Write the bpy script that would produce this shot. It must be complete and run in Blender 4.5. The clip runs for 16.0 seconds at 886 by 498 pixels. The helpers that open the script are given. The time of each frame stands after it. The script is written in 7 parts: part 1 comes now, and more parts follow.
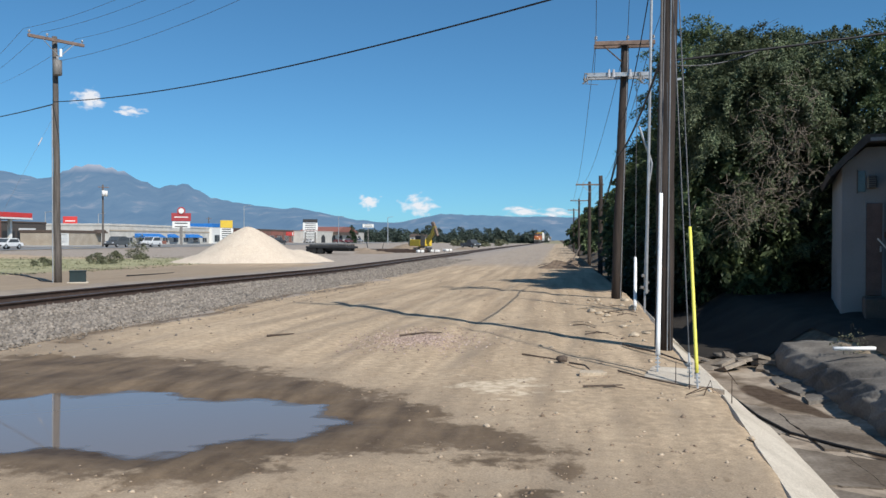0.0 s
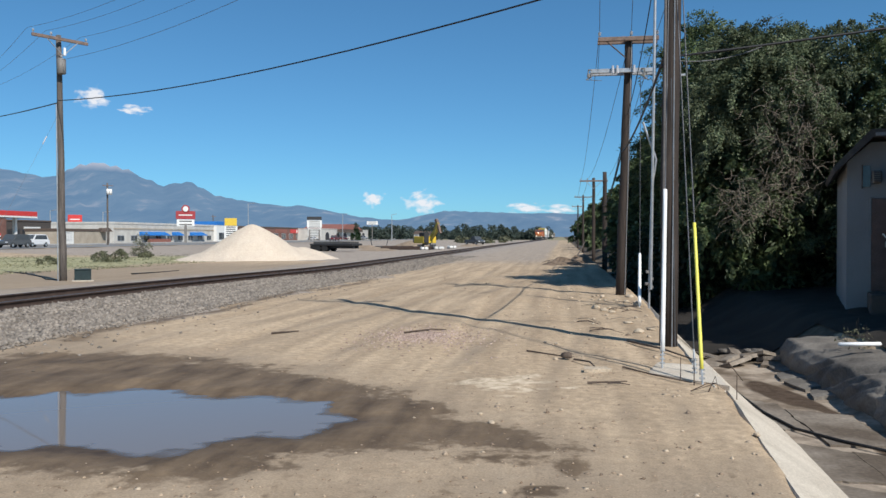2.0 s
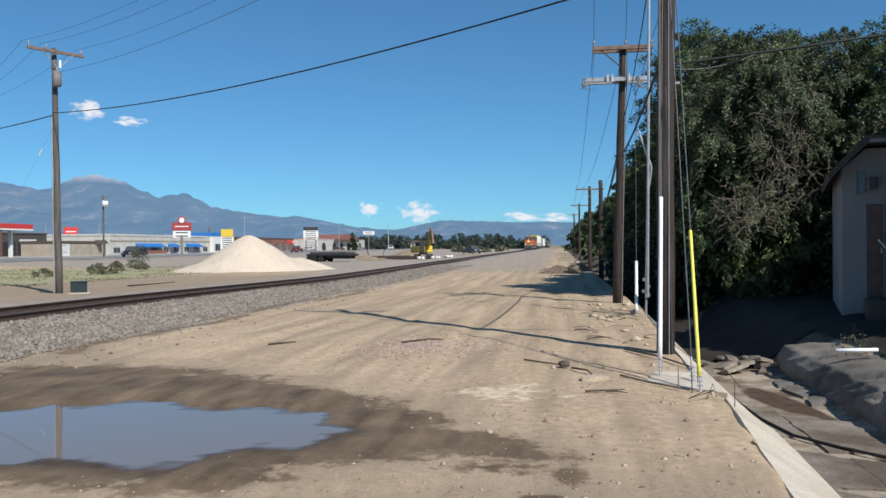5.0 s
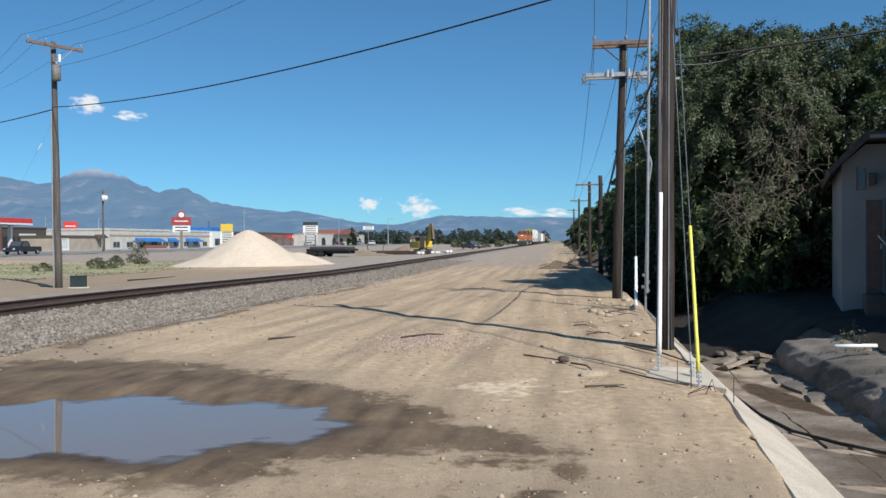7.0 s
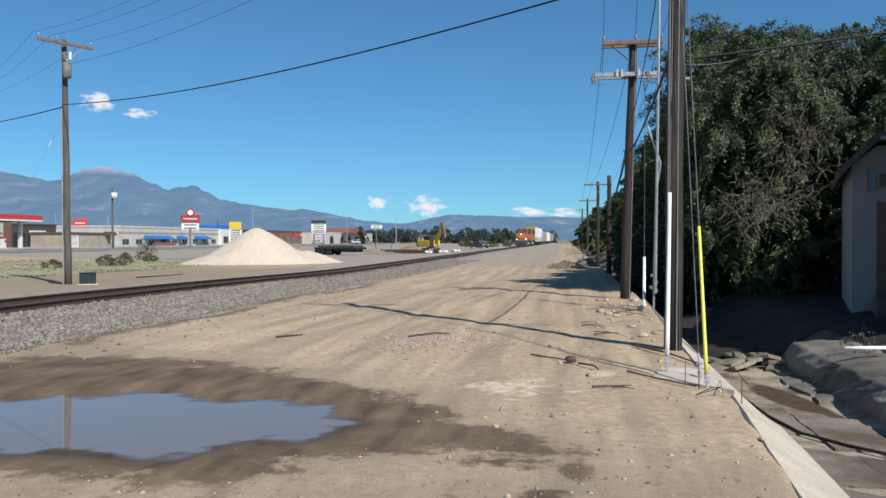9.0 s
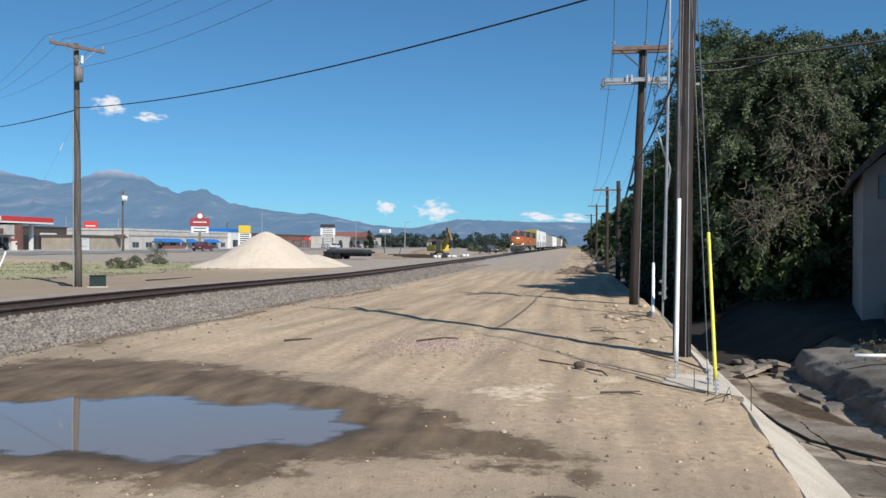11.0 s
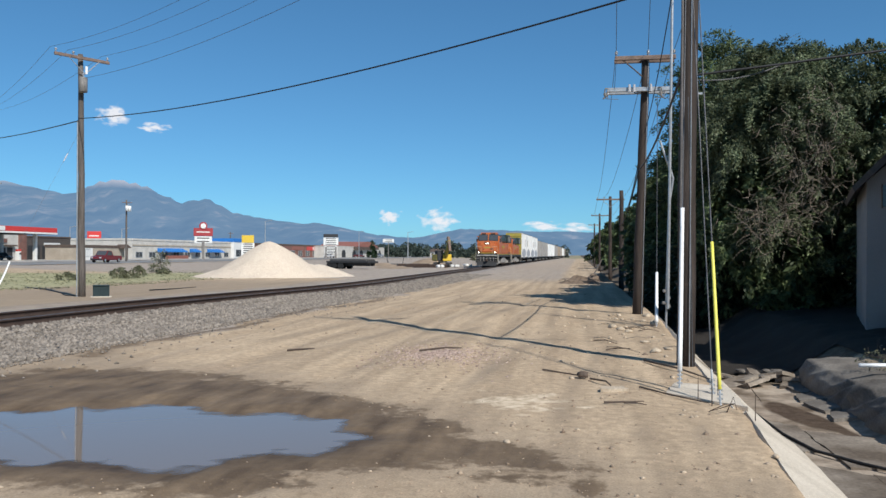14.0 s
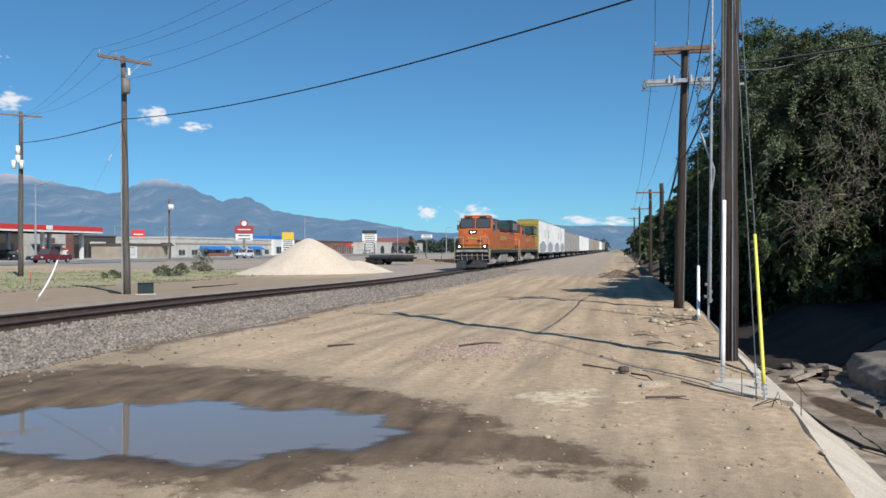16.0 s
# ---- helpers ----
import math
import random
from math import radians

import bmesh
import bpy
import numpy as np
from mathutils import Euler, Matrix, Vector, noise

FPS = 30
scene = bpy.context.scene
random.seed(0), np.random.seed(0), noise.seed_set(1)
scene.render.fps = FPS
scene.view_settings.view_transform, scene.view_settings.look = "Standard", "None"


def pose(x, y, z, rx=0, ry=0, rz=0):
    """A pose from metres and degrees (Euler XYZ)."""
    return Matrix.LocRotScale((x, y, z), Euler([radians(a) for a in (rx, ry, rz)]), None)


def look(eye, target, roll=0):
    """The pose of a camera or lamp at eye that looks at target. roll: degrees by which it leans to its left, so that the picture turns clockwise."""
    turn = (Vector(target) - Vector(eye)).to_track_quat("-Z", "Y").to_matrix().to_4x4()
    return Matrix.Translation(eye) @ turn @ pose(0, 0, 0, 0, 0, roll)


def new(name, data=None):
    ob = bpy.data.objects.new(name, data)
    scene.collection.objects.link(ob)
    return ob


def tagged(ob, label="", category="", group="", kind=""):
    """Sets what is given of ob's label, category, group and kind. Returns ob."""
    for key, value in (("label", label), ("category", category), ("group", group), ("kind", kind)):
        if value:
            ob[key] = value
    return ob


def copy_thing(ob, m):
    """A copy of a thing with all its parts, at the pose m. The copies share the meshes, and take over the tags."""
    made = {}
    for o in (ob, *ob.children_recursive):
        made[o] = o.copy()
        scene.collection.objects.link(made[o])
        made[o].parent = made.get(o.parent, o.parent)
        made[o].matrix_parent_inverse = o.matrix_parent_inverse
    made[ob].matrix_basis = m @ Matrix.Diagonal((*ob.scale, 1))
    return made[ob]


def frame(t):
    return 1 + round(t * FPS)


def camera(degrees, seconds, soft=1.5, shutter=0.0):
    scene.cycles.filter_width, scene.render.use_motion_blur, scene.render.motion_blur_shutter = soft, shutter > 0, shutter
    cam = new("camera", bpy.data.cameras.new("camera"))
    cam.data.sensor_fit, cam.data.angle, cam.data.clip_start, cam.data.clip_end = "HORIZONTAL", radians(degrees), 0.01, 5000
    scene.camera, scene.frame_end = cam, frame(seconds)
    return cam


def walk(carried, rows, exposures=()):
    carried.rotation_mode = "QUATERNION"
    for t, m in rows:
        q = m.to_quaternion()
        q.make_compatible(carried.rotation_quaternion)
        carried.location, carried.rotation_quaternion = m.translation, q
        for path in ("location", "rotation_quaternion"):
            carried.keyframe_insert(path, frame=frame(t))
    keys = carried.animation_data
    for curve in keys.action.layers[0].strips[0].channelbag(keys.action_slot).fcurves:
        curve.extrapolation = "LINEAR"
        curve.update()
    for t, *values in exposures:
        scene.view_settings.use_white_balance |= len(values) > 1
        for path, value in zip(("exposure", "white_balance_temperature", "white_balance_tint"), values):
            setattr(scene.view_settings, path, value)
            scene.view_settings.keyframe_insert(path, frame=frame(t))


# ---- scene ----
cam = camera(55.99, 16.0, soft=1.5)
EYE = (0.0, 0.0, 1.65)
# seconds, yaw, pitch, roll of a camera held by hand on one spot; y runs along the railway
TURNS = [
    (0.0, 7.88, -0.66, -0.20), (0.5, 8.13, -0.79, -0.17), (1.0, 8.29, -0.91, -0.16), (1.5, 8.20, -0.97, -0.15),
    (2.0, 8.16, -0.87, 0.02), (2.5, 8.21, -1.16, -0.06), (3.0, 7.94, -0.92, 0.14), (3.5, 7.92, -0.50, 0.21),
    (4.0, 8.00, -0.26, 0.55), (4.6, 7.97, -0.22, 0.52), (5.7, 7.83, -0.24, 0.34), (6.5, 7.79, -0.28, 0.25),
    (7.0, 7.90, -0.56, 0.36), (7.5, 8.40, -0.62, 0.39), (8.0, 8.40, -0.44, 0.15), (8.5, 8.51, -0.45, 0.10),
    (9.0, 8.45, -0.62, 0.02), (10.2, 8.75, -0.46, -0.16), (11.0, 9.05, -0.30, -0.30), (11.5, 9.16, -0.23, -0.34),
    (12.0, 8.55, -0.30, 0.02), (12.5, 8.44, -0.23, -0.35), (13.0, 9.02, 0.17, -0.08), (13.5, 9.04, 0.19, -0.19),
    (14.0, 9.26, 0.36, -0.24), (14.5, 9.84, 0.30, -0.10), (15.0, 10.42, 0.20, 0.02), (15.5, 11.14, 0.17, 0.27),
    (16.0, 11.90, 0.04, 0.27)]
walk(cam, [(t, pose(*EYE, 90 + p, r, y)) for t, y, p, r in TURNS], exposures=[(0, 0.0), (16, 0.0)])

# ---- light ----
SUN_EL, SUN_AZ = 43.0, 138.5  # degrees; azimuth clockwise from +y
world = bpy.data.worlds.new("sky")
scene.world = world
world.use_nodes = True
wt = world.node_tree
sky = wt.nodes.new("ShaderNodeTexSky")
sky.sky_type, sky.sun_disc = "NISHITA", False
sky.sun_elevation, sky.sun_rotation = radians(SUN_EL), radians(SUN_AZ)
sky.altitude, sky.air_density, sky.dust_density, sky.ozone_density = 3000, 1.0, 2.5, 1.2
tone = wt.nodes.new("ShaderNodeMix")  # clear dry mountain air
tone.data_type, tone.blend_type = "RGBA", "MULTIPLY"
tone.inputs[0].default_value = 1.0
tone.inputs[7].default_value = (0.475, 0.965, 1.27, 1)
flat = wt.nodes.new("ShaderNodeGamma")
flat.inputs[1].default_value = 0.82
wt.links.new(sky.outputs[0], flat.inputs[0])
wt.links.new(flat.outputs[0], tone.inputs[6])
wt.links.new(tone.outputs[2], wt.nodes["Background"].inputs[0])
wt.nodes["Background"].inputs[1].default_value = 0.118
sun_data = bpy.data.lights.new("sun", "SUN")
sun_data.energy, sun_data.angle, sun_data.color = 5.0, radians(0.53), (1.0, 0.965, 0.90)
sun = new("sun", sun_data)
sun_from = Vector((math.sin(radians(SUN_AZ)) * math.cos(radians(SUN_EL)), math.cos(radians(SUN_AZ)) * math.cos(radians(SUN_EL)), math.sin(radians(SUN_EL))))
sun.matrix_world = look(sun_from * 60, (0, 0, 0))


# ---- materials ----
def surf(name, a, b=None, rough=0.8, metal=0.0, scale=4.0, fine=40.0, bump=0.3, dist=0.02, stain=0.35, spec=0.4, per=False, stretch=(1, 1, 1)):
    """A weathered surface: two colours mixed by coarse and fine noise, with relief; per: shade varies from object to object."""
    m = bpy.data.materials.new(name)
    m.use_nodes = True
    nt = m.node_tree
    N, L = nt.nodes, nt.links
    p = N["Principled BSDF"]
    p.inputs["Roughness"].default_value, p.inputs["Metallic"].default_value = rough, metal
    p.inputs["Specular IOR Level"].default_value = spec
    b = b or tuple(c * 0.6 for c in a)
    tc, mp = N.new("ShaderNodeTexCoord"), N.new("ShaderNodeMapping")
    mp.inputs["Scale"].default_value = stretch
    L.new(tc.outputs["Object"], mp.inputs[0])
    n1, n2 = N.new("ShaderNodeTexNoise"), N.new("ShaderNodeTexNoise")
    for n, s, d in ((n1, scale, 6), (n2, fine, 4)):
        n.inputs["Scale"].default_value, n.inputs["Detail"].default_value = s, d
        L.new(mp.outputs[0], n.inputs["Vector"])
    r1 = N.new("ShaderNodeValToRGB")
    r1.color_ramp.elements[0].position, r1.color_ramp.elements[1].position = 0.5 - stain * 0.5, 0.5 + stain * 0.7
    r1.color_ramp.elements[0].color, r1.color_ramp.elements[1].color = (*b, 1), (*a, 1)
    L.new(n1.outputs[0], r1.inputs[0])
    mx = N.new("ShaderNodeMix")
    mx.data_type, mx.blend_type = "RGBA", "OVERLAY"
    mx.inputs[0].default_value = 0.5
    L.new(r1.outputs[0], mx.inputs[6])
    L.new(n2.outputs[0], mx.inputs[7])
    col = mx.outputs[2]
    if per:
        oi, hs, mr = N.new("ShaderNodeObjectInfo"), N.new("ShaderNodeHueSaturation"), N.new("ShaderNodeMapRange")
        mr.inputs[3].default_value, mr.inputs[4].default_value = 0.7, 1.25
        L.new(oi.outputs["Random"], mr.inputs[0])
        L.new(mr.outputs[0], hs.inputs["Value"])
        L.new(col, hs.inputs["Color"])
        col = hs.outputs[0]
    L.new(col, p.inputs["Base Color"])
    bp = N.new("ShaderNodeBump")
    bp.inputs["Strength"].default_value, bp.inputs["Distance"].default_value = bump, dist
    L.new(n2.outputs[0], bp.inputs["Height"])
    L.new(bp.outputs[0], p.inputs["Normal"])
    return m


def glow(name, colour, strength):
    m = bpy.data.materials.new(name)
    m.use_nodes = True
    p = m.node_tree.nodes["Principled BSDF"]
    p.inputs["Base Color"].default_value = (*colour, 1)
    p.inputs["Emission Color"].default_value = (*colour, 1)
    p.inputs["Emission Strength"].default_value = strength
    return m


def shiny(name, a, rough=0.1, metal=0.0):
    return surf(name, a, tuple(c * 0.85 for c in a), rough=rough, metal=metal, bump=0.03, dist=0.003, stain=0.6, spec=0.5)


WOOD = surf("creosoted pole wood", (0.068, 0.05, 0.041), (0.03, 0.0225, 0.019), rough=0.85, scale=3, fine=30, stretch=(6, 6, 0.5), bump=0.5)
WOOD_GREY = surf("weathered grey wood", (0.16, 0.138, 0.122), (0.085, 0.072, 0.063), rough=0.85, scale=3, fine=30, stretch=(6, 6, 0.5), bump=0.5)
ARM_WOOD = surf("cross-arm timber", (0.25, 0.175, 0.14), (0.14, 0.10, 0.08), rough=0.85, scale=4, fine=40)
GALV = surf("galvanised steel", (0.55, 0.56, 0.57), (0.38, 0.39, 0.40), rough=0.45, metal=0.6, bump=0.08, dist=0.003)
PLAST_W = surf("white guard plastic", (0.90, 0.90, 0.89), (0.82, 0.82, 0.81), rough=0.45, bump=0.05, dist=0.003)
PLAST_Y = surf("yellow guard plastic", (0.84, 0.78, 0.12), (0.74, 0.68, 0.12), rough=0.45, bump=0.05, dist=0.003)
CABLE = surf("black cable jacket", (0.02, 0.02, 0.022), (0.012, 0.012, 0.013), rough=0.6, bump=0.05, dist=0.002)
STRAND = surf("bare steel strand", (0.16, 0.16, 0.17), (0.09, 0.09, 0.09), rough=0.5, metal=0.5, bump=0.05, dist=0.002)
PORCELAIN = shiny("grey porcelain", (0.5, 0.5, 0.52), rough=0.25)
STEEL_RUST = surf("rusty rail steel", (0.085, 0.055, 0.042), (0.05, 0.034, 0.028), rough=0.8, metal=0.2, fine=80)
RAIL_TOP = shiny("polished rail head", (0.22, 0.20, 0.185), rough=0.42, metal=0.85)
TIE = surf("creosoted tie timber", (0.11, 0.085, 0.07), (0.05, 0.04, 0.034), rough=0.9, per=True, stretch=(0.6, 5, 5))
BALLAST = surf("dusty ballast rock", (0.38, 0.33, 0.285), (0.22, 0.19, 0.17), rough=0.95, scale=2.2, fine=28, bump=1.0, dist=0.05)
CONCRETE = surf("weathered concrete", (0.63, 0.56, 0.465), (0.45, 0.39, 0.315), rough=0.9, scale=1.5, fine=50, bump=0.3, dist=0.01)
SAND = surf("pale sand", (0.67, 0.565, 0.455), (0.575, 0.475, 0.37), rough=0.95, scale=0.8, fine=12, bump=0.6, dist=0.06, stain=0.7)

GREY_STEEL = surf("road-dirty grey steel", (0.26, 0.245, 0.23), (0.14, 0.13, 0.12), rough=0.7, metal=0.1, scale=3, fine=30)
BROWN = surf("dark brown trim", (0.12, 0.085, 0.065), (0.08, 0.06, 0.05), rough=0.8)

def stone_mat(name, dark, light):
    """Stones of many shades, one shade each."""
    m = bpy.data.materials.new(name)
    m.use_nodes = True
    N, L = m.node_tree.nodes, m.node_tree.links
    g, r, n, mx = N.new("ShaderNodeNewGeometry"), N.new("ShaderNodeValToRGB"), N.new("ShaderNodeTexNoise"), N.new("ShaderNodeMix")
    r.color_ramp.elements[0].color, r.color_ramp.elements[1].color = (*dark, 1), (*light, 1)
    n.inputs["Scale"].default_value = 30
    mx.data_type, mx.blend_type = "RGBA", "OVERLAY"
    mx.inputs[0].default_value = 0.5
    L.new(g.outputs["Random Per Island"], r.inputs[0])
    L.new(r.outputs[0], mx.inputs[6])
    L.new(n.outputs[0], mx.inputs[7])
    L.new(mx.outputs[2], N["Principled BSDF"].inputs["Base Color"])
    N["Principled BSDF"].inputs["Roughness"].default_value = 0.95
    return m


STONES = stone_mat("ballast stones", (0.14, 0.118, 0.098), (0.315, 0.272, 0.228))
CLODS = stone_mat("tan clods", (0.17, 0.115, 0.075), (0.46, 0.35, 0.245))
PEBBLES = stone_mat("dusty pebbles", (0.17, 0.12, 0.085), (0.48, 0.38, 0.275))
REDGRAVEL = stone_mat("reddish gravel", (0.22, 0.15, 0.12), (0.52, 0.40, 0.34))


def leaf_mat(name, dark, light):
    """Leaves: one shade each, light shining through."""
    m = bpy.data.materials.new(name)
    m.use_nodes = True
    N, L = m.node_tree.nodes, m.node_tree.links
    g, r, tr, mx = N.new("ShaderNodeNewGeometry"), N.new("ShaderNodeValToRGB"), N.new("ShaderNodeBsdfTranslucent"), N.new("ShaderNodeMixShader")
    r.color_ramp.elements[0].color, r.color_ramp.elements[1].color = (*dark, 1), (*light, 1)
    L.new(g.outputs["Random Per Island"], r.inputs[0])
    p = N["Principled BSDF"]
    p.inputs["Roughness"].default_value, p.inputs["Specular IOR Level"].default_value = 0.55, 0.3
    tc, n, sh, mu = N.new("ShaderNodeTexCoord"), N.new("ShaderNodeTexNoise"), N.new("ShaderNodeMapRange"), N.new("ShaderNodeMix")
    n.inputs["Scale"].default_value, n.inputs["Detail"].default_value = 1.1, 3
    L.new(tc.outputs["Object"], n.inputs["Vector"])
    sh.inputs[1].default_value, sh.inputs[2].default_value, sh.inputs[3].default_value, sh.inputs[4].default_value = 0.36, 0.66, 0.5, 1.25
    L.new(n.outputs[0], sh.inputs[0])
    mu.data_type, mu.blend_type = "RGBA", "MULTIPLY"
    mu.inputs[0].default_value = 1.0
    L.new(r.outputs[0], mu.inputs[6])
    L.new(sh.outputs[0], mu.inputs[7])
    L.new(mu.outputs[2], p.inputs["Base Color"])
    L.new(mu.outputs[2], tr.inputs[0])
    mx.inputs[0].default_value = 0.3
    L.new(p.outputs[0], mx.inputs[1])
    L.new(tr.outputs[0], mx.inputs[2])
    L.new(mx.outputs[0], N["Material Output"].inputs[0])
    return m


ELM = leaf_mat("elm leaves", (0.042, 0.07, 0.03), (0.19, 0.24, 0.11))
ELM_GREY = leaf_mat("dusty grey elm leaves", (0.045, 0.07, 0.036), (0.215, 0.25, 0.14))
# undergrowth colour lowered to paint the deep shade beneath the elms
SHADE_LEAF = leaf_mat("undergrowth leaves with painted shade", (0.022, 0.032, 0.016), (0.055, 0.07, 0.032))
# distance haze is mixed into this leaf colour
FAR_LEAF = leaf_mat("distant leaves tinted for haze", (0.055, 0.08, 0.065), (0.115, 0.145, 0.115))
CONIFER = leaf_mat("conifer needles", (0.02, 0.045, 0.02), (0.05, 0.085, 0.035))
SCRUB = leaf_mat("grey-green scrub", (0.14, 0.15, 0.09), (0.27, 0.27, 0.17))
GRASS = leaf_mat("dry roadside grass", (0.22, 0.225, 0.12), (0.36, 0.335, 0.20))
BARK = surf("grey elm bark", (0.11, 0.093, 0.078), (0.055, 0.046, 0.038), rough=0.95, scale=5, fine=30, stretch=(4, 4, 0.8), bump=0.8)
TWIG = surf("dry grey-brown twigs", (0.25, 0.205, 0.165), (0.14, 0.115, 0.09), rough=0.9)
DEADWOOD = surf("bleached dead twigs", (0.34, 0.30, 0.24), (0.2, 0.17, 0.13), rough=0.9)


# ---- mesh helpers ----
def link(name, bm, material, parent=None, smooth=False):
    me = bpy.data.meshes.new(name)
    bm.to_mesh(me)
    bm.free()
    for m in material if isinstance(material, (list, tuple)) else [material]:
        me.materials.append(m)
    if smooth:
        me.shade_smooth()
    ob = new(name, me)
    if parent is not None:
        ob.parent = parent
    return ob


def part(name, bm, material, parent, label="", smooth=False):
    ob = link(name, bm, material, parent, smooth)
    return tagged(ob, label=label) if label else ob


def thing(name, label, category, m=None, group="", kind=""):
    ob = new(name)
    ob.empty_display_size = 0.2
    if m is not None:
        ob.matrix_basis = m
    return tagged(ob, label, category, group, kind)


def box(bm, x0, x1, y0, y1, z0, z1, bevel=0.0, m=None):
    r = bmesh.ops.create_cube(bm, size=1.0, matrix=Matrix.Translation(((x0 + x1) / 2, (y0 + y1) / 2, (z0 + z1) / 2)) @ Matrix.Diagonal((x1 - x0, y1 - y0, z1 - z0, 1)))
    vs = r["verts"]
    if bevel:
        es = list({e for v in vs for e in v.link_edges})
        vs = list({v for f in bmesh.ops.bevel(bm, geom=es, offset=bevel, segments=1, affect="EDGES")["faces"] for v in f.verts} | {v for v in vs if v.is_valid})
    if m is not None:
        bmesh.ops.transform(bm, matrix=m, verts=vs)
    return bm


def boxm(*a, **k):
    return box(bmesh.new(), *a, **k)


def rod(bm, p, q, r0, r1=None, seg=8, caps=True):
    p, q = Vector(p), Vector(q)
    d = q - p
    m = Matrix.Translation((p + q) / 2) @ d.to_track_quat("Z", "Y").to_matrix().to_4x4()
    bmesh.ops.create_cone(bm, cap_ends=caps, segments=seg, radius1=r0, radius2=r0 if r1 is None else r1, depth=d.length, matrix=m)
    return bm


def rodm(*a, **k):
    return rod(bmesh.new(), *a, **k)


def tube(bm, pts, r, seg=5):
    """A tube through points, open-ended rings bridged."""
    rings = []
    pts = [Vector(p) for p in pts]
    for i, p in enumerate(pts):
        d = (pts[min(i + 1, len(pts) - 1)] - pts[max(i - 1, 0)]).normalized()
        u = d.orthogonal().normalized() if not rings else (u - d * u.dot(d)).normalized()
        v = d.cross(u)
        rr = r[i] if isinstance(r, (list, tuple)) else r
        rings.append([bm.verts.new(p + (u * math.cos(k * 2 * math.pi / seg) + v * math.sin(k * 2 * math.pi / seg)) * rr) for k in range(seg)])
    for a, b in zip(rings, rings[1:]):
        for k in range(seg):
            bm.faces.new((a[k], a[(k + 1) % seg], b[(k + 1) % seg], b[k]))
    return bm


def hang(p, q, sag, n=24):
    p, q = Vector(p), Vector(q)
    return [p.lerp(q, i / n) - Vector((0, 0, sag * 4 * (i / n) * (1 - i / n))) for i in range(n + 1)]


def prism(bm, outline, axis, lo, hi):
    """A flat outline of (u, v) pushed out along an axis: 'x' takes (y, z), 'y' takes (x, z), 'z' takes (x, y)."""
    put = {"x": lambda u, v, w: (w, u, v), "y": lambda u, v, w: (u, w, v), "z": lambda u, v, w: (u, v, w)}[axis]
    a = [bm.verts.new(put(u, v, lo)) for u, v in outline]
    b = [bm.verts.new(put(u, v, hi)) for u, v in outline]
    bm.faces.new(a)
    bm.faces.new(b[::-1])
    n = len(a)
    for i in range(n):
        bm.faces.new((a[i], b[i], b[(i + 1) % n], a[(i + 1) % n]))
    bmesh.ops.recalc_face_normals(bm, faces=bm.faces)
    return bm


def prismm(*a):
    return prism(bmesh.new(), *a)


def arrays(name, verts, faces, material, parent=None, smooth=False):
    """A mesh object from numpy arrays; all faces have the same number of corners."""
    me = bpy.data.meshes.new(name)
    k = faces.shape[1]
    me.vertices.add(len(verts))
    me.vertices.foreach_set("co", np.ascontiguousarray(verts, dtype=np.float32).ravel())
    me.loops.add(faces.size)
    me.loops.foreach_set("vertex_index", np.ascontiguousarray(faces, dtype=np.int32).ravel())
    me.polygons.add(len(faces))
    me.polygons.foreach_set("loop_start", np.arange(0, faces.size, k, dtype=np.int32))
    me.update(calc_edges=True)
    me.validate()
    me.materials.append(material)
    if smooth:
        me.shade_smooth()
    ob = new(name, me)
    if parent is not None:
        ob.parent = parent
    return ob


def smooth01(u):
    u = np.clip(u, 0, 1)
    return u * u * (3 - 2 * u)


def wob(x, y, scale, octaves=4, seed=0):
    """Cheap smooth noise on numpy arrays, about -1 to 1."""
    rs = np.random.RandomState(seed)
    out, amp, tot = 0.0, 1.0, 0.0
    for o in range(octaves):
        for k in range(3):
            a = rs.uniform(0, 2 * np.pi)
            f = (1.7 ** o) * scale * rs.uniform(0.7, 1.3)
            out = out + amp * np.sin((x * np.cos(a) + y * np.sin(a)) * f * 2 * np.pi + rs.uniform(0, 6.28) + 1.3 * np.sin((x * np.sin(a) - y * np.cos(a)) * f * 3.1 + rs.uniform(0, 6.28)))
        tot += amp * 1.6
        amp *= 0.6
    return out / tot


def inside(x, y, poly):
    """Signed distance to a polygon, negative inside, on numpy arrays."""
    d = np.full(np.shape(x), 1e9)
    s = np.zeros(np.shape(x), bool)
    for (ax, ay), (bx, by) in zip(poly, poly[1:] + poly[:1]):
        ex, ey = bx - ax, by - ay
        t = np.clip(((x - ax) * ex + (y - ay) * ey) / (ex * ex + ey * ey), 0, 1)
        d = np.minimum(d, np.hypot(x - ax - t * ex, y - ay - t * ey))
        s ^= ((ay > y) != (by > y)) & (x < (bx - ax) * (y - ay) / (by - ay + 1e-12) + ax)
    return np.where(s, -d, d)


# ---- ground ----
PUDDLE = [(-6.35, 6.7), (-6.15, 7.7), (-5.36, 8.22), (-4.92, 8.13), (-4.61, 8.61), (-3.89, 8.35), (-3.11, 8.25), (-2.35, 8.13), (-1.94, 7.35),
          (-2.2, 6.76), (-2.72, 6.57), (-2.92, 6.26), (-3.23, 5.95), (-3.75, 6.04), (-4.34, 5.99), (-5.25, 6.05)]
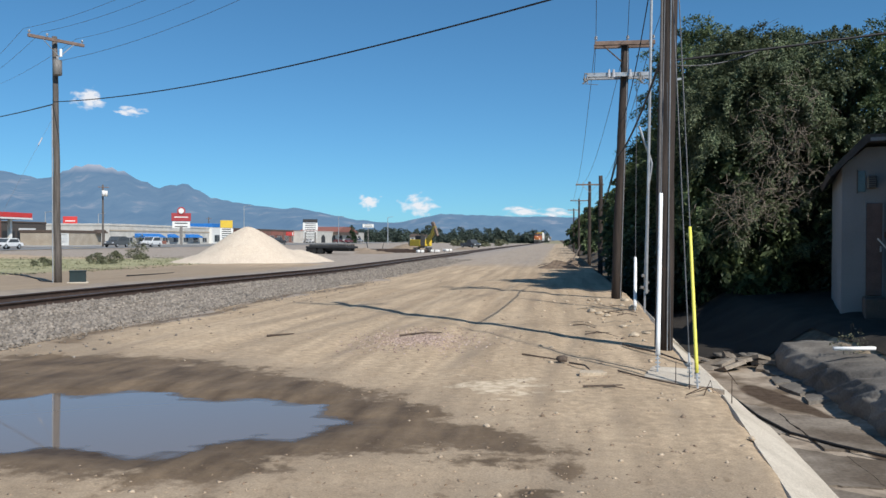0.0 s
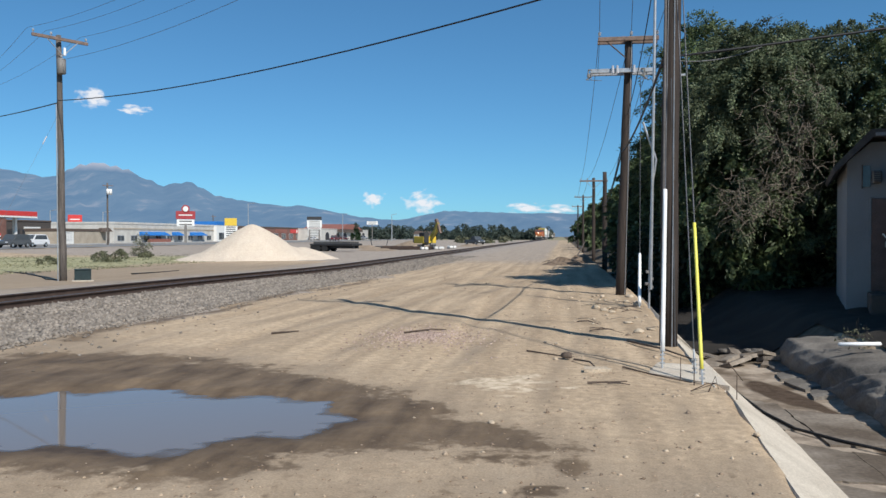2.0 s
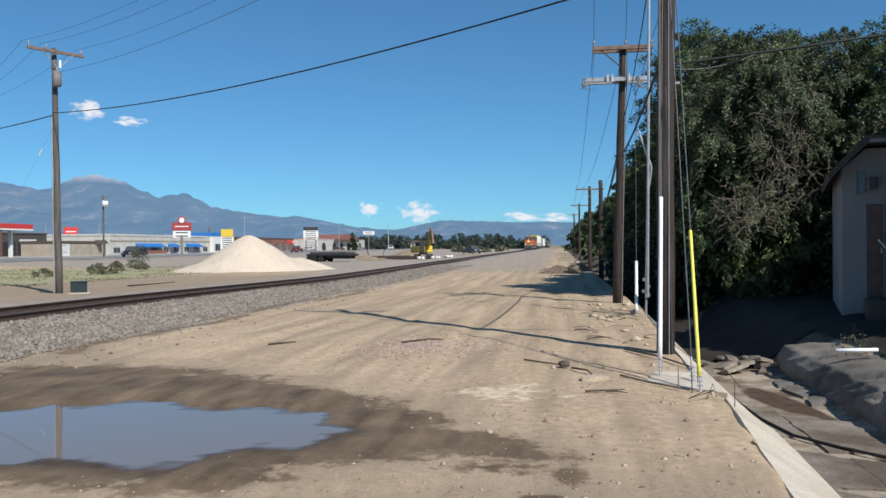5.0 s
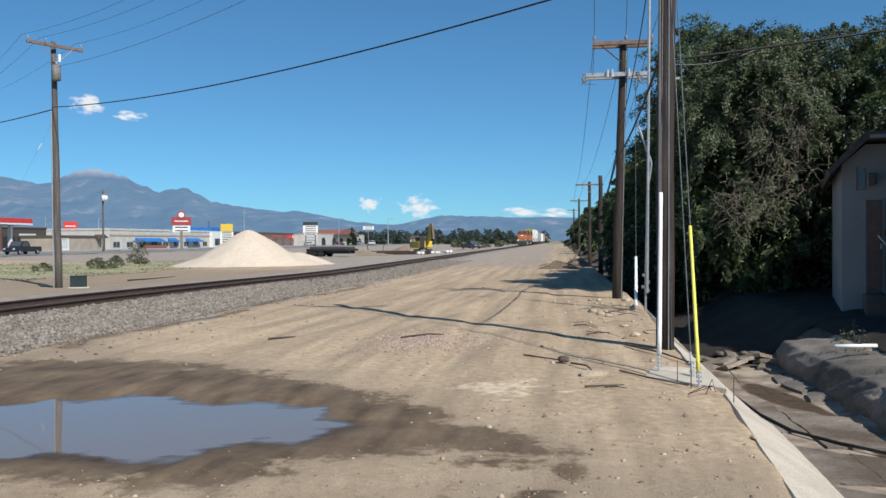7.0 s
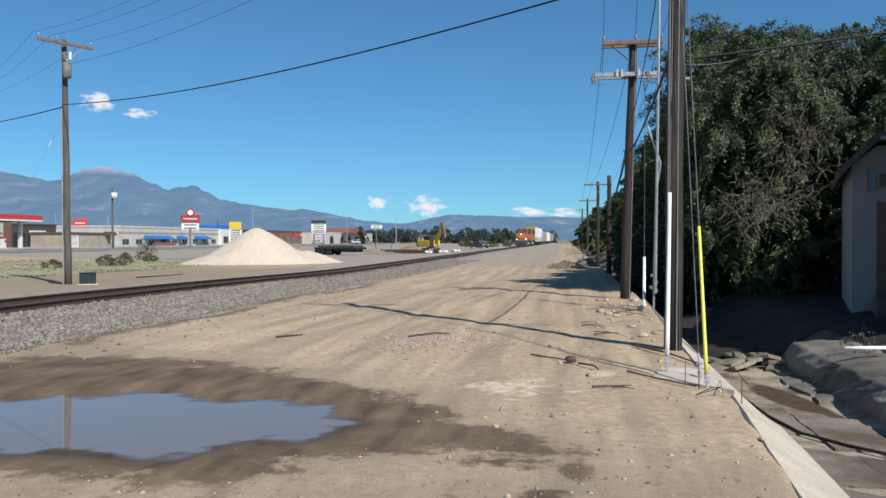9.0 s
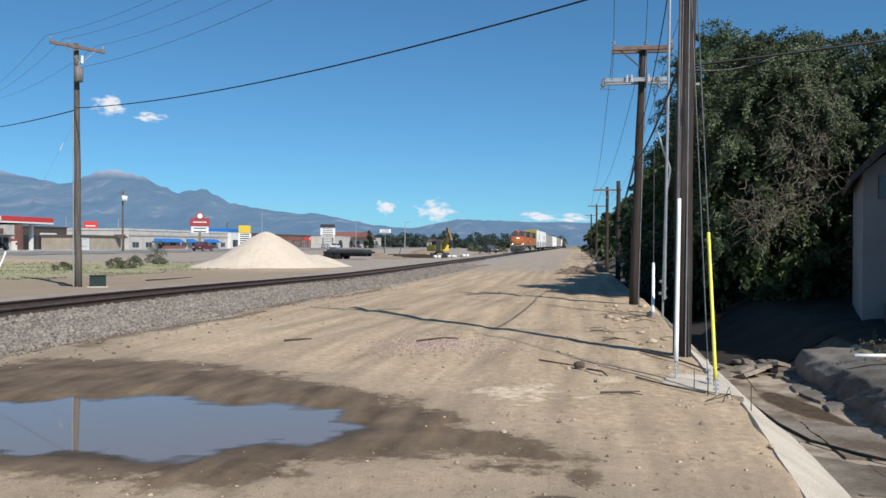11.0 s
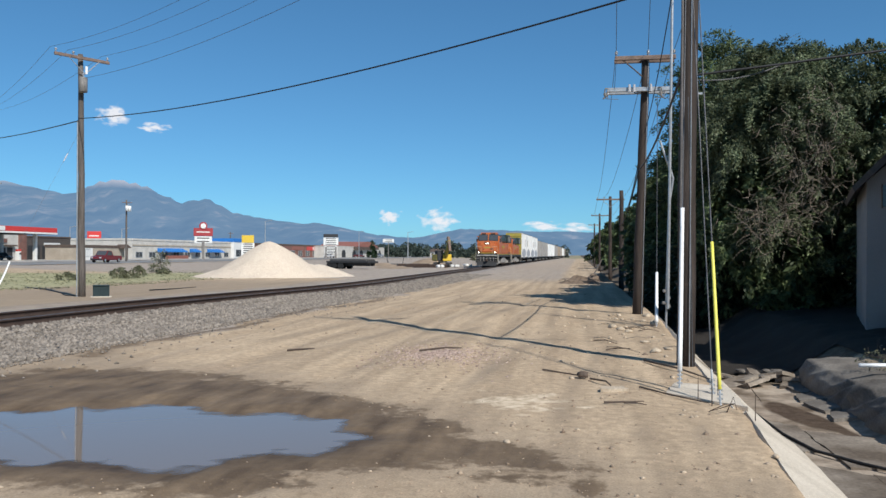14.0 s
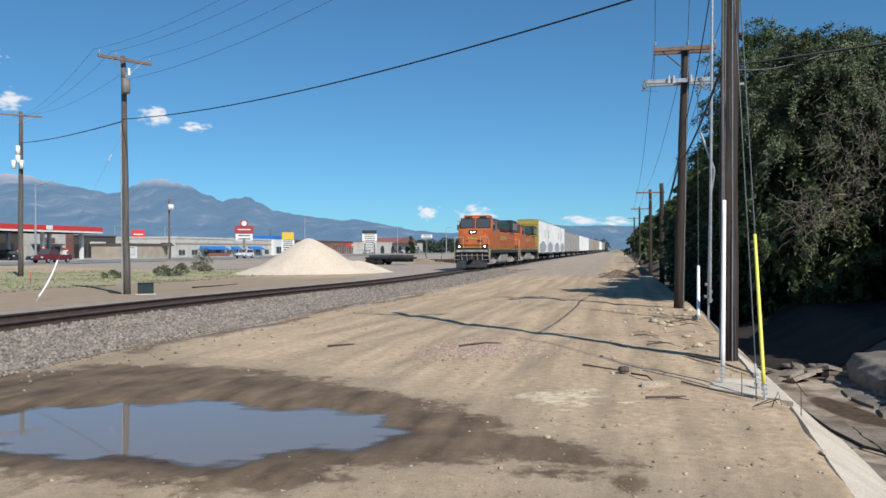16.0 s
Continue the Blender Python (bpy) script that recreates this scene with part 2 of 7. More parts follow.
WET = [(-8.3, 9.0), (-8.0, 10.1), (-6.43, 11.2), (-4.71, 10.62), (-3.64, 10.06), (-2.42, 9.03), (-1.51, 8.29), (-0.95, 7.5), (-0.46, 7.13),
       (-0.11, 6.51), (-1.0, 6.51), (-1.5, 6.3), (-1.96, 6.02), (-2.34, 5.66), (-2.82, 5.36), (-3.94, 5.40), (-6.2, 5.6)]
TRACK_X, GAUGE = -12.4, 1.435


def fall(y):
    """The long gentle fall of the ground along the line."""
    return -0.25 * smooth01((np.asarray(y, float) - 15) / 35)


def lip(y):
    """x of the channel's edge."""
    return np.interp(y, [0, 5.5, 9.4, 14, 22, 40], [1.36, 1.51, 1.77, 1.80, 2.10, 2.4])


def ground_z(x, y):
    x, y = np.asarray(x, float), np.asarray(y, float)
    z = fall(y) + 0.012 * wob(x, y, 0.5, 4, 3) * (y < 200) + 0.03 * wob(x, y, 0.12, 2, 5) * (y < 200)
    z = z + 0.35 * smooth01((-x - 45) / 30) * (y > -50)
    ruts = smooth01((y - 9) / 3) * smooth01((80 - y) / 40) * smooth01((x + 8.5) / 2) * smooth01((0.8 - x) / 1.2)
    z = z - ruts * 0.03 * np.maximum(0, np.sin((x + 0.02 * y) * 2 * np.pi / 1.75)) ** 3
    sd = inside(x, y, PUDDLE) + 0.10 * wob(x, y * 2.2, 0.9, 3, 8) + 0.11 * wob((x * 0.276 + y * 0.961) * 0.3, (x * 0.961 - y * 0.276) * 1.6, 0.9, 3, 44)
    z = np.where(sd < 1.2, z * smooth01(sd / 1.2), z) - 0.05 * smooth01((0.5 - sd) / 1.0) + 0.02 * smooth01((0.5 - np.abs(sd - 0.5)) / 0.5) * 0.4
    e = x - lip(y)  # channel on the right
    bed = -0.72 - 0.3 * smooth01((y - 15) / 30)
    z = np.where(e > -0.02, np.maximum(bed, z - (e + 0.02) * 1.5), z)
    up = smooth01((x - 3.7) / 1.8) * 0.78 + smooth01((x - 5.5) / 4) * 0.25
    z = np.where(x > 3.4, z + up + 0.06 * wob(x, y, 0.6, 3, 11) * smooth01((x - 3.5) / 0.6), z)
    return z


def steps(stops):
    out = []
    for (a, d), (b, _) in zip(stops, stops[1:]):
        out += list(np.arange(a, b, d)) if not isinstance(d, str) else list(-np.geomspace(-a, -b, int(d), endpoint=False) if a < 0 else np.geomspace(a, b, int(d), endpoint=False))
    return np.array(out + [stops[-1][0]])


gx = steps([(-4600, "26"), (-120, 3.0), (-16, 0.5), (-9, 0.09), (2.6, 0.15), (6, 0.5), (14, "30"), (4600, 0)])
gy = steps([(-600, "12"), (-20, 2.0), (2, 0.3), (5, 0.08), (13, 0.16), (30, 0.6), (90, 4.0), (260, "30"), (4700, 0)])
GX, GY = np.meshgrid(gx, gy)
GZ = ground_z(GX, GY)
nx, ny = len(gx), len(gy)
idx = np.arange(nx * ny).reshape(ny, nx)
quads = np.stack([idx[:-1, :-1], idx[:-1, 1:], idx[1:, 1:], idx[1:, :-1]], -1).reshape(-1, 4)


def ground_mat():
    m = bpy.data.materials.new("sandy ground")
    m.use_nodes = True
    N, L = m.node_tree.nodes, m.node_tree.links
    p = N["Principled BSDF"]
    p.inputs["Specular IOR Level"].default_value = 0.25
    tc = N.new("ShaderNodeTexCoord")

    def noise_(scale, detail=6, rough=0.55):
        n = N.new("ShaderNodeTexNoise")
        n.inputs["Scale"].default_value, n.inputs["Detail"].default_value, n.inputs["Roughness"].default_value = scale, detail, rough
        L.new(tc.outputs["Object"], n.inputs["Vector"])
        return n.outputs[0]

    def ramp(src, p0, p1, c0, c1):
        r = N.new("ShaderNodeValToRGB")
        r.color_ramp.elements[0].position, r.color_ramp.elements[1].position = p0, p1
        r.color_ramp.elements[0].color, r.color_ramp.elements[1].color = (*c0, 1), (*c1, 1)
        L.new(src, r.inputs[0])
        return r.outputs[0]

    def mix(f, a, b, blend="MIX"):
        x = N.new("ShaderNodeMix")
        x.data_type, x.blend_type = "RGBA", blend
        for sock, v in ((0, f), (6, a), (7, b)):
            if isinstance(v, float):
                x.inputs[sock].default_value = v
            else:
                L.new(v, x.inputs[sock])
        return x.outputs[2]

    def mask(attr, ns, amount=0.5, lo=0.42, hi=0.58):
        a, ad, mr = N.new("ShaderNodeAttribute"), N.new("ShaderNodeMath"), N.new("ShaderNodeMapRange")
        a.attribute_name = attr
        ad.operation = "MULTIPLY_ADD"
        L.new(ns, ad.inputs[0])
        ad.inputs[1].default_value = amount
        sub = N.new("ShaderNodeMath")
        sub.operation = "SUBTRACT"
        L.new(a.outputs["Fac"], sub.inputs[0])
        sub.inputs[1].default_value = amount * 0.5
        L.new(sub.outputs[0], ad.inputs[2])
        mr.inputs[1].default_value, mr.inputs[2].default_value = lo, hi
        L.new(ad.outputs[0], mr.inputs[0])
        return mr.outputs[0]

    big, mid, fine, grit = noise_(0.25), noise_(1.6), noise_(9.0), noise_(60.0, 3)
    dirt = mix(0.55, ramp(mid, 0.3, 0.72, (0.405, 0.303, 0.202), (0.485, 0.368, 0.25)), ramp(big, 0.35, 0.65, (0.41, 0.306, 0.204), (0.495, 0.376, 0.255)))
    dirt = mix(0.55, dirt, fine, "OVERLAY")
    dirt = mix(0.5, dirt, grit, "OVERLAY")
    tm = N.new("ShaderNodeMapping")
    tm.inputs["Rotation"].default_value, tm.inputs["Scale"].default_value = (0, 0, radians(4)), (2.4, 0.10, 1)
    tn = N.new("ShaderNodeTexNoise")
    tn.inputs["Scale"].default_value, tn.inputs["Detail"].default_value = 1.0, 4
    L.new(tc.outputs["Object"], tm.inputs[0])
    L.new(tm.outputs[0], tn.inputs["Vector"])
    dirt = mix(0.65, dirt, ramp(tn.outputs[0], 0.34, 0.66, (0.34, 0.335, 0.33), (0.60, 0.60, 0.60)), "OVERLAY")
    dirt = mix(0.3, dirt, ramp(noise_(0.6, 5, 0.65), 0.32, 0.68, (0.40, 0.40, 0.40), (0.58, 0.58, 0.58)), "OVERLAY")
    spots = ramp(noise_(22.0, 2), 0.66, 0.70, (0, 0, 0), (1, 1, 1))
    dirt = mix(spots, dirt, ramp(grit, 0.3, 0.7, (0.28, 0.19, 0.12), (0.62, 0.52, 0.40)))
    grey = mix(0.6, ramp(mid, 0.3, 0.7, (0.275, 0.228, 0.188), (0.41, 0.345, 0.285)), grit, "OVERLAY")
    grass = mix(0.5, ramp(mid, 0.35, 0.65, (0.27, 0.27, 0.145), (0.40, 0.36, 0.215)), fine, "OVERLAY")
    pale = ramp(fine, 0.3, 0.7, (0.56, 0.45, 0.32), (0.72, 0.60, 0.45))
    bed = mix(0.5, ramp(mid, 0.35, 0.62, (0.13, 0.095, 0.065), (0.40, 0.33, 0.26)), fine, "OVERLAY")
    far = ramp(big, 0.3, 0.7, (0.22, 0.21, 0.13), (0.30, 0.26, 0.17))
    # ground under the trees is darkened in colour for their shade
    shade_brown = ramp(fine, 0.3, 0.7, (0.07, 0.055, 0.04), (0.16, 0.125, 0.09))
    col = mix(mask("grey", fine), dirt, grey)
    col = mix(mask("grass", mid, 0.7, 0.35, 0.65), col, grass)
    col = mix(mask("far", mid), col, far)
    col = mix(mask("pale", fine, 1.0, 0.4, 0.75), col, pale)
    col = mix(mask("shade_brown", fine), col, shade_brown)
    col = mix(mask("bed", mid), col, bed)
    mp = N.new("ShaderNodeMapping")
    mp.inputs["Rotation"].default_value, mp.inputs["Scale"].default_value = (0, 0, radians(16)), (3.2, 0.65, 1)
    st = N.new("ShaderNodeTexNoise")
    st.inputs["Scale"].default_value, st.inputs["Detail"].default_value = 1.3, 6
    L.new(tc.outputs["Object"], mp.inputs[0])
    L.new(mp.outputs[0], st.inputs["Vector"])
    # damp earth and tyre lines, then the streaked mud round the puddle
    da, dm = N.new("ShaderNodeAttribute"), N.new("ShaderNodeMath")
    da.attribute_name = "damp"
    dm.operation = "MULTIPLY"
    L.new(da.outputs["Fac"], dm.inputs[0])
    L.new(ramp(mix(0.5, mid, fine), 0.3, 0.62, (0.45, 0.45, 0.45), (1, 1, 1)), dm.inputs[1])
    col = mix(dm.outputs[0], col, mix(0.5, ramp(mid, 0.3, 0.7, (0.215, 0.166, 0.12), (0.30, 0.236, 0.172)), grit, "OVERLAY"))
    wet = mask("wet", mix(0.5, st.outputs[0], fine), 1.7, 0.33, 0.56)
    streak = ramp(mix(0.35, st.outputs[0], mid), 0.36, 0.64, (0.085, 0.057, 0.035), (0.21, 0.149, 0.094))
    mud = mix(0.6, streak, mix(0.5, fine, grit), "OVERLAY")
    col = mix(wet, col, mud)
    soak = mask("soak", mix(0.6, st.outputs[0], mid), 0.9, 0.38, 0.62)
    col = mix(soak, col, ramp(fine, 0.3, 0.7, (0.055, 0.037, 0.025), (0.105, 0.073, 0.05)))
    L.new(col, p.inputs["Base Color"])
    rr = N.new("ShaderNodeMapRange")
    rr.inputs[3].default_value, rr.inputs[4].default_value = 0.95, 0.75
    L.new(wet, rr.inputs[0])
    L.new(rr.outputs[0], p.inputs["Roughness"])
    b1, b2 = N.new("ShaderNodeBump"), N.new("ShaderNodeBump")
    b1.inputs["Strength"].default_value, b1.inputs["Distance"].default_value = 0.28, 0.03
    b2.inputs["Strength"].default_value, b2.inputs["Distance"].default_value = 0.4, 0.01
    L.new(fine, b1.inputs["Height"])
    L.new(grit, b2.inputs["Height"])
    L.new(b1.outputs[0], b2.inputs["Normal"])
    L.new(b2.outputs[0], p.inputs["Normal"])
    return m


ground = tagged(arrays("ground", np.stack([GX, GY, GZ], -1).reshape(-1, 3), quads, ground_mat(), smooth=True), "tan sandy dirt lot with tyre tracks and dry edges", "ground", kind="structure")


def attribute(name, values):
    ground.data.attributes.new(name, "FLOAT", "POINT").data.foreach_set("value", np.ascontiguousarray(np.clip(values, 0, 1), dtype=np.float32).ravel())


sd_wet = inside(GX, GY, WET) + 0.22 * wob(GX * 0.7, GY * 2.0, 0.6, 4, 21)
near_mud = np.maximum(np.maximum(0, 0.66 - np.hypot((GX + 0.5) / 0.8, (GY - 6.2) / 0.35) * 0.5), np.maximum(0.85 - np.hypot((GX - 0.06) / 0.14, (GY - 6.0) / 0.32) * 0.5, 0.85 - np.hypot((GX + 0.15) / 0.22, (GY - 5.45) / 0.16) * 0.5))
pools = 0.95 * smooth01(1.5 - np.hypot((GX - 3.2 - 0.12 * (13.2 - GY)) / 0.30, (GY - 13.1) / 1.2)) + 0.8 * smooth01(1.4 - np.hypot((GX - 3.6) / 0.2, (GY - 10) / 2.5))
toe = 0.60 - np.abs(GX + 7.75 + 0.35 * wob(GX * 0.2, GY, 0.12, 3, 9)) * 1.1
attribute("wet", np.maximum(np.maximum(0.5 - sd_wet * 0.9, near_mud * (GX < 1.3)) * (GY < 14), np.maximum(toe * (GY > 12) * (GY < 34), 0.26 * smooth01((7.0 - GY) / 1.4) * (GX < 1.2))) + 0.5 * pools)
ring = inside(GX, GY, PUDDLE)
attribute("soak", np.maximum(pools * 0.95, 0.62 - 0.75 * np.maximum(ring, 0) - 0.25 * (GY > 7.6)) * (GX < 4.2))
tyre = np.zeros(GX.shape)
for ax, ay, bx, by, w in ((0.92, 5.0, 1.33, 9.0, 0.085), (0.30, 4.8, 0.72, 8.6, 0.11), (-1.6, 8.8, -0.33, 18.5, 0.13), (-0.25, 7.6, 0.62, 16.5, 0.11), (-3.4, 10.5, -1.9, 21, 0.14), (-4.9, 11, -3.2, 23, 0.14), (-6.2, 14, -4.4, 27, 0.15), (-1.0, 16, -0.3, 30, 0.14), (-2.7, 18, -1.7, 34, 0.15)):
    q = np.clip(((GX - ax) * (bx - ax) + (GY - ay) * (by - ay)) / ((bx - ax) ** 2 + (by - ay) ** 2), 0, 1)
    off = np.hypot(GX - ax - q * (bx - ax) - 0.10 * np.sin(GY * 0.45 + ax), GY - ay - q * (by - ay))
    tyre = np.maximum(tyre, 0.85 * np.exp(-(off / w) ** 2) * smooth01(q * 6) * smooth01((1 - q) * 4) * (0.6 + 0.4 * wob(GX, GY, 0.3, 3, 61)))
verge = 0.75 * smooth01((-5.8 - GX + 0.8 * wob(GX, GY, 0.2, 3, 51)) / 1.6) * smooth01((GX + 11.5) / 1.5) * smooth01((15.5 - GY) / 3)
front = 0.72 * smooth01((7.2 - GY + 0.5 * wob(GX, GY, 0.35, 3, 52)) / 1.8) * (0.62 + 0.38 * smooth01((GX + 2.2) / 1.6)) * (GX < 1.5)
beyond = 0.8 * smooth01((-15.6 - GX) / 1.0) * smooth01((GX + 30) / 4) * smooth01((60 - GY) / 10)
attribute("damp", np.maximum(np.maximum(0.72 * smooth01((1.5 - sd_wet) / 1.9) * (GY < 14), tyre), np.maximum(np.maximum(verge, beyond), front)))
attribute("grey", (1 - 0.8 * smooth01((-16.5 - GX) / 2) * (GY < 62)) * np.maximum(smooth01((-7.2 - GX - 0.6 * wob(GX, GY, 0.2, 3, 2)) / 1.6) * smooth01((GX + 34) / 6), np.maximum(smooth01((GY - 60 + 0.4 * np.minimum(0, GX + 30)) / 20) * (GX < -14) * (GX > -69), 0.55 * smooth01((GY - 30) / 40) * smooth01((1 - GX) / 3) * (GX > -12))))
attribute("grass", smooth01((-26 - GX) / 3) * smooth01((GX + 68) / 2) * smooth01((78 - GY + 0.4 * (GX + 40)) / 10))
attribute("far", np.maximum(smooth01((GY - 330) / 150), np.maximum(smooth01((-GX - 135) / 20), smooth01((GX - 30) / 30))))
attribute("pale", 0.62 * smooth01(1.25 - np.hypot((GX + 0.61) / 0.7, (GY - 9.35) / 0.8) + 0.6 * wob(GX, GY, 1.1, 3, 17)) + 0.4 * smooth01(1.2 - np.hypot((GX - 0.5) / 0.3, (GY - 10.3) / 0.5)))
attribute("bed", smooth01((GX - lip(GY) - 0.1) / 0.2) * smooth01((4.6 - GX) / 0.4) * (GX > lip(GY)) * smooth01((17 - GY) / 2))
attribute("shade_brown", np.maximum(smooth01((GX - 5.2) / 1.5), smooth01((GX - 2.0) / 0.6) * smooth01((GY - 15) / 2)) * (GX < 30))

# ---- water ----
WATER = bpy.data.materials.new("muddy water")
WATER.use_nodes = True
wp = WATER.node_tree.nodes["Principled BSDF"]
wp.inputs["Base Color"].default_value = (0.20, 0.165, 0.14, 1)
wp.inputs["Roughness"].default_value, wp.inputs["IOR"].default_value = 0.03, 1.36
pn = WATER.node_tree.nodes.new("ShaderNodeTexNoise")
pn.inputs["Scale"].default_value = 3.0
pb = WATER.node_tree.nodes.new("ShaderNodeBump")
pb.inputs["Strength"].default_value, pb.inputs["Distance"].default_value = 0.04, 0.01
WATER.node_tree.links.new(pn.outputs[0], pb.inputs["Height"])
WATER.node_tree.links.new(pb.outputs[0], wp.inputs["Normal"])
wa, wr = WATER.node_tree.nodes.new("ShaderNodeAttribute"), WATER.node_tree.nodes.new("ShaderNodeMapRange")
wa.attribute_name = "depth"
wr.inputs[1].default_value, wr.inputs[2].default_value, wr.inputs[3].default_value, wr.inputs[4].default_value = 0.0, 0.010, 0.15, 1.0
WATER.node_tree.links.new(wa.outputs["Fac"], wr.inputs[0])
WATER.node_tree.links.new(wr.outputs[0], wp.inputs["Alpha"])
px_, py_ = np.meshgrid(np.arange(-7.4, -1.0, 0.06), np.arange(4.9, 9.6, 0.05))
pi_ = np.arange(px_.size).reshape(px_.shape)
WATER_Z = -0.022
puddle = tagged(arrays("puddle", np.stack([px_, py_, np.full(px_.shape, WATER_Z)], -1).reshape(-1, 3), np.stack([pi_[:-1, :-1], pi_[:-1, 1:], pi_[1:, 1:], pi_[1:, :-1]], -1).reshape(-1, 4), WATER), "still brown rain puddle mirroring the sky", "puddle", kind="structure")
puddle.data.attributes.new("depth", "FLOAT", "POINT").data.foreach_set("value", np.ascontiguousarray(np.clip(WATER_Z - ground_z(px_, py_), 0, 1), dtype=np.float32).ravel())
# ---- railway ----


def rail_z(y):
    """Top of rail."""
    return 0.27 + fall(y) * 1.1


def drift(y):
    """How far the line bears to the right in the distance."""
    return 2.3 * smooth01((np.asarray(y, float) - 110) / 320)


def sweep(name, profile, ys, material, parent=None, smooth=False):
    """A profile of (x, z above rail top) swept along the line."""
    n = len(profile)
    v = np.array([[(x + float(drift(y)), y, z + float(rail_z(y))) for x, z in profile] for y in ys]).reshape(-1, 3)
    f = np.array([[i * n + k, i * n + k + 1, (i + 1) * n + k + 1, (i + 1) * n + k] for i in range(len(ys) - 1) for k in range(n - 1)])
    return arrays(name, v, f, material, parent, smooth)


LINE_Y = np.concatenate([np.arange(-60, 100, 4.0), np.geomspace(100, 2500, 30)])
bed_profile = [(TRACK_X - 4.4, -0.75), (TRACK_X - 3.2, -0.36), (TRACK_X - 1.6, -0.17), (TRACK_X, -0.19), (TRACK_X + 1.6, -0.17), (TRACK_X + 2.5, -0.30), (TRACK_X + 4.3, -0.62)]
tagged(sweep("ballast_bed", bed_profile, LINE_Y, BALLAST), "grey crushed-rock ballast bank under the track", "ballast", kind="structure")
track = thing("railway_track", "single railway track of rusty steel rails on dark ties", "railway track", kind="structure")
for side in (-1, 1):
    c = TRACK_X + side * (GAUGE / 2 + 0.036)
    web = [(-0.07, -0.17), (-0.07, -0.155), (-0.012, -0.13), (-0.012, -0.05), (-0.037, -0.035), (-0.037, -0.004), (0.037, -0.004), (0.037, -0.035), (0.012, -0.05), (0.012, -0.13), (0.07, -0.155), (0.07, -0.17)]
    sweep("rail", [(c + x, z) for x, z in web], LINE_Y, STEEL_RUST, track)
    tagged(sweep("rail_head", [(c - 0.034, -0.003), (c - 0.028, 0.0), (c + 0.028, 0.0), (c + 0.034, -0.003)], LINE_Y, RAIL_TOP, track), "worn bright top of the rail")

# loose stones of the bank: the nearer ones full size, then sparser
rs = np.random.RandomState(4)
OCT = np.array([(1, 0, 0), (-1, 0, 0), (0, 1, 0), (0, -1, 0), (0, 0, 1), (0, 0, -1)], float)
OCT_F = np.array([(0, 2, 4), (2, 1, 4), (1, 3, 4), (3, 0, 4), (2, 0, 5), (1, 2, 5), (3, 1, 5), (0, 3, 5)])


def pebbles(name, xyz, size, material, rs, flat=0.7):
    n = len(xyz)
    v = OCT[None] * rs.uniform(0.6, 1.3, (n, 6, 1)) + rs.normal(0, 0.18, (n, 6, 3))
    v *= size[:, None, None] * rs.uniform(0.7, 1.3, (n, 1, 3))
    v[..., 2] *= flat
    a = rs.uniform(0, 2 * np.pi, n)[:, None]
    x, y = v[..., 0] * np.cos(a) - v[..., 1] * np.sin(a), v[..., 0] * np.sin(a) + v[..., 1] * np.cos(a)
    v = np.stack([x, y, v[..., 2]], -1) + xyz[:, None, :]
    return arrays(name, v.reshape(-1, 3), (OCT_F[None] + 6 * np.arange(n)[:, None, None]).reshape(-1, 3), material)


n = 26000
sy = np.concatenate([rs.uniform(8, 34, n), rs.uniform(34, 80, 7000)])
sx = TRACK_X + rs.uniform(0.9, 4.4, len(sy)) + np.abs(rs.normal(0, 0.45, len(sy))) * (rs.rand(len(sy)) < 0.06) * 1.5
bz = np.interp(sx - TRACK_X, [p[0] - TRACK_X for p in bed_profile], [p[1] for p in bed_profile]) + rail_z(sy)
bz = np.maximum(bz, ground_z(sx, sy)) + 0.01
tagged(pebbles("ballast_stones", np.stack([sx, sy, bz], -1), rs.uniform(0.025, 0.08, len(sy)) * np.where(sx > TRACK_X + 4.2, 0.5, 1.0), STONES, rs), "loose angular grey ballast stones", "ballast", kind="stuff")
sy = 5 + 40 * rs.rand(5200) ** 1.6
sx = rs.uniform(-8.5, 1.5, 5200)
dens = 0.35 + 0.65 * smooth01((sx + 1.5) / 2.5) + 1.2 * smooth01(1.4 - np.hypot((sx + 2.2) / 1.3, (sy - 13.2) / 1.5))
keep = (rs.rand(5200) < dens * 0.6) & (inside(sx, sy, PUDDLE) > 0.15) & ((inside(sx, sy, WET) > 0) | (rs.rand(5200) < 0.25))
sx, sy = sx[keep], sy[keep]
r3 = np.random.RandomState(19)
ga, gr_ = r3.uniform(0, 2 * np.pi, 2600), np.abs(r3.normal(0, 0.55, 2600))
gx_, gy_ = -2.2 + 1.15 * gr_ * np.cos(ga), 13.3 + 1.5 * gr_ * np.sin(ga)
tagged(pebbles("gravel_patch", np.stack([gx_, gy_, ground_z(gx_, gy_)], -1), r3.uniform(0.008, 0.026, 2600), REDGRAVEL, r3), "patch of reddish gravel on the dirt", "gravel", kind="stuff")
tagged(pebbles("dirt_pebbles", np.stack([sx, sy, ground_z(sx, sy)], -1), 0.008 + 0.03 * rs.rand(len(sx)) ** 3, PEBBLES, rs), "scattered pebbles and clods on the dirt", "pebbles", kind="stuff")


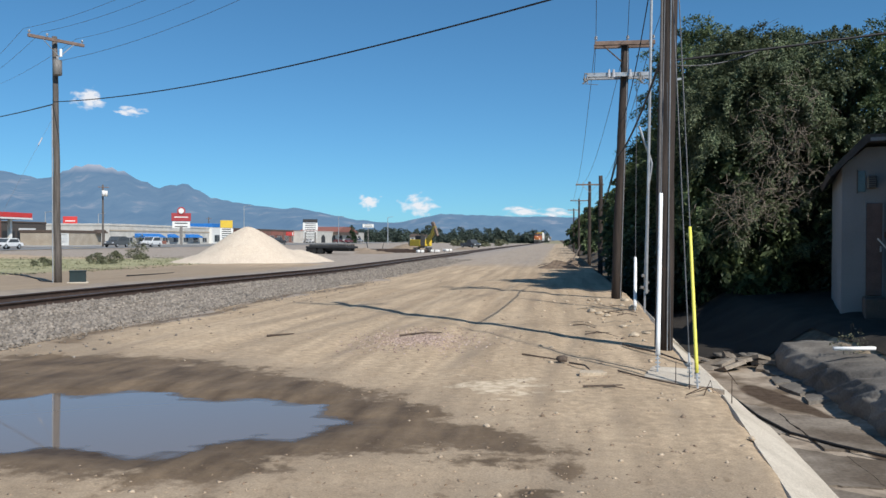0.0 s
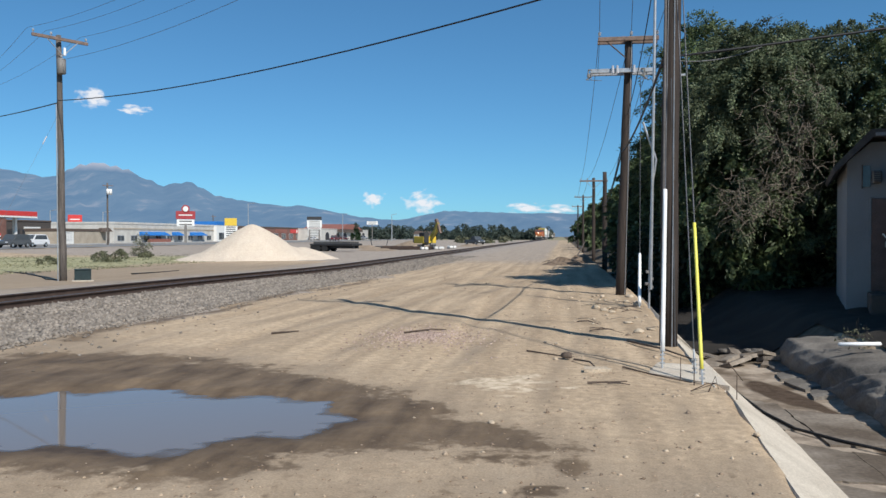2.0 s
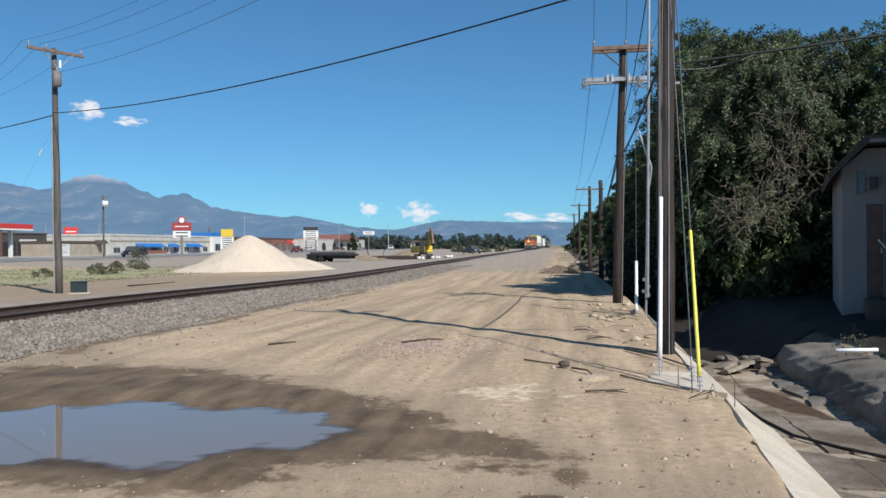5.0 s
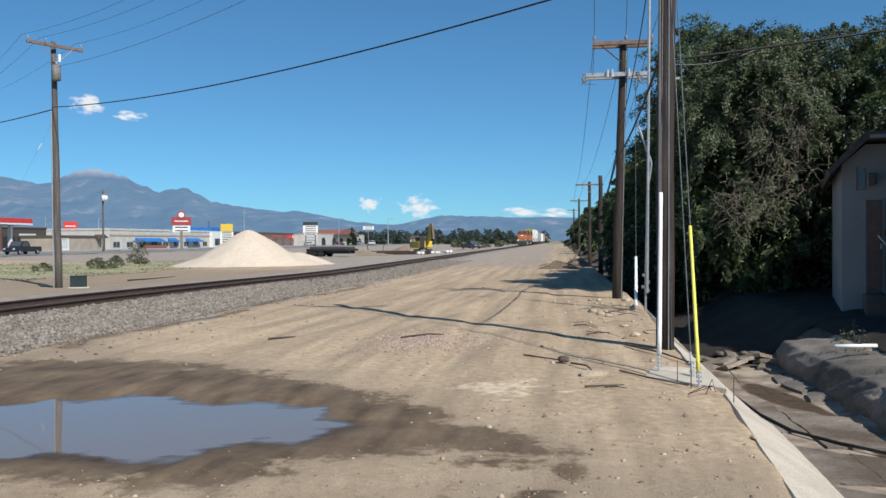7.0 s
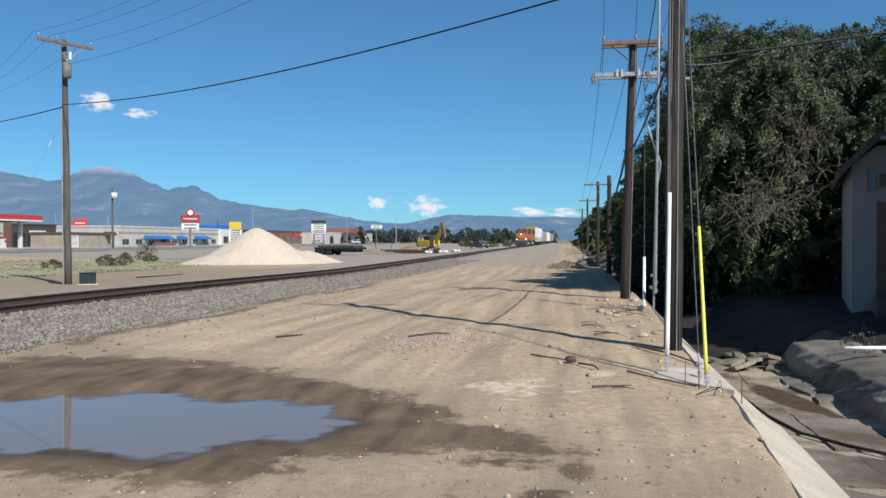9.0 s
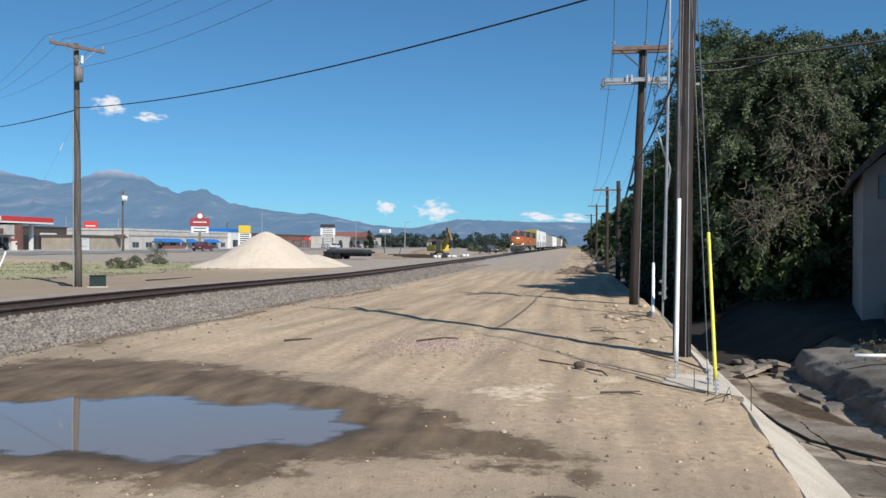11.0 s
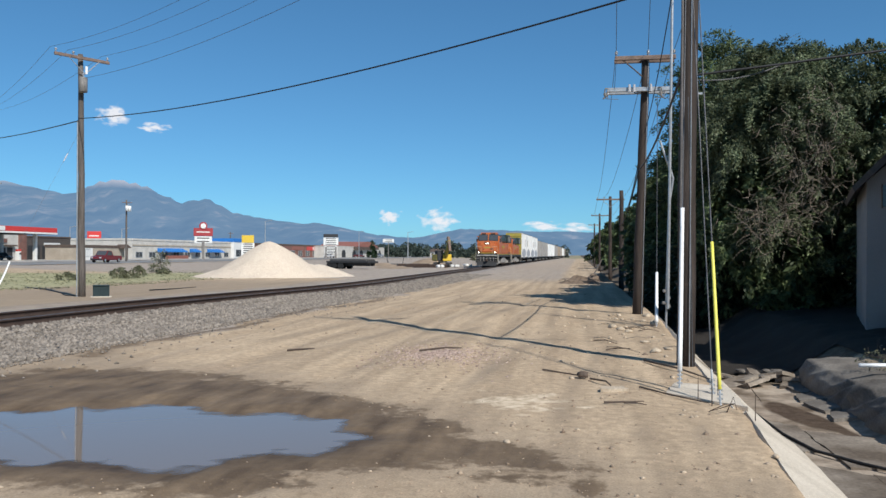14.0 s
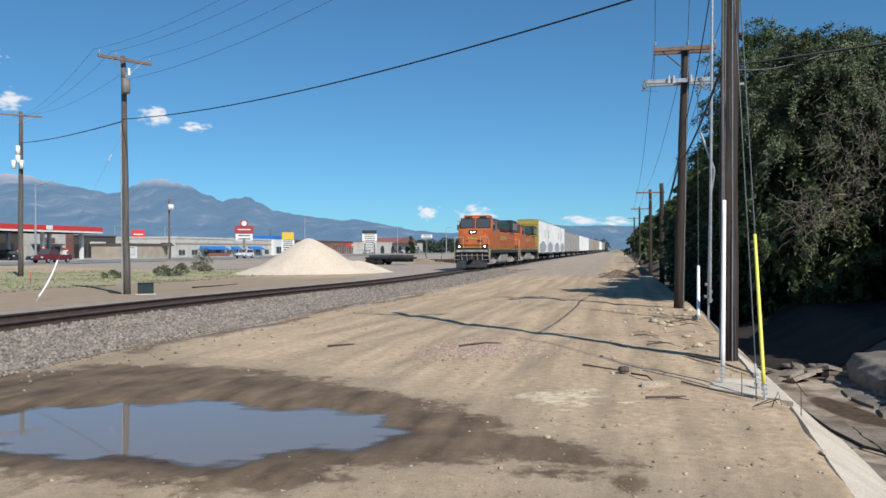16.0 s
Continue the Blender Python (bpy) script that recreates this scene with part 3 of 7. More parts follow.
# ---- far ridge and clouds ----
RIDGE = [(-75, 3.2), (-60, 4.0), (-50, 4.5), (-44, 4.2), (-39.9, 4.82), (-38.3, 4.78), (-36.8, 4.34), (-34.8, 3.93), (-33.5, 3.75), (-32.6, 4.16), (-31.4, 4.65), (-30.4, 4.8), (-29.6, 4.5), (-28.6, 4.24),
         (-26.7, 3.34), (-25.2, 3.72), (-23.4, 2.83), (-21.4, 2.45), (-18.8, 2.1), (-18.0, 2.22), (-15.0, 1.67), (-13.5, 1.37), (-11.1, 1.23), (-8.0, 1.86),
         (-6.1, 1.79), (-2.2, 1.68), (0.8, 1.64), (8, 1.4), (20, 1.2), (45, 1.0), (75, 0.9)]


def ridge_mat():
    m = bpy.data.materials.new("forested mountains tinted for haze")
    m.use_nodes = True
    N, L = m.node_tree.nodes, m.node_tree.links
    p, tc = N["Principled BSDF"], N.new("ShaderNodeTexCoord")
    p.inputs["Roughness"].default_value, p.inputs["Specular IOR Level"].default_value = 1.0, 0.0
    n1, r = N.new("ShaderNodeTexNoise"), N.new("ShaderNodeValToRGB")
    n1.inputs["Scale"].default_value, n1.inputs["Detail"].default_value, n1.inputs["Roughness"].default_value = 0.0085, 9, 0.66
    mp = N.new("ShaderNodeMapping")
    mp.inputs["Scale"].default_value = (1.2, 0.3, 0.9)
    L.new(tc.outputs["Object"], mp.inputs[0])
    L.new(mp.outputs[0], n1.inputs["Vector"])
    # forest and rock colours shifted to blue for the distance haze
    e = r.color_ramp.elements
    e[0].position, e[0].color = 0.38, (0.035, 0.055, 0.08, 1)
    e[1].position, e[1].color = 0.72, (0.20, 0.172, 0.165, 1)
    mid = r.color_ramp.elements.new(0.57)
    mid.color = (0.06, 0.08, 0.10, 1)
    L.new(n1.outputs[0], r.inputs[0])
    sx_, hi, mxr = N.new("ShaderNodeSeparateXYZ"), N.new("ShaderNodeMapRange"), N.new("ShaderNodeMix")
    L.new(tc.outputs["Object"], sx_.inputs[0])
    hi.inputs[1].default_value, hi.inputs[2].default_value = 295, 350
    L.new(sx_.outputs[2], hi.inputs[0])
    mxr.data_type = "RGBA"
    mxr.inputs[7].default_value = (0.27, 0.235, 0.225, 1)
    L.new(hi.outputs[0], mxr.inputs[0])
    L.new(r.outputs[0], mxr.inputs[6])
    L.new(mxr.outputs[2], p.inputs["Base Color"])
    # even blue glow stands in for the haze of the distance
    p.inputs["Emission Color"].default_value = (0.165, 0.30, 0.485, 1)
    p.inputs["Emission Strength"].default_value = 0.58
    return m


az = np.linspace(-75, 75, 420)
el = np.interp(az, [a for a, _ in RIDGE], [e for _, e in RIDGE])
el = el + 0.06 * np.interp(az, np.linspace(-75, 75, 420), np.random.RandomState(9).normal(0, 1, 420)) * (0.35 + 0.65 * (az < -22))
rad = np.linspace(2300, 4300, 60)
A, RR = np.meshgrid(np.radians(az), rad)
crest = np.tan(np.radians(el))[None, :] * 4300
f = np.linspace(0, 1, 60)[:, None]
spur = np.abs(wob(A * 57.3 + 9 * f, f * 2.5, 0.10, 4, 14))
MZ = crest * (f ** 1.15) * (1 - 0.42 * spur * (1 - f) * 2.0) + 34 * wob(A * 57.3 + 6 * f, f * 5, 0.22, 4, 4) * f * (1 - f)
MX, MY = RR * np.sin(A), RR * np.cos(A)
ni, nj = MZ.shape
ii = np.arange(ni * nj).reshape(ni, nj)
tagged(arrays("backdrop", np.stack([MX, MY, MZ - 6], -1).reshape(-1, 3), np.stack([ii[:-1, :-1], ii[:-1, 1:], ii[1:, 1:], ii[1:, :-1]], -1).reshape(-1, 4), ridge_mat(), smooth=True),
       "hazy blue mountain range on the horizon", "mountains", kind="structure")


def cloud_mat():
    m = bpy.data.materials.new("cloud vapour")
    m.use_nodes = True
    N, L = m.node_tree.nodes, m.node_tree.links
    tc, n, gr, mx, em, tr = (N.new(k) for k in ("ShaderNodeTexCoord", "ShaderNodeTexNoise", "ShaderNodeMath", "ShaderNodeMixShader", "ShaderNodeEmission", "ShaderNodeBsdfTransparent"))
    le, mr, sb = N.new("ShaderNodeVectorMath"), N.new("ShaderNodeMapRange"), N.new("ShaderNodeMath")
    oi, ad = N.new("ShaderNodeObjectInfo"), N.new("ShaderNodeVectorMath")
    ad.operation = "ADD"
    mu = N.new("ShaderNodeMath")
    mu.operation = "MULTIPLY"
    mu.inputs[1].default_value = 20.0
    L.new(oi.outputs["Random"], mu.inputs[0])
    L.new(tc.outputs["Object"], ad.inputs[0])
    L.new(mu.outputs[0], ad.inputs[1])
    n.inputs["Scale"].default_value, n.inputs["Detail"].default_value = 2.2, 7
    L.new(ad.outputs[0], n.inputs["Vector"])
    le.operation = "LENGTH"
    L.new(tc.outputs["Object"], le.inputs[0])
    gr.operation = "MULTIPLY_ADD"
    L.new(n.outputs[0], gr.inputs[0])
    gr.inputs[1].default_value = 1.9
    sb.operation = "MULTIPLY"
    sb.inputs[1].default_value = -1.0
    L.new(le.outputs["Value"], sb.inputs[0])
    L.new(sb.outputs[0], gr.inputs[2])
    mr.inputs[1].default_value, mr.inputs[2].default_value = 0.28, 0.75
    mr.inputs[4].default_value = 0.95
    L.new(gr.outputs[0], mr.inputs[0])
    em.inputs[0].default_value, em.inputs[1].default_value = (0.93, 0.95, 1.0, 1), 0.92
    L.new(mr.outputs[0], mx.inputs[0])
    L.new(tr.outputs[0], mx.inputs[1])
    L.new(em.outputs[0], mx.inputs[2])
    L.new(mx.outputs[0], N["Material Output"].inputs[0])
    return m


CLOUD = cloud_mat()
for a, e, w, h in ((-30.9, 8.75, 1.45, 0.85), (-28.5, 8.15, 1.4, 0.45), (-12.9, 2.55, 1.15, 0.8), (-9.6, 2.4, 1.7, 1.05), (-2.5, 1.98, 1.7, 0.62), (-0.1, 1.88, 1.9, 0.5), (-39.6, 9.2, 1.7, 0.8), (-40.3, 11.8, 1.0, 0.7)):
    ra, re = radians(a), radians(e)
    at = Vector((math.sin(ra) * math.cos(re), math.cos(ra) * math.cos(re), math.sin(re))) * 4650
    bm = bmesh.new()
    bm.faces.new([bm.verts.new(v) for v in ((-1.3, -1.3, 0), (1.3, -1.3, 0), (1.3, 1.3, 0), (-1.3, 1.3, 0))])
    c = tagged(link("cloud", bm, CLOUD), "small white fair-weather cloud", "cloud", "clouds", kind="structure")
    c.matrix_basis = look(at, EYE) @ Matrix.Diagonal((4650 * radians(w), 4650 * radians(h), 1, 1))
    c.visible_shadow = False

# ---- sand pile ----
rs = np.random.RandomState(12)
px, py = np.meshgrid(np.linspace(-31, -17, 110), np.linspace(56, 78, 130))


def cone(cx, cy, h, slope, blunt):
    return h - slope * (np.sqrt((px - cx) ** 2 + (py - cy) ** 2 + blunt ** 2) - blunt)


pz = np.maximum(np.maximum(cone(-25.1, 65.2, 2.95, 0.66, 0.5), cone(-22.6, 66.6, 1.15, 0.42, 0.9)), np.maximum(cone(-26.4, 64.0, 1.3, 0.33, 0.5), cone(-21.9, 68.5, 1.05, 0.42, 0.8)))
pz = pz + 0.06 * wob(px, py, 0.35, 4, 6) - 0.05
ids = np.arange(px.size).reshape(px.shape)
pq = np.stack([ids[:-1, :-1], ids[:-1, 1:], ids[1:, 1:], ids[1:, :-1]], -1).reshape(-1, 4)
pq = pq[(pz.ravel()[pq] > -0.3).any(1)]
tagged(arrays("sand_pile", np.stack([px, py, pz + ground_z(px, py)], -1).reshape(-1, 3), pq, SAND, smooth=True), "tall pale sand pile with a lower heap beside it", "sand pile")


# ---- poles and lines ----
def insulator(bm, p, r=0.05, h=0.16):
    x, y, z = p
    rod(bm, (x, y, z - 0.05), (x, y, z + h), 0.014, seg=6)
    for k in range(3):
        rod(bm, (x, y, z + h * (0.35 + 0.2 * k)), (x, y, z + h * (0.5 + 0.2 * k)), r, r * 0.55, seg=10)
    return bm


def pole(label, foot, top, r0, r1, material=WOOD, name="utility_pole", group=""):
    foot, top = Vector(foot), Vector(top)
    p = thing(name, label, "utility pole", pose(*foot), group)
    d = top - foot
    bm = bmesh.new()
    tube(bm, [d * (i / 8) + Vector((0.012 * math.sin(i * 2.1), 0.01 * math.cos(i * 1.3), -0.5 if i == 0 else 0)) for i in range(9)], [r0 + (r1 - r0) * i / 8 for i in range(9)], 14)
    bmesh.ops.holes_fill(bm, edges=[e for e in bm.edges if e.is_boundary])
    part("shaft", bm, material, p, smooth=True)
    return p


def crossarm(p, z, x0, x1, y=0.0, double=False, tilt=0.0, mat=ARM_WOOD, pins=(), up=True, brace=True):
    """A timber arm across a pole at height z, from x0 to x1 along the pole's x, with braces and pin insulators."""
    m = Matrix.Rotation(tilt, 4, "Z")
    bm = bmesh.new()
    for dy in ((-0.2, 0.2) if double else (-0.17,)):
        box(bm, x0, x1, y + dy - 0.045, y + dy + 0.045, z - 0.06, z + 0.06, 0.008)
    bmesh.ops.transform(bm, matrix=m, verts=bm.verts)
    arm = part("cross_arm", bm, mat, p)
    if brace:
        for s in (x0 * 0.55, x1 * 0.55):
            part("brace", rodm(m @ Vector((s, y - 0.2, z - 0.05)), m @ Vector((0, y - 0.14, z - 0.62)), 0.018, seg=6), GALV, p)
    for x in pins:
        bm = bmesh.new()
        insulator(bm, m @ Vector((x, y - (0.17 if not double else 0.2), z + 0.06)) if up else m @ Vector((x, y - 0.2, z - 0.2)))
        part("insulator", bm, PORCELAIN, p, smooth=True)
    return arm


def cable(label, p, q, sag, r, material=STRAND, name="overhead_wire"):
    return tagged(link(name, tube(bmesh.new(), hang(p, q, sag), r, 6), material, smooth=True), label, "overhead wire", "overhead wires")


CONDUIT = surf("dull grey conduit", (0.17, 0.155, 0.15), (0.11, 0.10, 0.095), rough=0.7)
# the near pole and its stays on the channel's edge
P1, P1T = Vector((1.58, 12.94, 0)), Vector((1.67, 12.9, 10.6))
p1 = pole("dark creosoted wooden utility pole on the channel's edge", P1, P1T, 0.135, 0.112)
part("riser_conduit", rodm((-0.10, -0.12, 0.1), (-0.03, -0.11, 10.0), 0.02, seg=8), CONDUIT, p1, "thin grey conduit strapped to the pole")
part("ground_wire", rodm((0.04, -0.16, 0.0), (0.09, -0.13, 10.0), 0.008, seg=5), GALV, p1)
part("ground_wire", rodm((0.09, -0.14, 0.0), (0.02, -0.14, 4.0), 0.009, seg=5), STRAND, p1)
part("pole_step", boxm(0.12, 0.24, -0.02, 0.02, 4.06, 4.09), GALV, p1, "steel bracket on the pole")
crossarm(p1, 9.9, -1.2, 1.2, pins=(-1.1, -0.5, 1.1))
for z in (1.2, 2.4, 3.6, 4.2):
    part("strap", rodm((0.006 * z, 0, z), (0.006 * z, 0, z + 0.03), 0.139, seg=14), STEEL_RUST, p1)


def stay(foot, top, g0, g1, material, label, glabel, rg=0.032, rw=0.008, bow=0.0):
    """A stay wire from the ground to a pole with a plastic guard round its lower part, from g0 to g1 metres along it."""
    foot, top = Vector(foot), Vector(top)
    d = (top - foot).normalized()
    s = thing("guy_wire", label, "guy wire", pose(*foot))
    part("wire", tube(bmesh.new(), [Vector((0, 0, 0)) - d * 0.2, d * (top - foot).length], rw, 5), STRAND, s)
    bm = tube(bmesh.new(), [d * (g0 + (g1 - g0) * k / 8) - Vector((0, bow * math.sin(math.pi * k / 8), -bow * 0.4 * math.sin(math.pi * k / 8))) for k in range(9)], [rg * (1 - 0.14 * k / 8) for k in range(9)], 12)
    bmesh.ops.holes_fill(bm, edges=[e for e in bm.edges if e.is_boundary])
    part("guard", bm, material, s, glabel, True)
    part("anchor_rod", rodm(-d * 0.25, d * g0 * 1.02, 0.012, seg=6), GALV, s)
    bm = bmesh.new()
    for k in range(4):
        rod(bm, d * (g0 * 0.35 + 0.05 * k) - Vector((0.03, 0, 0)), d * (g0 * 0.35 + 0.05 * k) + Vector((0.03, 0, 0)), 0.012, seg=6)
    part("clamp", bm, GALV, s)
    return s


stay((1.23, 10.62, 0), (1.60, 12.75, 9.3), 0.22, 2.32, PLAST_W, "steel guy wire anchored in the dirt beside the pole", "white plastic guy guard", 0.029)
stay((1.56, 9.66, 0), (1.62, 12.7, 7.6), 0.16, 1.95, PLAST_Y, "steel guy wire anchored at the channel's edge", "yellow plastic guy guard", 0.022)
stay((1.575, 10.3, 0), (1.50, 12.75, 8.6), 0.05, 0.3, GALV, "bare steel guy wire next to the yellow guard", "steel grip", 0.014)
stay((1.80, 20.07, 0), (2.25, 25.0, 6.3), 0.1, 1.55, PLAST_W, "steel guy wire of the second pole", "bent white plastic guy guard", 0.04)
riser = thing("riser_pipe", "grey steel riser pipe with a meter box", "pipe", pose(2.02, 20.1, 0))
part("pipe", tube(bmesh.new(), [(0, 0, -0.3), (0.01, 0, 0.86), (0.06, 0, 2.85), (0.12, 0, 3.2), (0.15, 0, 3.45), (0.1, 0, 3.62), (0, 0, 3.89), (-0.15, 0, 4.33)], 0.026, 8), GALV, riser, smooth=True)
for dx, dz in ((-0.06, 0.5), (0.05, 0.62), (-0.04, 0.78), (0.05, 0.42)):
    part("fitting", boxm(dx - 0.04, dx + 0.04, -0.1, 0.02, dz, dz + 0.07, 0.01), GREY_STEEL, riser)
part("wide_pipe", rodm((0.03, -0.1, 0.4), (0.16, -0.1, 12.0), 0.033, seg=8), GALV, riser)

# the second pole, leaning a little, with two arms
P2 = Vector((1.67, 24.76, -0.05))
p2 = pole("weathered brown utility pole with two cross-arms", P2, (1.90, 24.76, 7.42), 0.15, 0.11)
crossarm(p2, 7.38, -0.66, 1.05, double=True, pins=(-0.62, 0.28, 1.0), brace=False)
part("brace", rodm((-0.42, -0.2, 7.32), (0.12, -0.15, 6.85), 0.02, seg=6), BROWN, p2)
crossarm(p2, 6.47, -0.88, 0.95, double=True, mat=GALV, pins=(-0.86, 0.72), up=False, brace=False)
for x in (-0.25, -0.12, 0.35):
    part("cutout", rodm((x, -0.3, 6.38), (x, -0.3, 6.6), 0.05, 0.03, seg=8), PORCELAIN, p2)
for x, g in ((-0.86, -1), (0.56, 1)):
    bm = tube(bmesh.new(), [(x, -0.26, 6.5), (x + 0.07 * g, -0.3, 6.5), (x + 0.09 * g, -0.3, 6.4), (x + 0.03 * g, -0.32, 6.28), (x + 0.14 * g, -0.33, 6.2)], 0.022, 6)
    rod(bm, (x + 0.09 * g, -0.3, 6.36), (x + 0.06 * g, -0.32, 6.26), 0.045, seg=8)
    rod(bm, (x - 0.1, -0.34, 6.2), (x + 0.3, -0.34, 6.17), 0.008, seg=5)
    part("cutout_switch", bm, GREY_STEEL, p2, "grey fuse cutout hanging from the arm")
for x in (-0.62, 0.28, 1.0):
    part("jumper", tube(bmesh.new(), hang((x, -0.22, 7.36), (x - 0.05, -0.25, 6.48), 0.0, 6), 0.007, 5), CABLE, p2)
part("ground_wire", rodm((0.12, -0.13, 0.0), (0.3, -0.1, 7.4), 0.01, seg=5), GALV, p2)

# the poles beyond it
for (x, y, zt, r, lab, arm) in ((2.45, 67.5, 6.3, 0.15, "distant brown utility pole with one cross-arm", 1), (3.05, 62.0, 6.35, 0.19, "thick dark utility pole without arms", 0), (2.6, 108.0, 6.9, 0.15, "far utility pole with one cross-arm", 1), (2.7, 150.0, 7.2, 0.15, "far utility pole with one cross-arm", 1)):
    z0 = float(ground_z(x, y))
    z0 = min(z0, -0.1)
    pp = pole(lab, (x, y, z0), (x, y, zt), r, r * 0.75, group="poles along the line")
    if arm:
        crossarm(pp, zt - z0 - 0.25, -1.1, 1.1, pins=(-1.0, -0.5, 1.0))

# poles across the railway
LP = Vector((-19.62, 30.59, -0.12))
lp = pole("tall weathered grey utility pole beyond the railway", LP, (-19.74, 30.59, 9.6), 0.145, 0.10, WOOD_GREY)
crossarm(lp, 9.52, -1.25, 1.0, tilt=radians(60), pins=(-1.2, -0.5, 0.92))
bm = rodm((0.12, -0.2, 8.15), (0.12, -0.2, 8.75), 0.17, seg=16)
bmesh.ops.bevel(bm, geom=bm.edges, offset=0.03, segments=1, affect="EDGES")
part("transformer", bm, GREY_STEEL, lp, "dull grey can transformer", True)
part("bushing", insulator(bmesh.new(), (0.12, -0.2, 8.75)), PORCELAIN, lp)
part("arrester", rodm((0.2, -0.1, 8.9), (0.2, -0.1, 9.2), 0.05, seg=8), PLAST_W, lp)
part("conduit", rodm((-0.13, -0.14, 0), (-0.16, -0.12, 7.0), 0.025, seg=6), GALV, lp)
LP2 = Vector((-45.0, 56.0, 0.0))
lp2 = pole("grey utility pole in the roadside grass", LP2, (-44.9, 56.0, 12.4), 0.20, 0.14, WOOD_GREY)
crossarm(lp2, 12.1, -1.55, 1.55, tilt=radians(45), pins=(-1.2, -0.5, 1.2))
for dx, dz in ((-0.35, 8.0), (0.0, 9.1), (0.35, 8.0), (0.0, 8.4)):
    part("transformer", rodm((dx, -0.25, dz), (dx, -0.25, dz + 0.65), 0.17, seg=12), PLAST_W, lp2, "pale grey can transformer", True)
far_stay = stay((-19.58, 25.17, -0.02), (-19.72, 30.4, 6.35), 0.15, 1.75, PLAST_W, "steel guy wire across the railway", "bowed white plastic guy guard", 0.032, 0.004, -0.07)
fd = (Vector((-19.72, 30.4, 6.35)) - Vector((-19.58, 25.17, -0.02))).normalized()
# short pale rod set near the top of this stay
part("pale_rod", rodm(fd * 6.75, fd * 7.15, 0.022, seg=8), PORCELAIN, far_stay, "short pale rod on the guy wire")

cable("thick black telephone cable", (-19.7, 30.4, 7.0), (1.6, 12.9, 5.76), 0.42, 0.017, CABLE)
cable("thick black telephone cable", (-19.7, 30.7, 7.0), (-44.9, 56.0, 10.0), 0.15, 0.024, CABLE)
cable("black service cable to the house", (1.62, 12.85, 4.33), (12.0, 13.2, 5.72), 0.08, 0.018, CABLE)
cable("thin grey service wire", (1.62, 12.85, 4.28), (3.0, 13.0, 4.5), 0.10, 0.008)
for k, x in enumerate((-1.2, -0.5, 0.92)):
    a = Vector((-19.75 + x * 0.5, 30.55 + x * 0.86, 9.68))
    cable("bare aluminium power wire", a, (1.65 + (k - 1) * 0.9, 12.9, 10.05), 0.9, 0.006)
    cable("bare aluminium power wire", a, (-44.9 + x, 56 - x * 0.5, 12.1), 0.6, 0.007)
cable("thin bare neutral wire", (-19.7, 30.5, 8.6), (1.6, 12.9, 8.7), 0.7, 0.007)
for x1, x2, z1, z2 in ((-1.1, -0.62, 10.05, 7.52), (-0.5, 0.28, 10.05, 7.52), (1.1, 1.0, 10.05, 7.52)):
    cable("bare power wire along the line", (1.68 + x1, 12.8, z1), (1.67 + x2, 24.6, z2), 0.35, 0.008)
    cable("bare power wire along the line", (1.67 + x2, 24.8, z2), (2.45 + x1 * 0.9, 67.4, 6.25), 0.8, 0.009)
    cable("bare power wire along the line", (2.45 + x1 * 0.9, 67.4, 6.25), (2.6 + x1 * 0.9, 108, 6.8), 0.7, 0.012)
cable("black cable between the poles", (1.7, 12.9, 7.9), (1.86, 24.7, 5.2), 0.5, 0.011, CABLE)
# cable run added for the shadow line that it throws across the lot
cable("black cable added low on the poles for its shadow", (1.5, 12.9, 4.33), (1.7, 24.7, 4.1), 0.2, 0.02, CABLE)
cable("black cable added low on the poles for its shadow", (1.7, 24.7, 4.1), (2.9, 62.0, 3.9), 0.5, 0.02, CABLE)
cable("black cable between the poles", (1.86, 24.8, 5.2), (3.05, 62.0, 4.8), 0.9, 0.018, CABLE)

# small clods pressed into the nearer dirt
r4 = np.random.RandomState(77)
cx_, cy_ = r4.uniform(-3.5, 1.25, 1500), 4.9 + 10 * r4.rand(1500) ** 1.4
ck_ = (inside(cx_, cy_, WET) > -0.25) & (inside(cx_, cy_, PUDDLE) > 0.2)
cx_, cy_ = cx_[ck_], cy_[ck_]
tagged(pebbles("dirt_clods", np.stack([cx_, cy_, ground_z(cx_, cy_)], -1), 0.006 + 0.02 * r4.rand(len(cx_)) ** 2.5, CLODS, r4, flat=0.5), "small tan clods pressed into the dirt", "clods", kind="stuff")

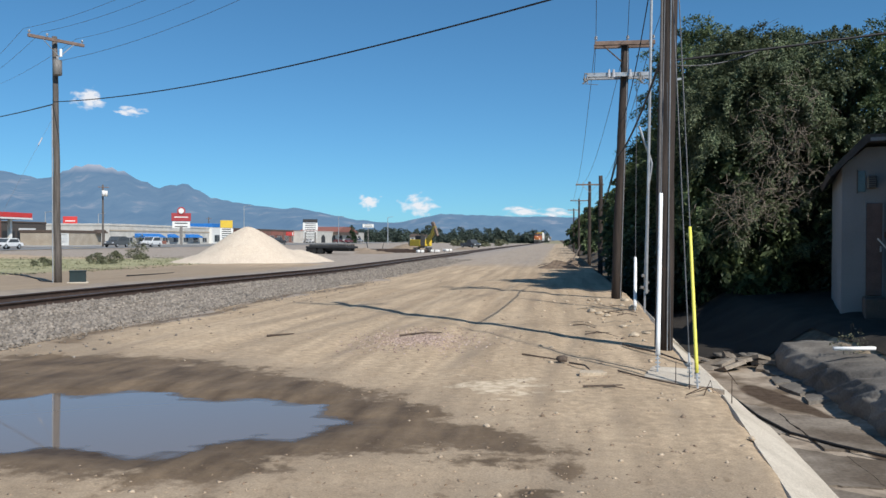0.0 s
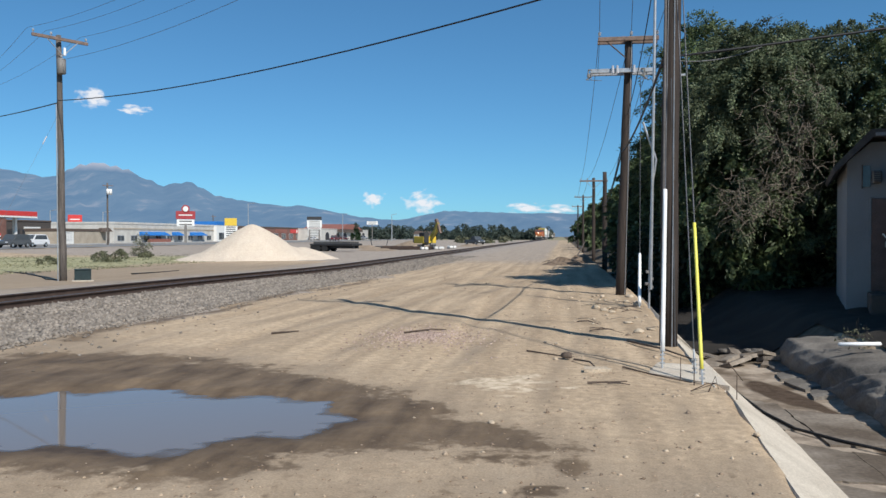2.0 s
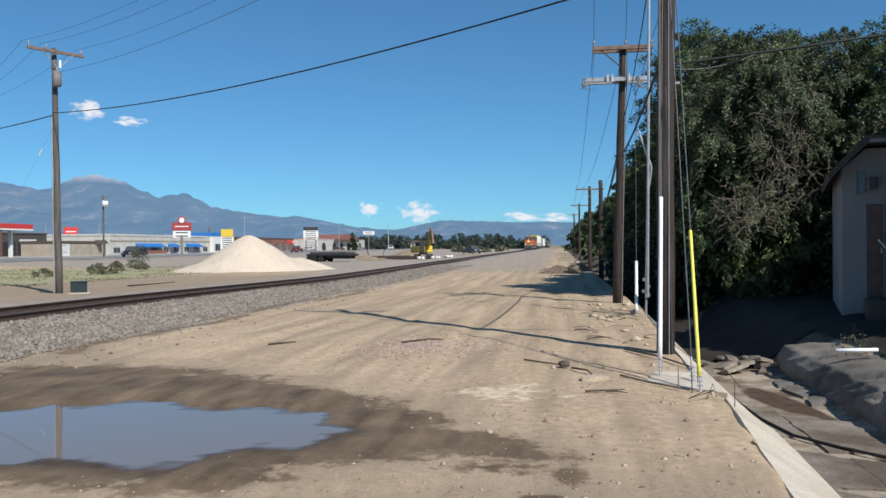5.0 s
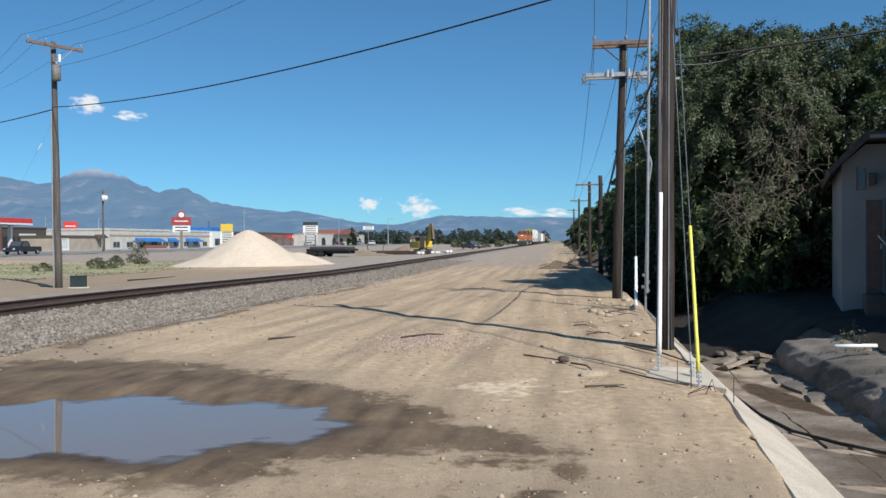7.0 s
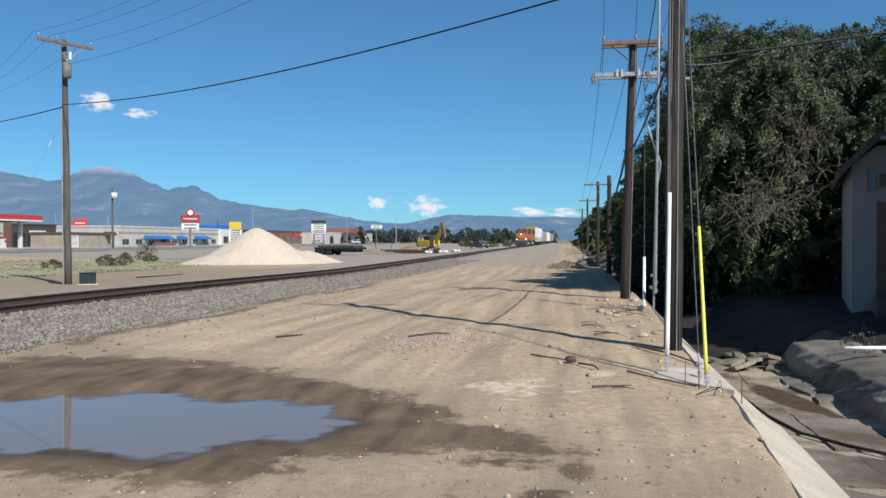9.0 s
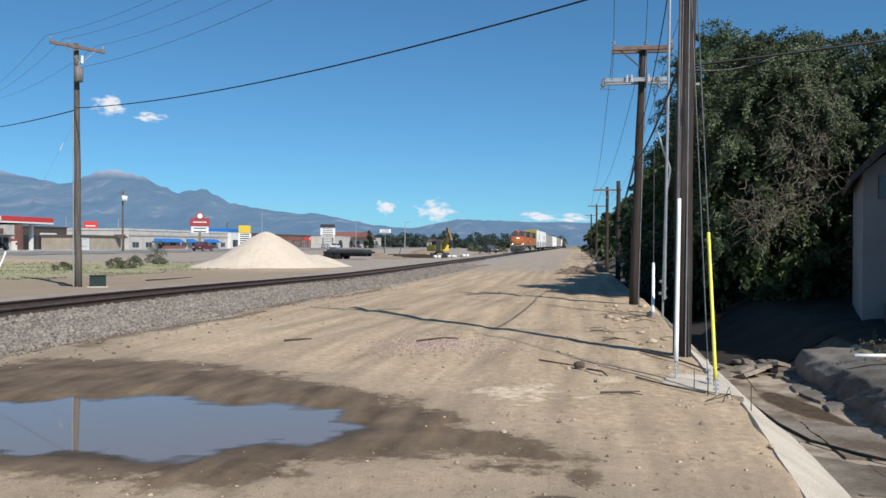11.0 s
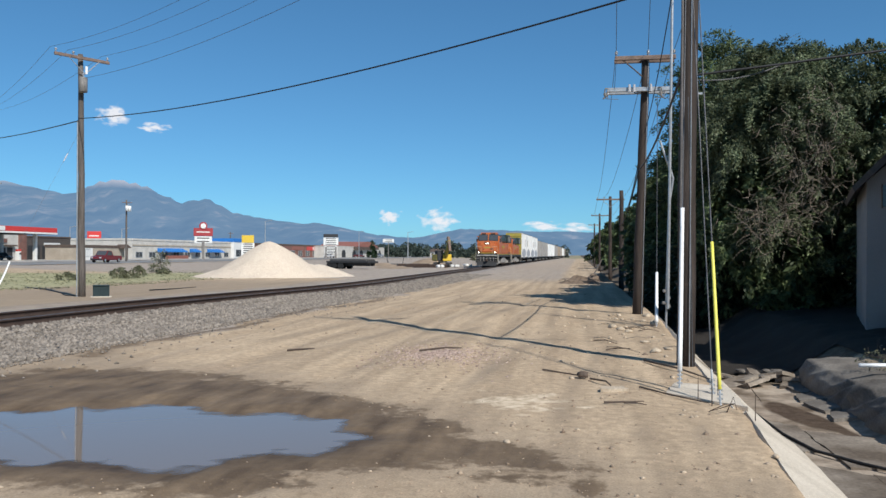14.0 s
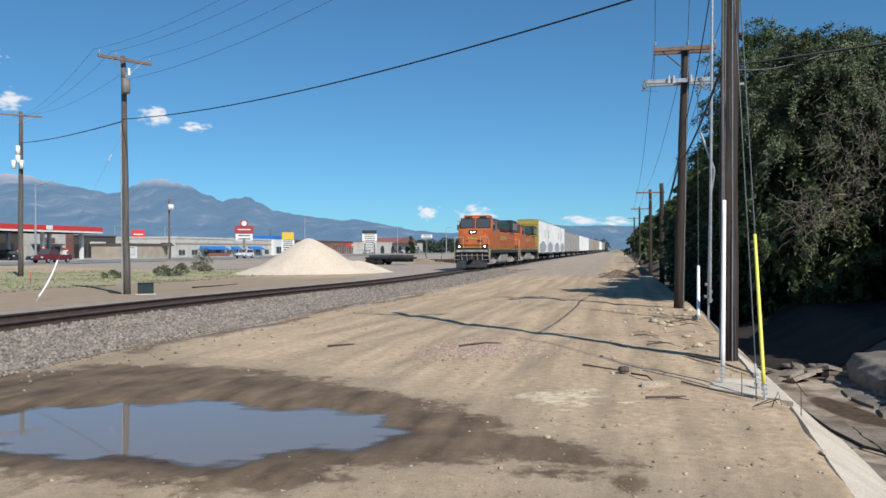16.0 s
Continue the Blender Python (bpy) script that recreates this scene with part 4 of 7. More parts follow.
# ---- trees ----
def leaf_cloud(name, centres, radii, count, size, material, parent, rs, squash=0.85, droop=0.0):
    """Leaves as small quads along sprays that leave the hearts of many clumps and hang at their ends."""
    k, per = len(centres), 13
    w = radii ** 2
    pick = rs.choice(k, count, p=w / w.sum())
    sd = rs.normal(0, 1, (k, per, 3)) + np.array([0, 0, 0.25])
    sd /= np.linalg.norm(sd, axis=2, keepdims=True)
    which = rs.randint(0, per, count)
    d = sd[pick, which]
    fan = np.cross(sd, rs.normal(0, 1, (k, per, 3)))
    fan /= np.linalg.norm(fan, axis=2, keepdims=True) + 1e-9
    fan = fan[pick, which]
    t = (0.2 + 1.0 * rs.rand(count, 1) ** 0.65)
    r = radii[pick, None]
    across = rs.uniform(-1, 1, (count, 1)) * np.minimum(1, 1.5 * (1.25 - t))
    c = centres[pick] + d * t * r * np.array([1, 1, squash]) + fan * across * 0.30 * r + rs.normal(0, 0.045, (count, 3)) * r
    c[:, 2] -= (0.35 * t[:, 0] ** 2 + droop * 0.5 * rs.rand(count) ** 4) * r[:, 0]
    u = d * 0.8 + fan * np.sign(across) * 0.6 + rs.normal(0, 0.35, (count, 3)) - np.array([0, 0, 0.45])
    u /= np.linalg.norm(u, axis=1, keepdims=True)
    nrm = d + rs.normal(0, 0.6, (count, 3)) + np.array([0, 0, 0.5])
    v = np.cross(nrm, u)
    v /= np.linalg.norm(v, axis=1, keepdims=True) + 1e-9
    s = size * rs.uniform(0.6, 1.4, (count, 1))
    quad = np.stack([c - u * s, c + v * s * 0.42, c + u * s, c - v * s * 0.42], 1)
    return arrays(name, quad.reshape(-1, 3), np.arange(count * 4).reshape(-1, 4), material, parent)


def tree(label, foot, height, spread, clumps, leaves, leaf, seed, name="tree", material=ELM, low=0.25, twigs=0, lean=(0, 0), group="trees along the channel", clump_r=(0.5, 0.95), droop=0.5, trim=None, dead=None):
    rs = np.random.RandomState(seed)
    t = thing(name, label, "tree", pose(*foot), group)
    bm = bmesh.new()
    top = Vector((lean[0], lean[1], height * 0.75))
    r0 = 0.02 * height
    tube(bm, [Vector((0, 0, -0.4)), Vector((0.05, 0.03, height * 0.2)), top * 0.5 + Vector((rs.normal(0, 0.1), rs.normal(0, 0.1), 0)), top], [r0 * 1.3, r0, r0 * 0.7, r0 * 0.2], 9)
    cs, rad = [], []
    for i in range(clumps):
        a, q = rs.uniform(0, 2 * math.pi), rs.rand() ** 0.5
        z = height * (low + (1 - low) * rs.rand())
        f = (z / height - low) / (1 - low)
        wide = spread * (0.35 + 1.0 * math.sin(math.pi * min(1, 0.18 + 0.78 * f))) * 0.75
        c = np.array([lean[0] * z / height + math.cos(a) * wide * q, lean[1] * z / height + math.sin(a) * wide * q, z - 0.12 * height * (q > 0.8)])
        if trim and trim(c):
            continue
        cs.append(c)
        rad.append(rs.uniform(*clump_r))
        if i % 4 == 0:
            s = top * min(0.95, max(0.15, f * 0.8))
            m = Vector(c) * 0.5 + s * 0.5 + Vector((0, 0, 0.25))
            tube(bm, [s, m, Vector(c)], [r0 * 0.35, r0 * 0.2, r0 * 0.06], 5)
    part("trunk", bm, BARK, t, smooth=True)
    cs, rad = np.array(cs), np.array(rad)
    leaf_cloud("crown", cs, rad, leaves, leaf, material, t, rs, droop=droop)
    if twigs:
        bm = bmesh.new()
        for i in range(twigs):
            c = Vector(cs[rs.randint(len(cs))])
            if dead and i % 8:
                c = Vector(dead) + (Vector((rs.normal(0, 0.55), rs.normal(0, 0.3), rs.normal(0, 0.95))) if i % 3 else Vector((rs.normal(-1.2, 0.45), rs.normal(0, 0.3), rs.normal(-1.55, 0.4))))
            out = Vector((c.x, c.y, 0)).normalized() if c.xy.length > 0.1 else Vector((1, 0, 0))
            pts = [c]
            d = out * 0.2 + Vector((rs.normal(0, 0.8), rs.normal(0, 0.5), rs.normal(-0.1, 0.8)))
            for k in range(4):
                d = d.normalized() + Vector((rs.normal(0, 0.5), rs.normal(0, 0.4), rs.normal(-0.16, 0.4)))
                pts.append(pts[-1] + d.normalized() * rs.uniform(0.07, 0.22))
            tube(bm, pts, [0.0075, 0.0062, 0.005, 0.004, 0.0026], 3)
        tagged(part("twig_tangle", bm, TWIG, t, "bare dry twigs"), kind="stuff")
    return t


tree("large grey-green elm hanging over the channel", (6.95, 29.5, -0.4), 8.3, 2.75, 118, 185000, 0.048, 1, low=0.30, twigs=460, lean=(-1.44, -2.66), dead=(-0.6, -5.1, 4.55), droop=1.0, clump_r=(0.66, 1.28), material=ELM_GREY, trim=lambda c: c[0] < -2.6 or c[2] < 2.75 + max(0.0, c[0] + 1.2) * 1.2)
tree("tall green elm behind the pole", (5.1, 30.7, -0.4), 9.7, 1.95, 55, 95000, 0.053, 2, low=0.34, twigs=40, clump_r=(0.7, 1.3))
tree("large leafy elm in the row", (8.0, 30.7, 0.0), 8.6, 2.75, 72, 105000, 0.053, 3, low=0.42, twigs=60, clump_r=(0.65, 1.25), material=ELM_GREY)
tree("large leafy elm behind the house", (8.6, 27.2, 0.2), 7.6, 2.3, 70, 80000, 0.05, 8, low=0.25, twigs=30, clump_r=(0.55, 1.05), material=ELM_GREY)
tree("large leafy elm behind the house", (10.2, 26.4, 0.2), 7.9, 2.7, 70, 90000, 0.05, 4, low=0.3, twigs=40, clump_r=(0.55, 1.05))
for x, y, h, sp, sd in ((6.9, 27.8, 7.6, 2.0, 31), (5.7, 28.6, 6.6, 2.0, 32), (5.7, 33.8, 6.6, 2.2, 33), (5.9, 38.8, 6.6, 2.3, 34)):
    tree("leafy elm deep in the row", (x, y, 0.0), h, sp, 60, 40000, 0.08, sd, low=0.42, clump_r=(0.55, 1.05))
# unseen elms added right of the view to shade house and bank
tree("broad elm added out of view for shade", (11.2, 12.8, 0.2), 7.0, 2.8, 80, 60000, 0.13, 7, low=0.3, clump_r=(0.6, 1.1))
tree("broad elm added out of view to shade the house", (11.6, 15.6, 0.2), 7.0, 2.7, 80, 60000, 0.13, 6, low=0.3, clump_r=(0.6, 1.1))
tree("dark green elm along the channel", (5.6, 34.0, -0.2), 7.4, 2.2, 70, 60000, 0.06, 5, low=0.25)
for k, (x, y, h, sp) in enumerate(((5.5, 27.6, 5.4, 1.7), (5.2, 33.0, 6.0, 2.2), (5.0, 38.0, 6.2, 2.3), (5.0, 43.5, 6.2, 2.4), (5.8, 52, 6.2, 2.5), (5.4, 36, 6.8, 2.4), (5.0, 41, 7.0, 2.5), (5.4, 47, 6.6, 2.5), (6.4, 57, 6.6, 2.6), (6.8, 68, 6.6, 2.8), (7.0, 80, 6.6, 2.8), (6.4, 96, 7.0, 3.0), (6.3, 116, 7.2, 3.4), (6.2, 142, 7.2, 3.6), (6.0, 178, 7.0, 4.0))):
    tree("dark green elm in the row along the channel", (x, y, -0.3), h, sp, 60, 34000 if y < 45 else 16000, 0.075 + 0.0014 * y, 20 + k, low=0.2, clump_r=(0.6, 1.2))
# elm added behind the house to keep sun off the low growth
tree("dense elm added behind the house for shade", (9.7, 22.0, 0.2), 5.2, 2.1, 80, 100000, 0.062, 15, low=0.22, clump_r=(0.6, 1.1), material=ELM_GREY)
# more elms out of view, added only for their shade
tree("broad elm added out of view to shade the bank", (9.2, 14.8, 0.2), 6.6, 1.8, 80, 50000, 0.13, 14, low=0.3, clump_r=(0.6, 1.1))
tree("broad elm added out of view to shade the house", (8.5, 16.3, 0.2), 6.6, 1.4, 70, 40000, 0.13, 10, low=0.3, clump_r=(0.6, 1.1))
tree("broad elm added out of view to shade the house", (9.2, 15.4, 0.2), 7.0, 2.1, 80, 60000, 0.13, 9, low=0.3, clump_r=(0.6, 1.1))
# shade-dark bushes; some hidden behind the house are added to block sun
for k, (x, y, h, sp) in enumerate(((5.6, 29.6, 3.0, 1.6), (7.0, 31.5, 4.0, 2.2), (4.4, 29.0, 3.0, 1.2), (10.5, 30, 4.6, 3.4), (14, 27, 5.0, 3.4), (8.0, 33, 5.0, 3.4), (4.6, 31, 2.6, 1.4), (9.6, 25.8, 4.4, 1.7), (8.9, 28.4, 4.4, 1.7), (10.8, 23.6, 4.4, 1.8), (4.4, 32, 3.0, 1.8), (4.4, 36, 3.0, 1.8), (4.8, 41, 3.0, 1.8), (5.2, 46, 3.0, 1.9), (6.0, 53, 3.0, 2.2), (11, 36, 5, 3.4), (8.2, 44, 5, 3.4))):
    tree("dense undergrowth behind the elms, leaves darkened for shade", (x, y, -0.5), h, sp, 60, 16000, 0.09, 40 + k, low=0.0, clump_r=(0.6, 1.1), name="bush", material=SHADE_LEAF, group="undergrowth")

# ---- train ----
TRUCK = surf("dusty light grey running gear", (0.40, 0.38, 0.35), (0.19, 0.175, 0.16), rough=0.8, scale=2.5, fine=20)
CREAM = surf("cream handrail paint", (0.62, 0.55, 0.36), (0.45, 0.38, 0.25), rough=0.6)
ORANGE = surf("faded orange enamel", (0.51, 0.135, 0.036), (0.34, 0.092, 0.03), rough=0.45, scale=1.5, fine=25, bump=0.05, dist=0.005, stain=0.6)
BLACK = surf("sooty black paint", (0.035, 0.035, 0.038), (0.02, 0.02, 0.02), rough=0.6, bump=0.1, dist=0.01)
DARKGREEN = surf("dark green enamel", (0.03, 0.045, 0.04), (0.02, 0.03, 0.028), rough=0.5, bump=0.05, dist=0.005)
YELLOW = surf("yellow enamel", (0.75, 0.52, 0.05), (0.6, 0.4, 0.05), rough=0.5, bump=0.05, dist=0.005)
RED = surf("red enamel", (0.62, 0.05, 0.04), (0.5, 0.04, 0.04), rough=0.5, bump=0.05, dist=0.005)
OLIVE = surf("olive yellow enamel", (0.42, 0.33, 0.06), (0.3, 0.24, 0.05), rough=0.6)
WHITE_CAR = surf("chalky white car paint", (0.80, 0.80, 0.79), (0.64, 0.63, 0.61), rough=0.6, scale=0.7, fine=10, bump=0.05, stain=0.7)
GREY_CAR = surf("weathered grey car paint", (0.36, 0.35, 0.34), (0.26, 0.245, 0.23), rough=0.7, scale=0.7, fine=10, bump=0.05)
TAN_CAR = surf("dusty tan car paint", (0.38, 0.31, 0.24), (0.26, 0.21, 0.16), rough=0.7, scale=0.7, fine=10, bump=0.05)
MURAL = surf("grey spray paint", (0.42, 0.43, 0.46), (0.29, 0.30, 0.32), rough=0.6)
GLASS = shiny("dark tinted glass", (0.07, 0.08, 0.09), rough=0.08)
RUBBER = surf("tyre rubber", (0.03, 0.03, 0.03), (0.02, 0.02, 0.02), rough=0.9)
LAMP = glow("burning headlight", (1.0, 0.93, 0.78), 9.0)


def wheelset(r=0.5, gauge=GAUGE):
    """An axle with two flanged wheels, along x, centred on its own origin."""
    bm = rodm((-gauge / 2 - 0.1, 0, 0), (gauge / 2 + 0.1, 0, 0), 0.08, seg=8)
    for s in (-1, 1):
        rod(bm, (s * gauge / 2, 0, 0), (s * (gauge / 2 + 0.12), 0, 0), r, seg=20)
        rod(bm, (s * (gauge / 2 - 0.03), 0, 0), (s * gauge / 2, 0, 0), r + 0.025, seg=20)
        for a in range(4):
            c, n_ = math.cos(a * math.pi / 2 + 0.4), math.sin(a * math.pi / 2 + 0.4)
            rod(bm, (s * (gauge / 2 + 0.10), c * r * 0.55, n_ * r * 0.55), (s * (gauge / 2 + 0.135), c * r * 0.55, n_ * r * 0.55), r * 0.16, seg=6)
    return bm


SPINNING = []


def bogie(parent, y, axles, r):
    """Side frames, bolster, springs and axles under a rail vehicle at y."""
    span = (axles[-1] - axles[0]) / 2 + 0.55
    for s in (-1, 1):
        bm = prismm([(y - span, r * 0.9), (y - span + 0.25, r * 1.5), (y + span - 0.25, r * 1.5), (y + span, r * 0.9), (y + span - 0.5, r * 0.62), (y - span + 0.5, r * 0.62)], "x", s * 1.02 - 0.07, s * 1.02 + 0.07)
        for a in axles:
            box(bm, s * 1.12 - 0.1, s * 1.12 + 0.1, y + a - 0.16, y + a + 0.16, r * 0.7, r * 1.35, 0.02)
        part("bogie_frame", bm, TRUCK, parent)
        for a in axles[:-1]:
            part("spring", rodm((s * 1.14, y + a + 0.8, r * 0.75), (s * 1.14, y + a + 0.8, r * 1.35), 0.13, seg=8), TRUCK, parent)
            part("brake_cylinder", rodm((s * 1.12, y + a + 0.35, r * 1.55), (s * 1.12, y + a + 0.75, r * 1.55), 0.1, seg=8), TRUCK, parent)
    part("bolster", boxm(-0.95, 0.95, y - 0.3, y + 0.3, r * 0.9, r * 1.9), BLACK, parent)
    for a in axles:
        w = part("wheelset", wheelset(r), STEEL_RUST, parent)
        w.location = (0, y + a, r)
        SPINNING.append((w, (0, y + a, r), r))


def locomotive(label, lit):
    L = 22.2
    t = thing("locomotive", label, "locomotive", group="locomotives")
    part("underframe", boxm(-1.5, 1.5, 0.7, L - 0.7, 1.32, 1.72, 0.03), BLACK, t)
    for s in (-1, 1):
        part("sill_stripe", boxm(min(s * 1.502, s * 1.515), max(s * 1.502, s * 1.515), 0.8, L - 0.8, 1.64, 1.72), OLIVE, t, "thin dull yellow stripe")
    for y0, y1, d in ((0.5, 0.7, -1), (L - 0.7, L - 0.5, 1)):
        part("pilot", boxm(-1.5, 1.5, y0, y1, 0.5, 1.72, 0.02), BLACK, t)
        bm = prismm([(y0 + d * 0.0, 0.75), (y0 + d * 0.55, 0.12), (y0 + d * 0.45, 0.12), (y0 - d * 0.1, 0.6)], "x", -1.35, 1.35)
        part("snow_plough", bm, BLACK, t)
        part("coupler", boxm(-0.15, 0.15, min(y0, y0 + d * 0.75), max(y0, y0 + d * 0.75), 0.75, 1.02, 0.04), STEEL_RUST, t)
        for s in (-1, 1):
            bm = bmesh.new()
            for k in range(4):
                box(bm, min(s * 1.1, s * 1.55), max(s * 1.1, s * 1.55), min(y0, y0 + d * 0.25) + 0.02, max(y0, y0 + d * 0.25) + 0.02, 0.42 + 0.33 * k, 0.46 + 0.33 * k)
            box(bm, min(s * 1.52, s * 1.55), max(s * 1.52, s * 1.55), y0 - 0.2, y1 + 0.2, 0.4, 1.7)
            part("step", bm, TRUCK, t, "dusty grey boarding steps")
            bm = rodm((s * 1.5, y0 + d * 0.25, 0.8), (s * 1.5, y0 + d * 0.25, 2.7), 0.017, seg=6)
            rod(bm, (s * 1.5, y0 + d * 0.25, 2.7), (s * 0.75, y0 + d * 0.2, 2.75), 0.017, seg=6)
            rod(bm, (s * 0.75, y0 + d * 0.2, 2.75), (s * 0.75, y0 + d * 0.2, 1.75), 0.017, seg=6)
            part("end_handrail", bm, CREAM, t, "cream end handrail")
    # wide nose and cab
    bm = prismm([(0.75, 1.74), (0.62, 2.1), (0.85, 3.05), (1.35, 3.32), (2.35, 3.38), (2.35, 1.74)], "x", -1.28, 1.28)
    bmesh.ops.bevel(bm, geom=[e for e in bm.edges if abs(e.verts[0].co.x - e.verts[1].co.x) < 0.01 and abs(abs(e.verts[0].co.x) - 1.28) < 0.01], offset=0.38, segments=3, affect="EDGES")
    part("nose", bm, ORANGE, t, "orange sloping wide nose")
    part("nose_stripe", boxm(-0.9, 0.9, 0.58, 0.68, 1.80, 1.90), OLIVE, t, "dull yellow band low on the nose")
    for k in range(5):
        part("air_hose", tube(bmesh.new(), [(-0.9 + 0.45 * k, 0.48, 1.35), (-0.9 + 0.45 * k, 0.32, 1.1), (-0.86 + 0.45 * k, 0.34, 0.75)], 0.035, 6), TRUCK, t)
    part("anticlimber", boxm(-1.35, 1.35, 0.25, 0.6, 1.42, 1.62, 0.03), TRUCK, t, "dusty grey anticlimber shelf")
    part("cut_lever", rodm((-1.35, 0.4, 1.15), (1.35, 0.4, 1.15), 0.022, seg=6), TRUCK, t)
    for x in (-0.62, 0.62):
        part("nose_panel", boxm(x - 0.2, x + 0.2, 0.66, 0.80, 2.32, 2.48, 0.01), BLACK, t)
    part("emblem", boxm(-0.42, 0.42, 0.70, 0.80, 2.50, 2.68, 0.02), OLIVE, t, "pale yellow emblem bar on the nose")
    part("nose_door", boxm(-1.15, -0.55, 0.60, 0.78, 2.1, 2.95, 0.02), ORANGE, t)
    bm = prismm([(2.1, 1.74), (2.1, 3.34), (2.45, 4.42), (2.62, 4.62), (5.0, 4.62), (5.0, 1.74)], "x", -1.52, 1.52)
    bmesh.ops.bevel(bm, geom=[e for e in bm.edges if abs(e.verts[0].co.x - e.verts[1].co.x) < 0.01 and min(e.verts[0].co.z, e.verts[1].co.z) > 4.2], offset=0.42, segments=3, affect="EDGES")
    part("cab", bm, ORANGE, t, "orange cab with a raked front")
    part("cab_roof", boxm(-1.1, 1.1, 2.7, 5.1, 4.60, 4.70, 0.03), ORANGE, t)
    tilt = Matrix.Translation((0, 2.1, 3.34)) @ Matrix.Rotation(-math.atan2(0.35, 1.08), 4, "X")
    for x0, x1 in ((-1.30, -0.12), (0.12, 1.30)):
        w = part("windscreen", boxm(x0, x1, -0.02, 0.03, 0.26, 1.08, 0.02, m=tilt), GLASS, t)
        fr = bmesh.new()
        for a, b, c, d in ((x0 - 0.05, x0, 0.21, 1.13), (x1, x1 + 0.05, 0.21, 1.13), (x0, x1, 0.21, 0.26), (x0, x1, 1.08, 1.13)):
            box(fr, a, b, -0.04, 0.03, c, d, m=tilt)
        part("window_frame", fr, BLACK, w)
    for s in (-1, 1):
        for y0, y1 in ((2.75, 3.55), (3.7, 4.5)):
            part("side_window", boxm(min(s * 1.5, s * 1.535), max(s * 1.5, s * 1.535), y0, y1, 3.35, 4.05), GLASS, t)
        part("sunshade", boxm(min(s * 1.5, s * 1.75), max(s * 1.5, s * 1.75), 2.8, 4.5, 4.15, 4.19), ORANGE, t)
        part("mirror", boxm(min(s * 1.55, s * 1.72), max(s * 1.55, s * 1.72), 2.6, 2.64, 3.4, 3.85), BLACK, t)
    part("number_board", boxm(-0.95, -0.35, 2.42, 2.54, 4.44, 4.6), BLACK, t)
    part("number_board", boxm(0.35, 0.95, 2.42, 2.54, 4.44, 4.6), BLACK, t)
    part("horn", rodm((0.3, 4.0, 4.6), (0.3, 3.5, 4.62), 0.05, 0.09, seg=8), GALV, t)
    part("antenna", boxm(-0.6, 0.1, 3.2, 4.2, 4.53, 4.66, 0.03), PLAST_W, t)
    lamp = LAMP if lit else PORCELAIN
    for x in (-0.12, 0.12):
        part("headlight", rodm((x, 0.83, 3.16), (x, 0.76, 3.16), 0.065, seg=12), lamp, t)
    part("headlight_housing", boxm(-0.34, 0.34, 0.8, 1.2, 2.98, 3.34, 0.03), BLACK, t)
    for s in (-1, 1):
        part("ditch_light", rodm((s * 1.12, 0.5, 1.92), (s * 1.12, 0.40, 1.92), 0.07, seg=12), lamp, t)
        part("ditch_housing", boxm(s * 1.12 - 0.16, s * 1.12 + 0.16, 0.45, 0.72, 1.74, 2.08, 0.02), BLACK, t)
    # hood
    part("hood", boxm(-1.2, 1.2, 5.0, L - 1.3, 1.72, 3.35, 0.03), ORANGE, t, "orange engine hood with doors")
    part("hood_roof", boxm(-1.22, 1.22, 5.0, 16.6, 3.35, 4.55, 0.3), DARKGREEN, t, "dark upper hood")
    part("blower_box", boxm(-1.42, 1.42, 5.05, 7.6, 1.74, 3.5, 0.05), ORANGE, t)
    part("radiator", boxm(-1.5, 1.5, 16.6, L - 1.4, 3.55, 4.72, 0.1), DARKGREEN, t, "overhanging dark radiator cabinet")
    part("exhaust", boxm(-0.35, 0.35, 11.2, 12.4, 4.4, 4.62, 0.03), BLACK, t)
    part("roof_fan", rodm((0, 8.5, 4.42), (0, 8.5, 4.56), 0.6, seg=18), GREY_STEEL, t)
    for s in (-1, 1):
        for k in range(9):
            y = 7.9 + k * 1.05
            part("hood_door", boxm(min(s * 1.19, s * 1.225), max(s * 1.19, s * 1.225), y, y + 0.95, 1.95, 3.25, 0.008), ORANGE, t)
        part("grille", boxm(min(s * 1.49, s * 1.52), max(s * 1.49, s * 1.52), 17.0, 20.3, 3.7, 4.4), GREY_STEEL, t)
        bm = bmesh.new()
        for k in range(10):
            rod(bm, (s * 1.46, 5.4 + k * 1.65, 1.72), (s * 1.46, 5.4 + k * 1.65, 2.75), 0.02, seg=5)
        rod(bm, (s * 1.46, 5.4, 2.75), (s * 1.46, 20.25, 2.75), 0.02, seg=5)
        part("handrail", bm, ORANGE, t, "orange walkway handrail")
        part("air_tank", rodm((s * 1.15, 8.0, 1.15), (s * 1.15, 9.8, 1.15), 0.2, seg=12), BLACK, t)
    part("lettering_bar", boxm(1.225, 1.235, 9.2, 13.6, 2.55, 2.95), OLIVE, t, "dull yellow bar on the hood")
    part("fuel_tank", boxm(-1.35, 1.35, 8.3, 14.0, 0.35, 1.32, 0.18), TRUCK, t)
    for y in (4.3, L - 4.3):
        bogie(t, y, (-2.0, 0.0, 2.0), 0.53)
    return t


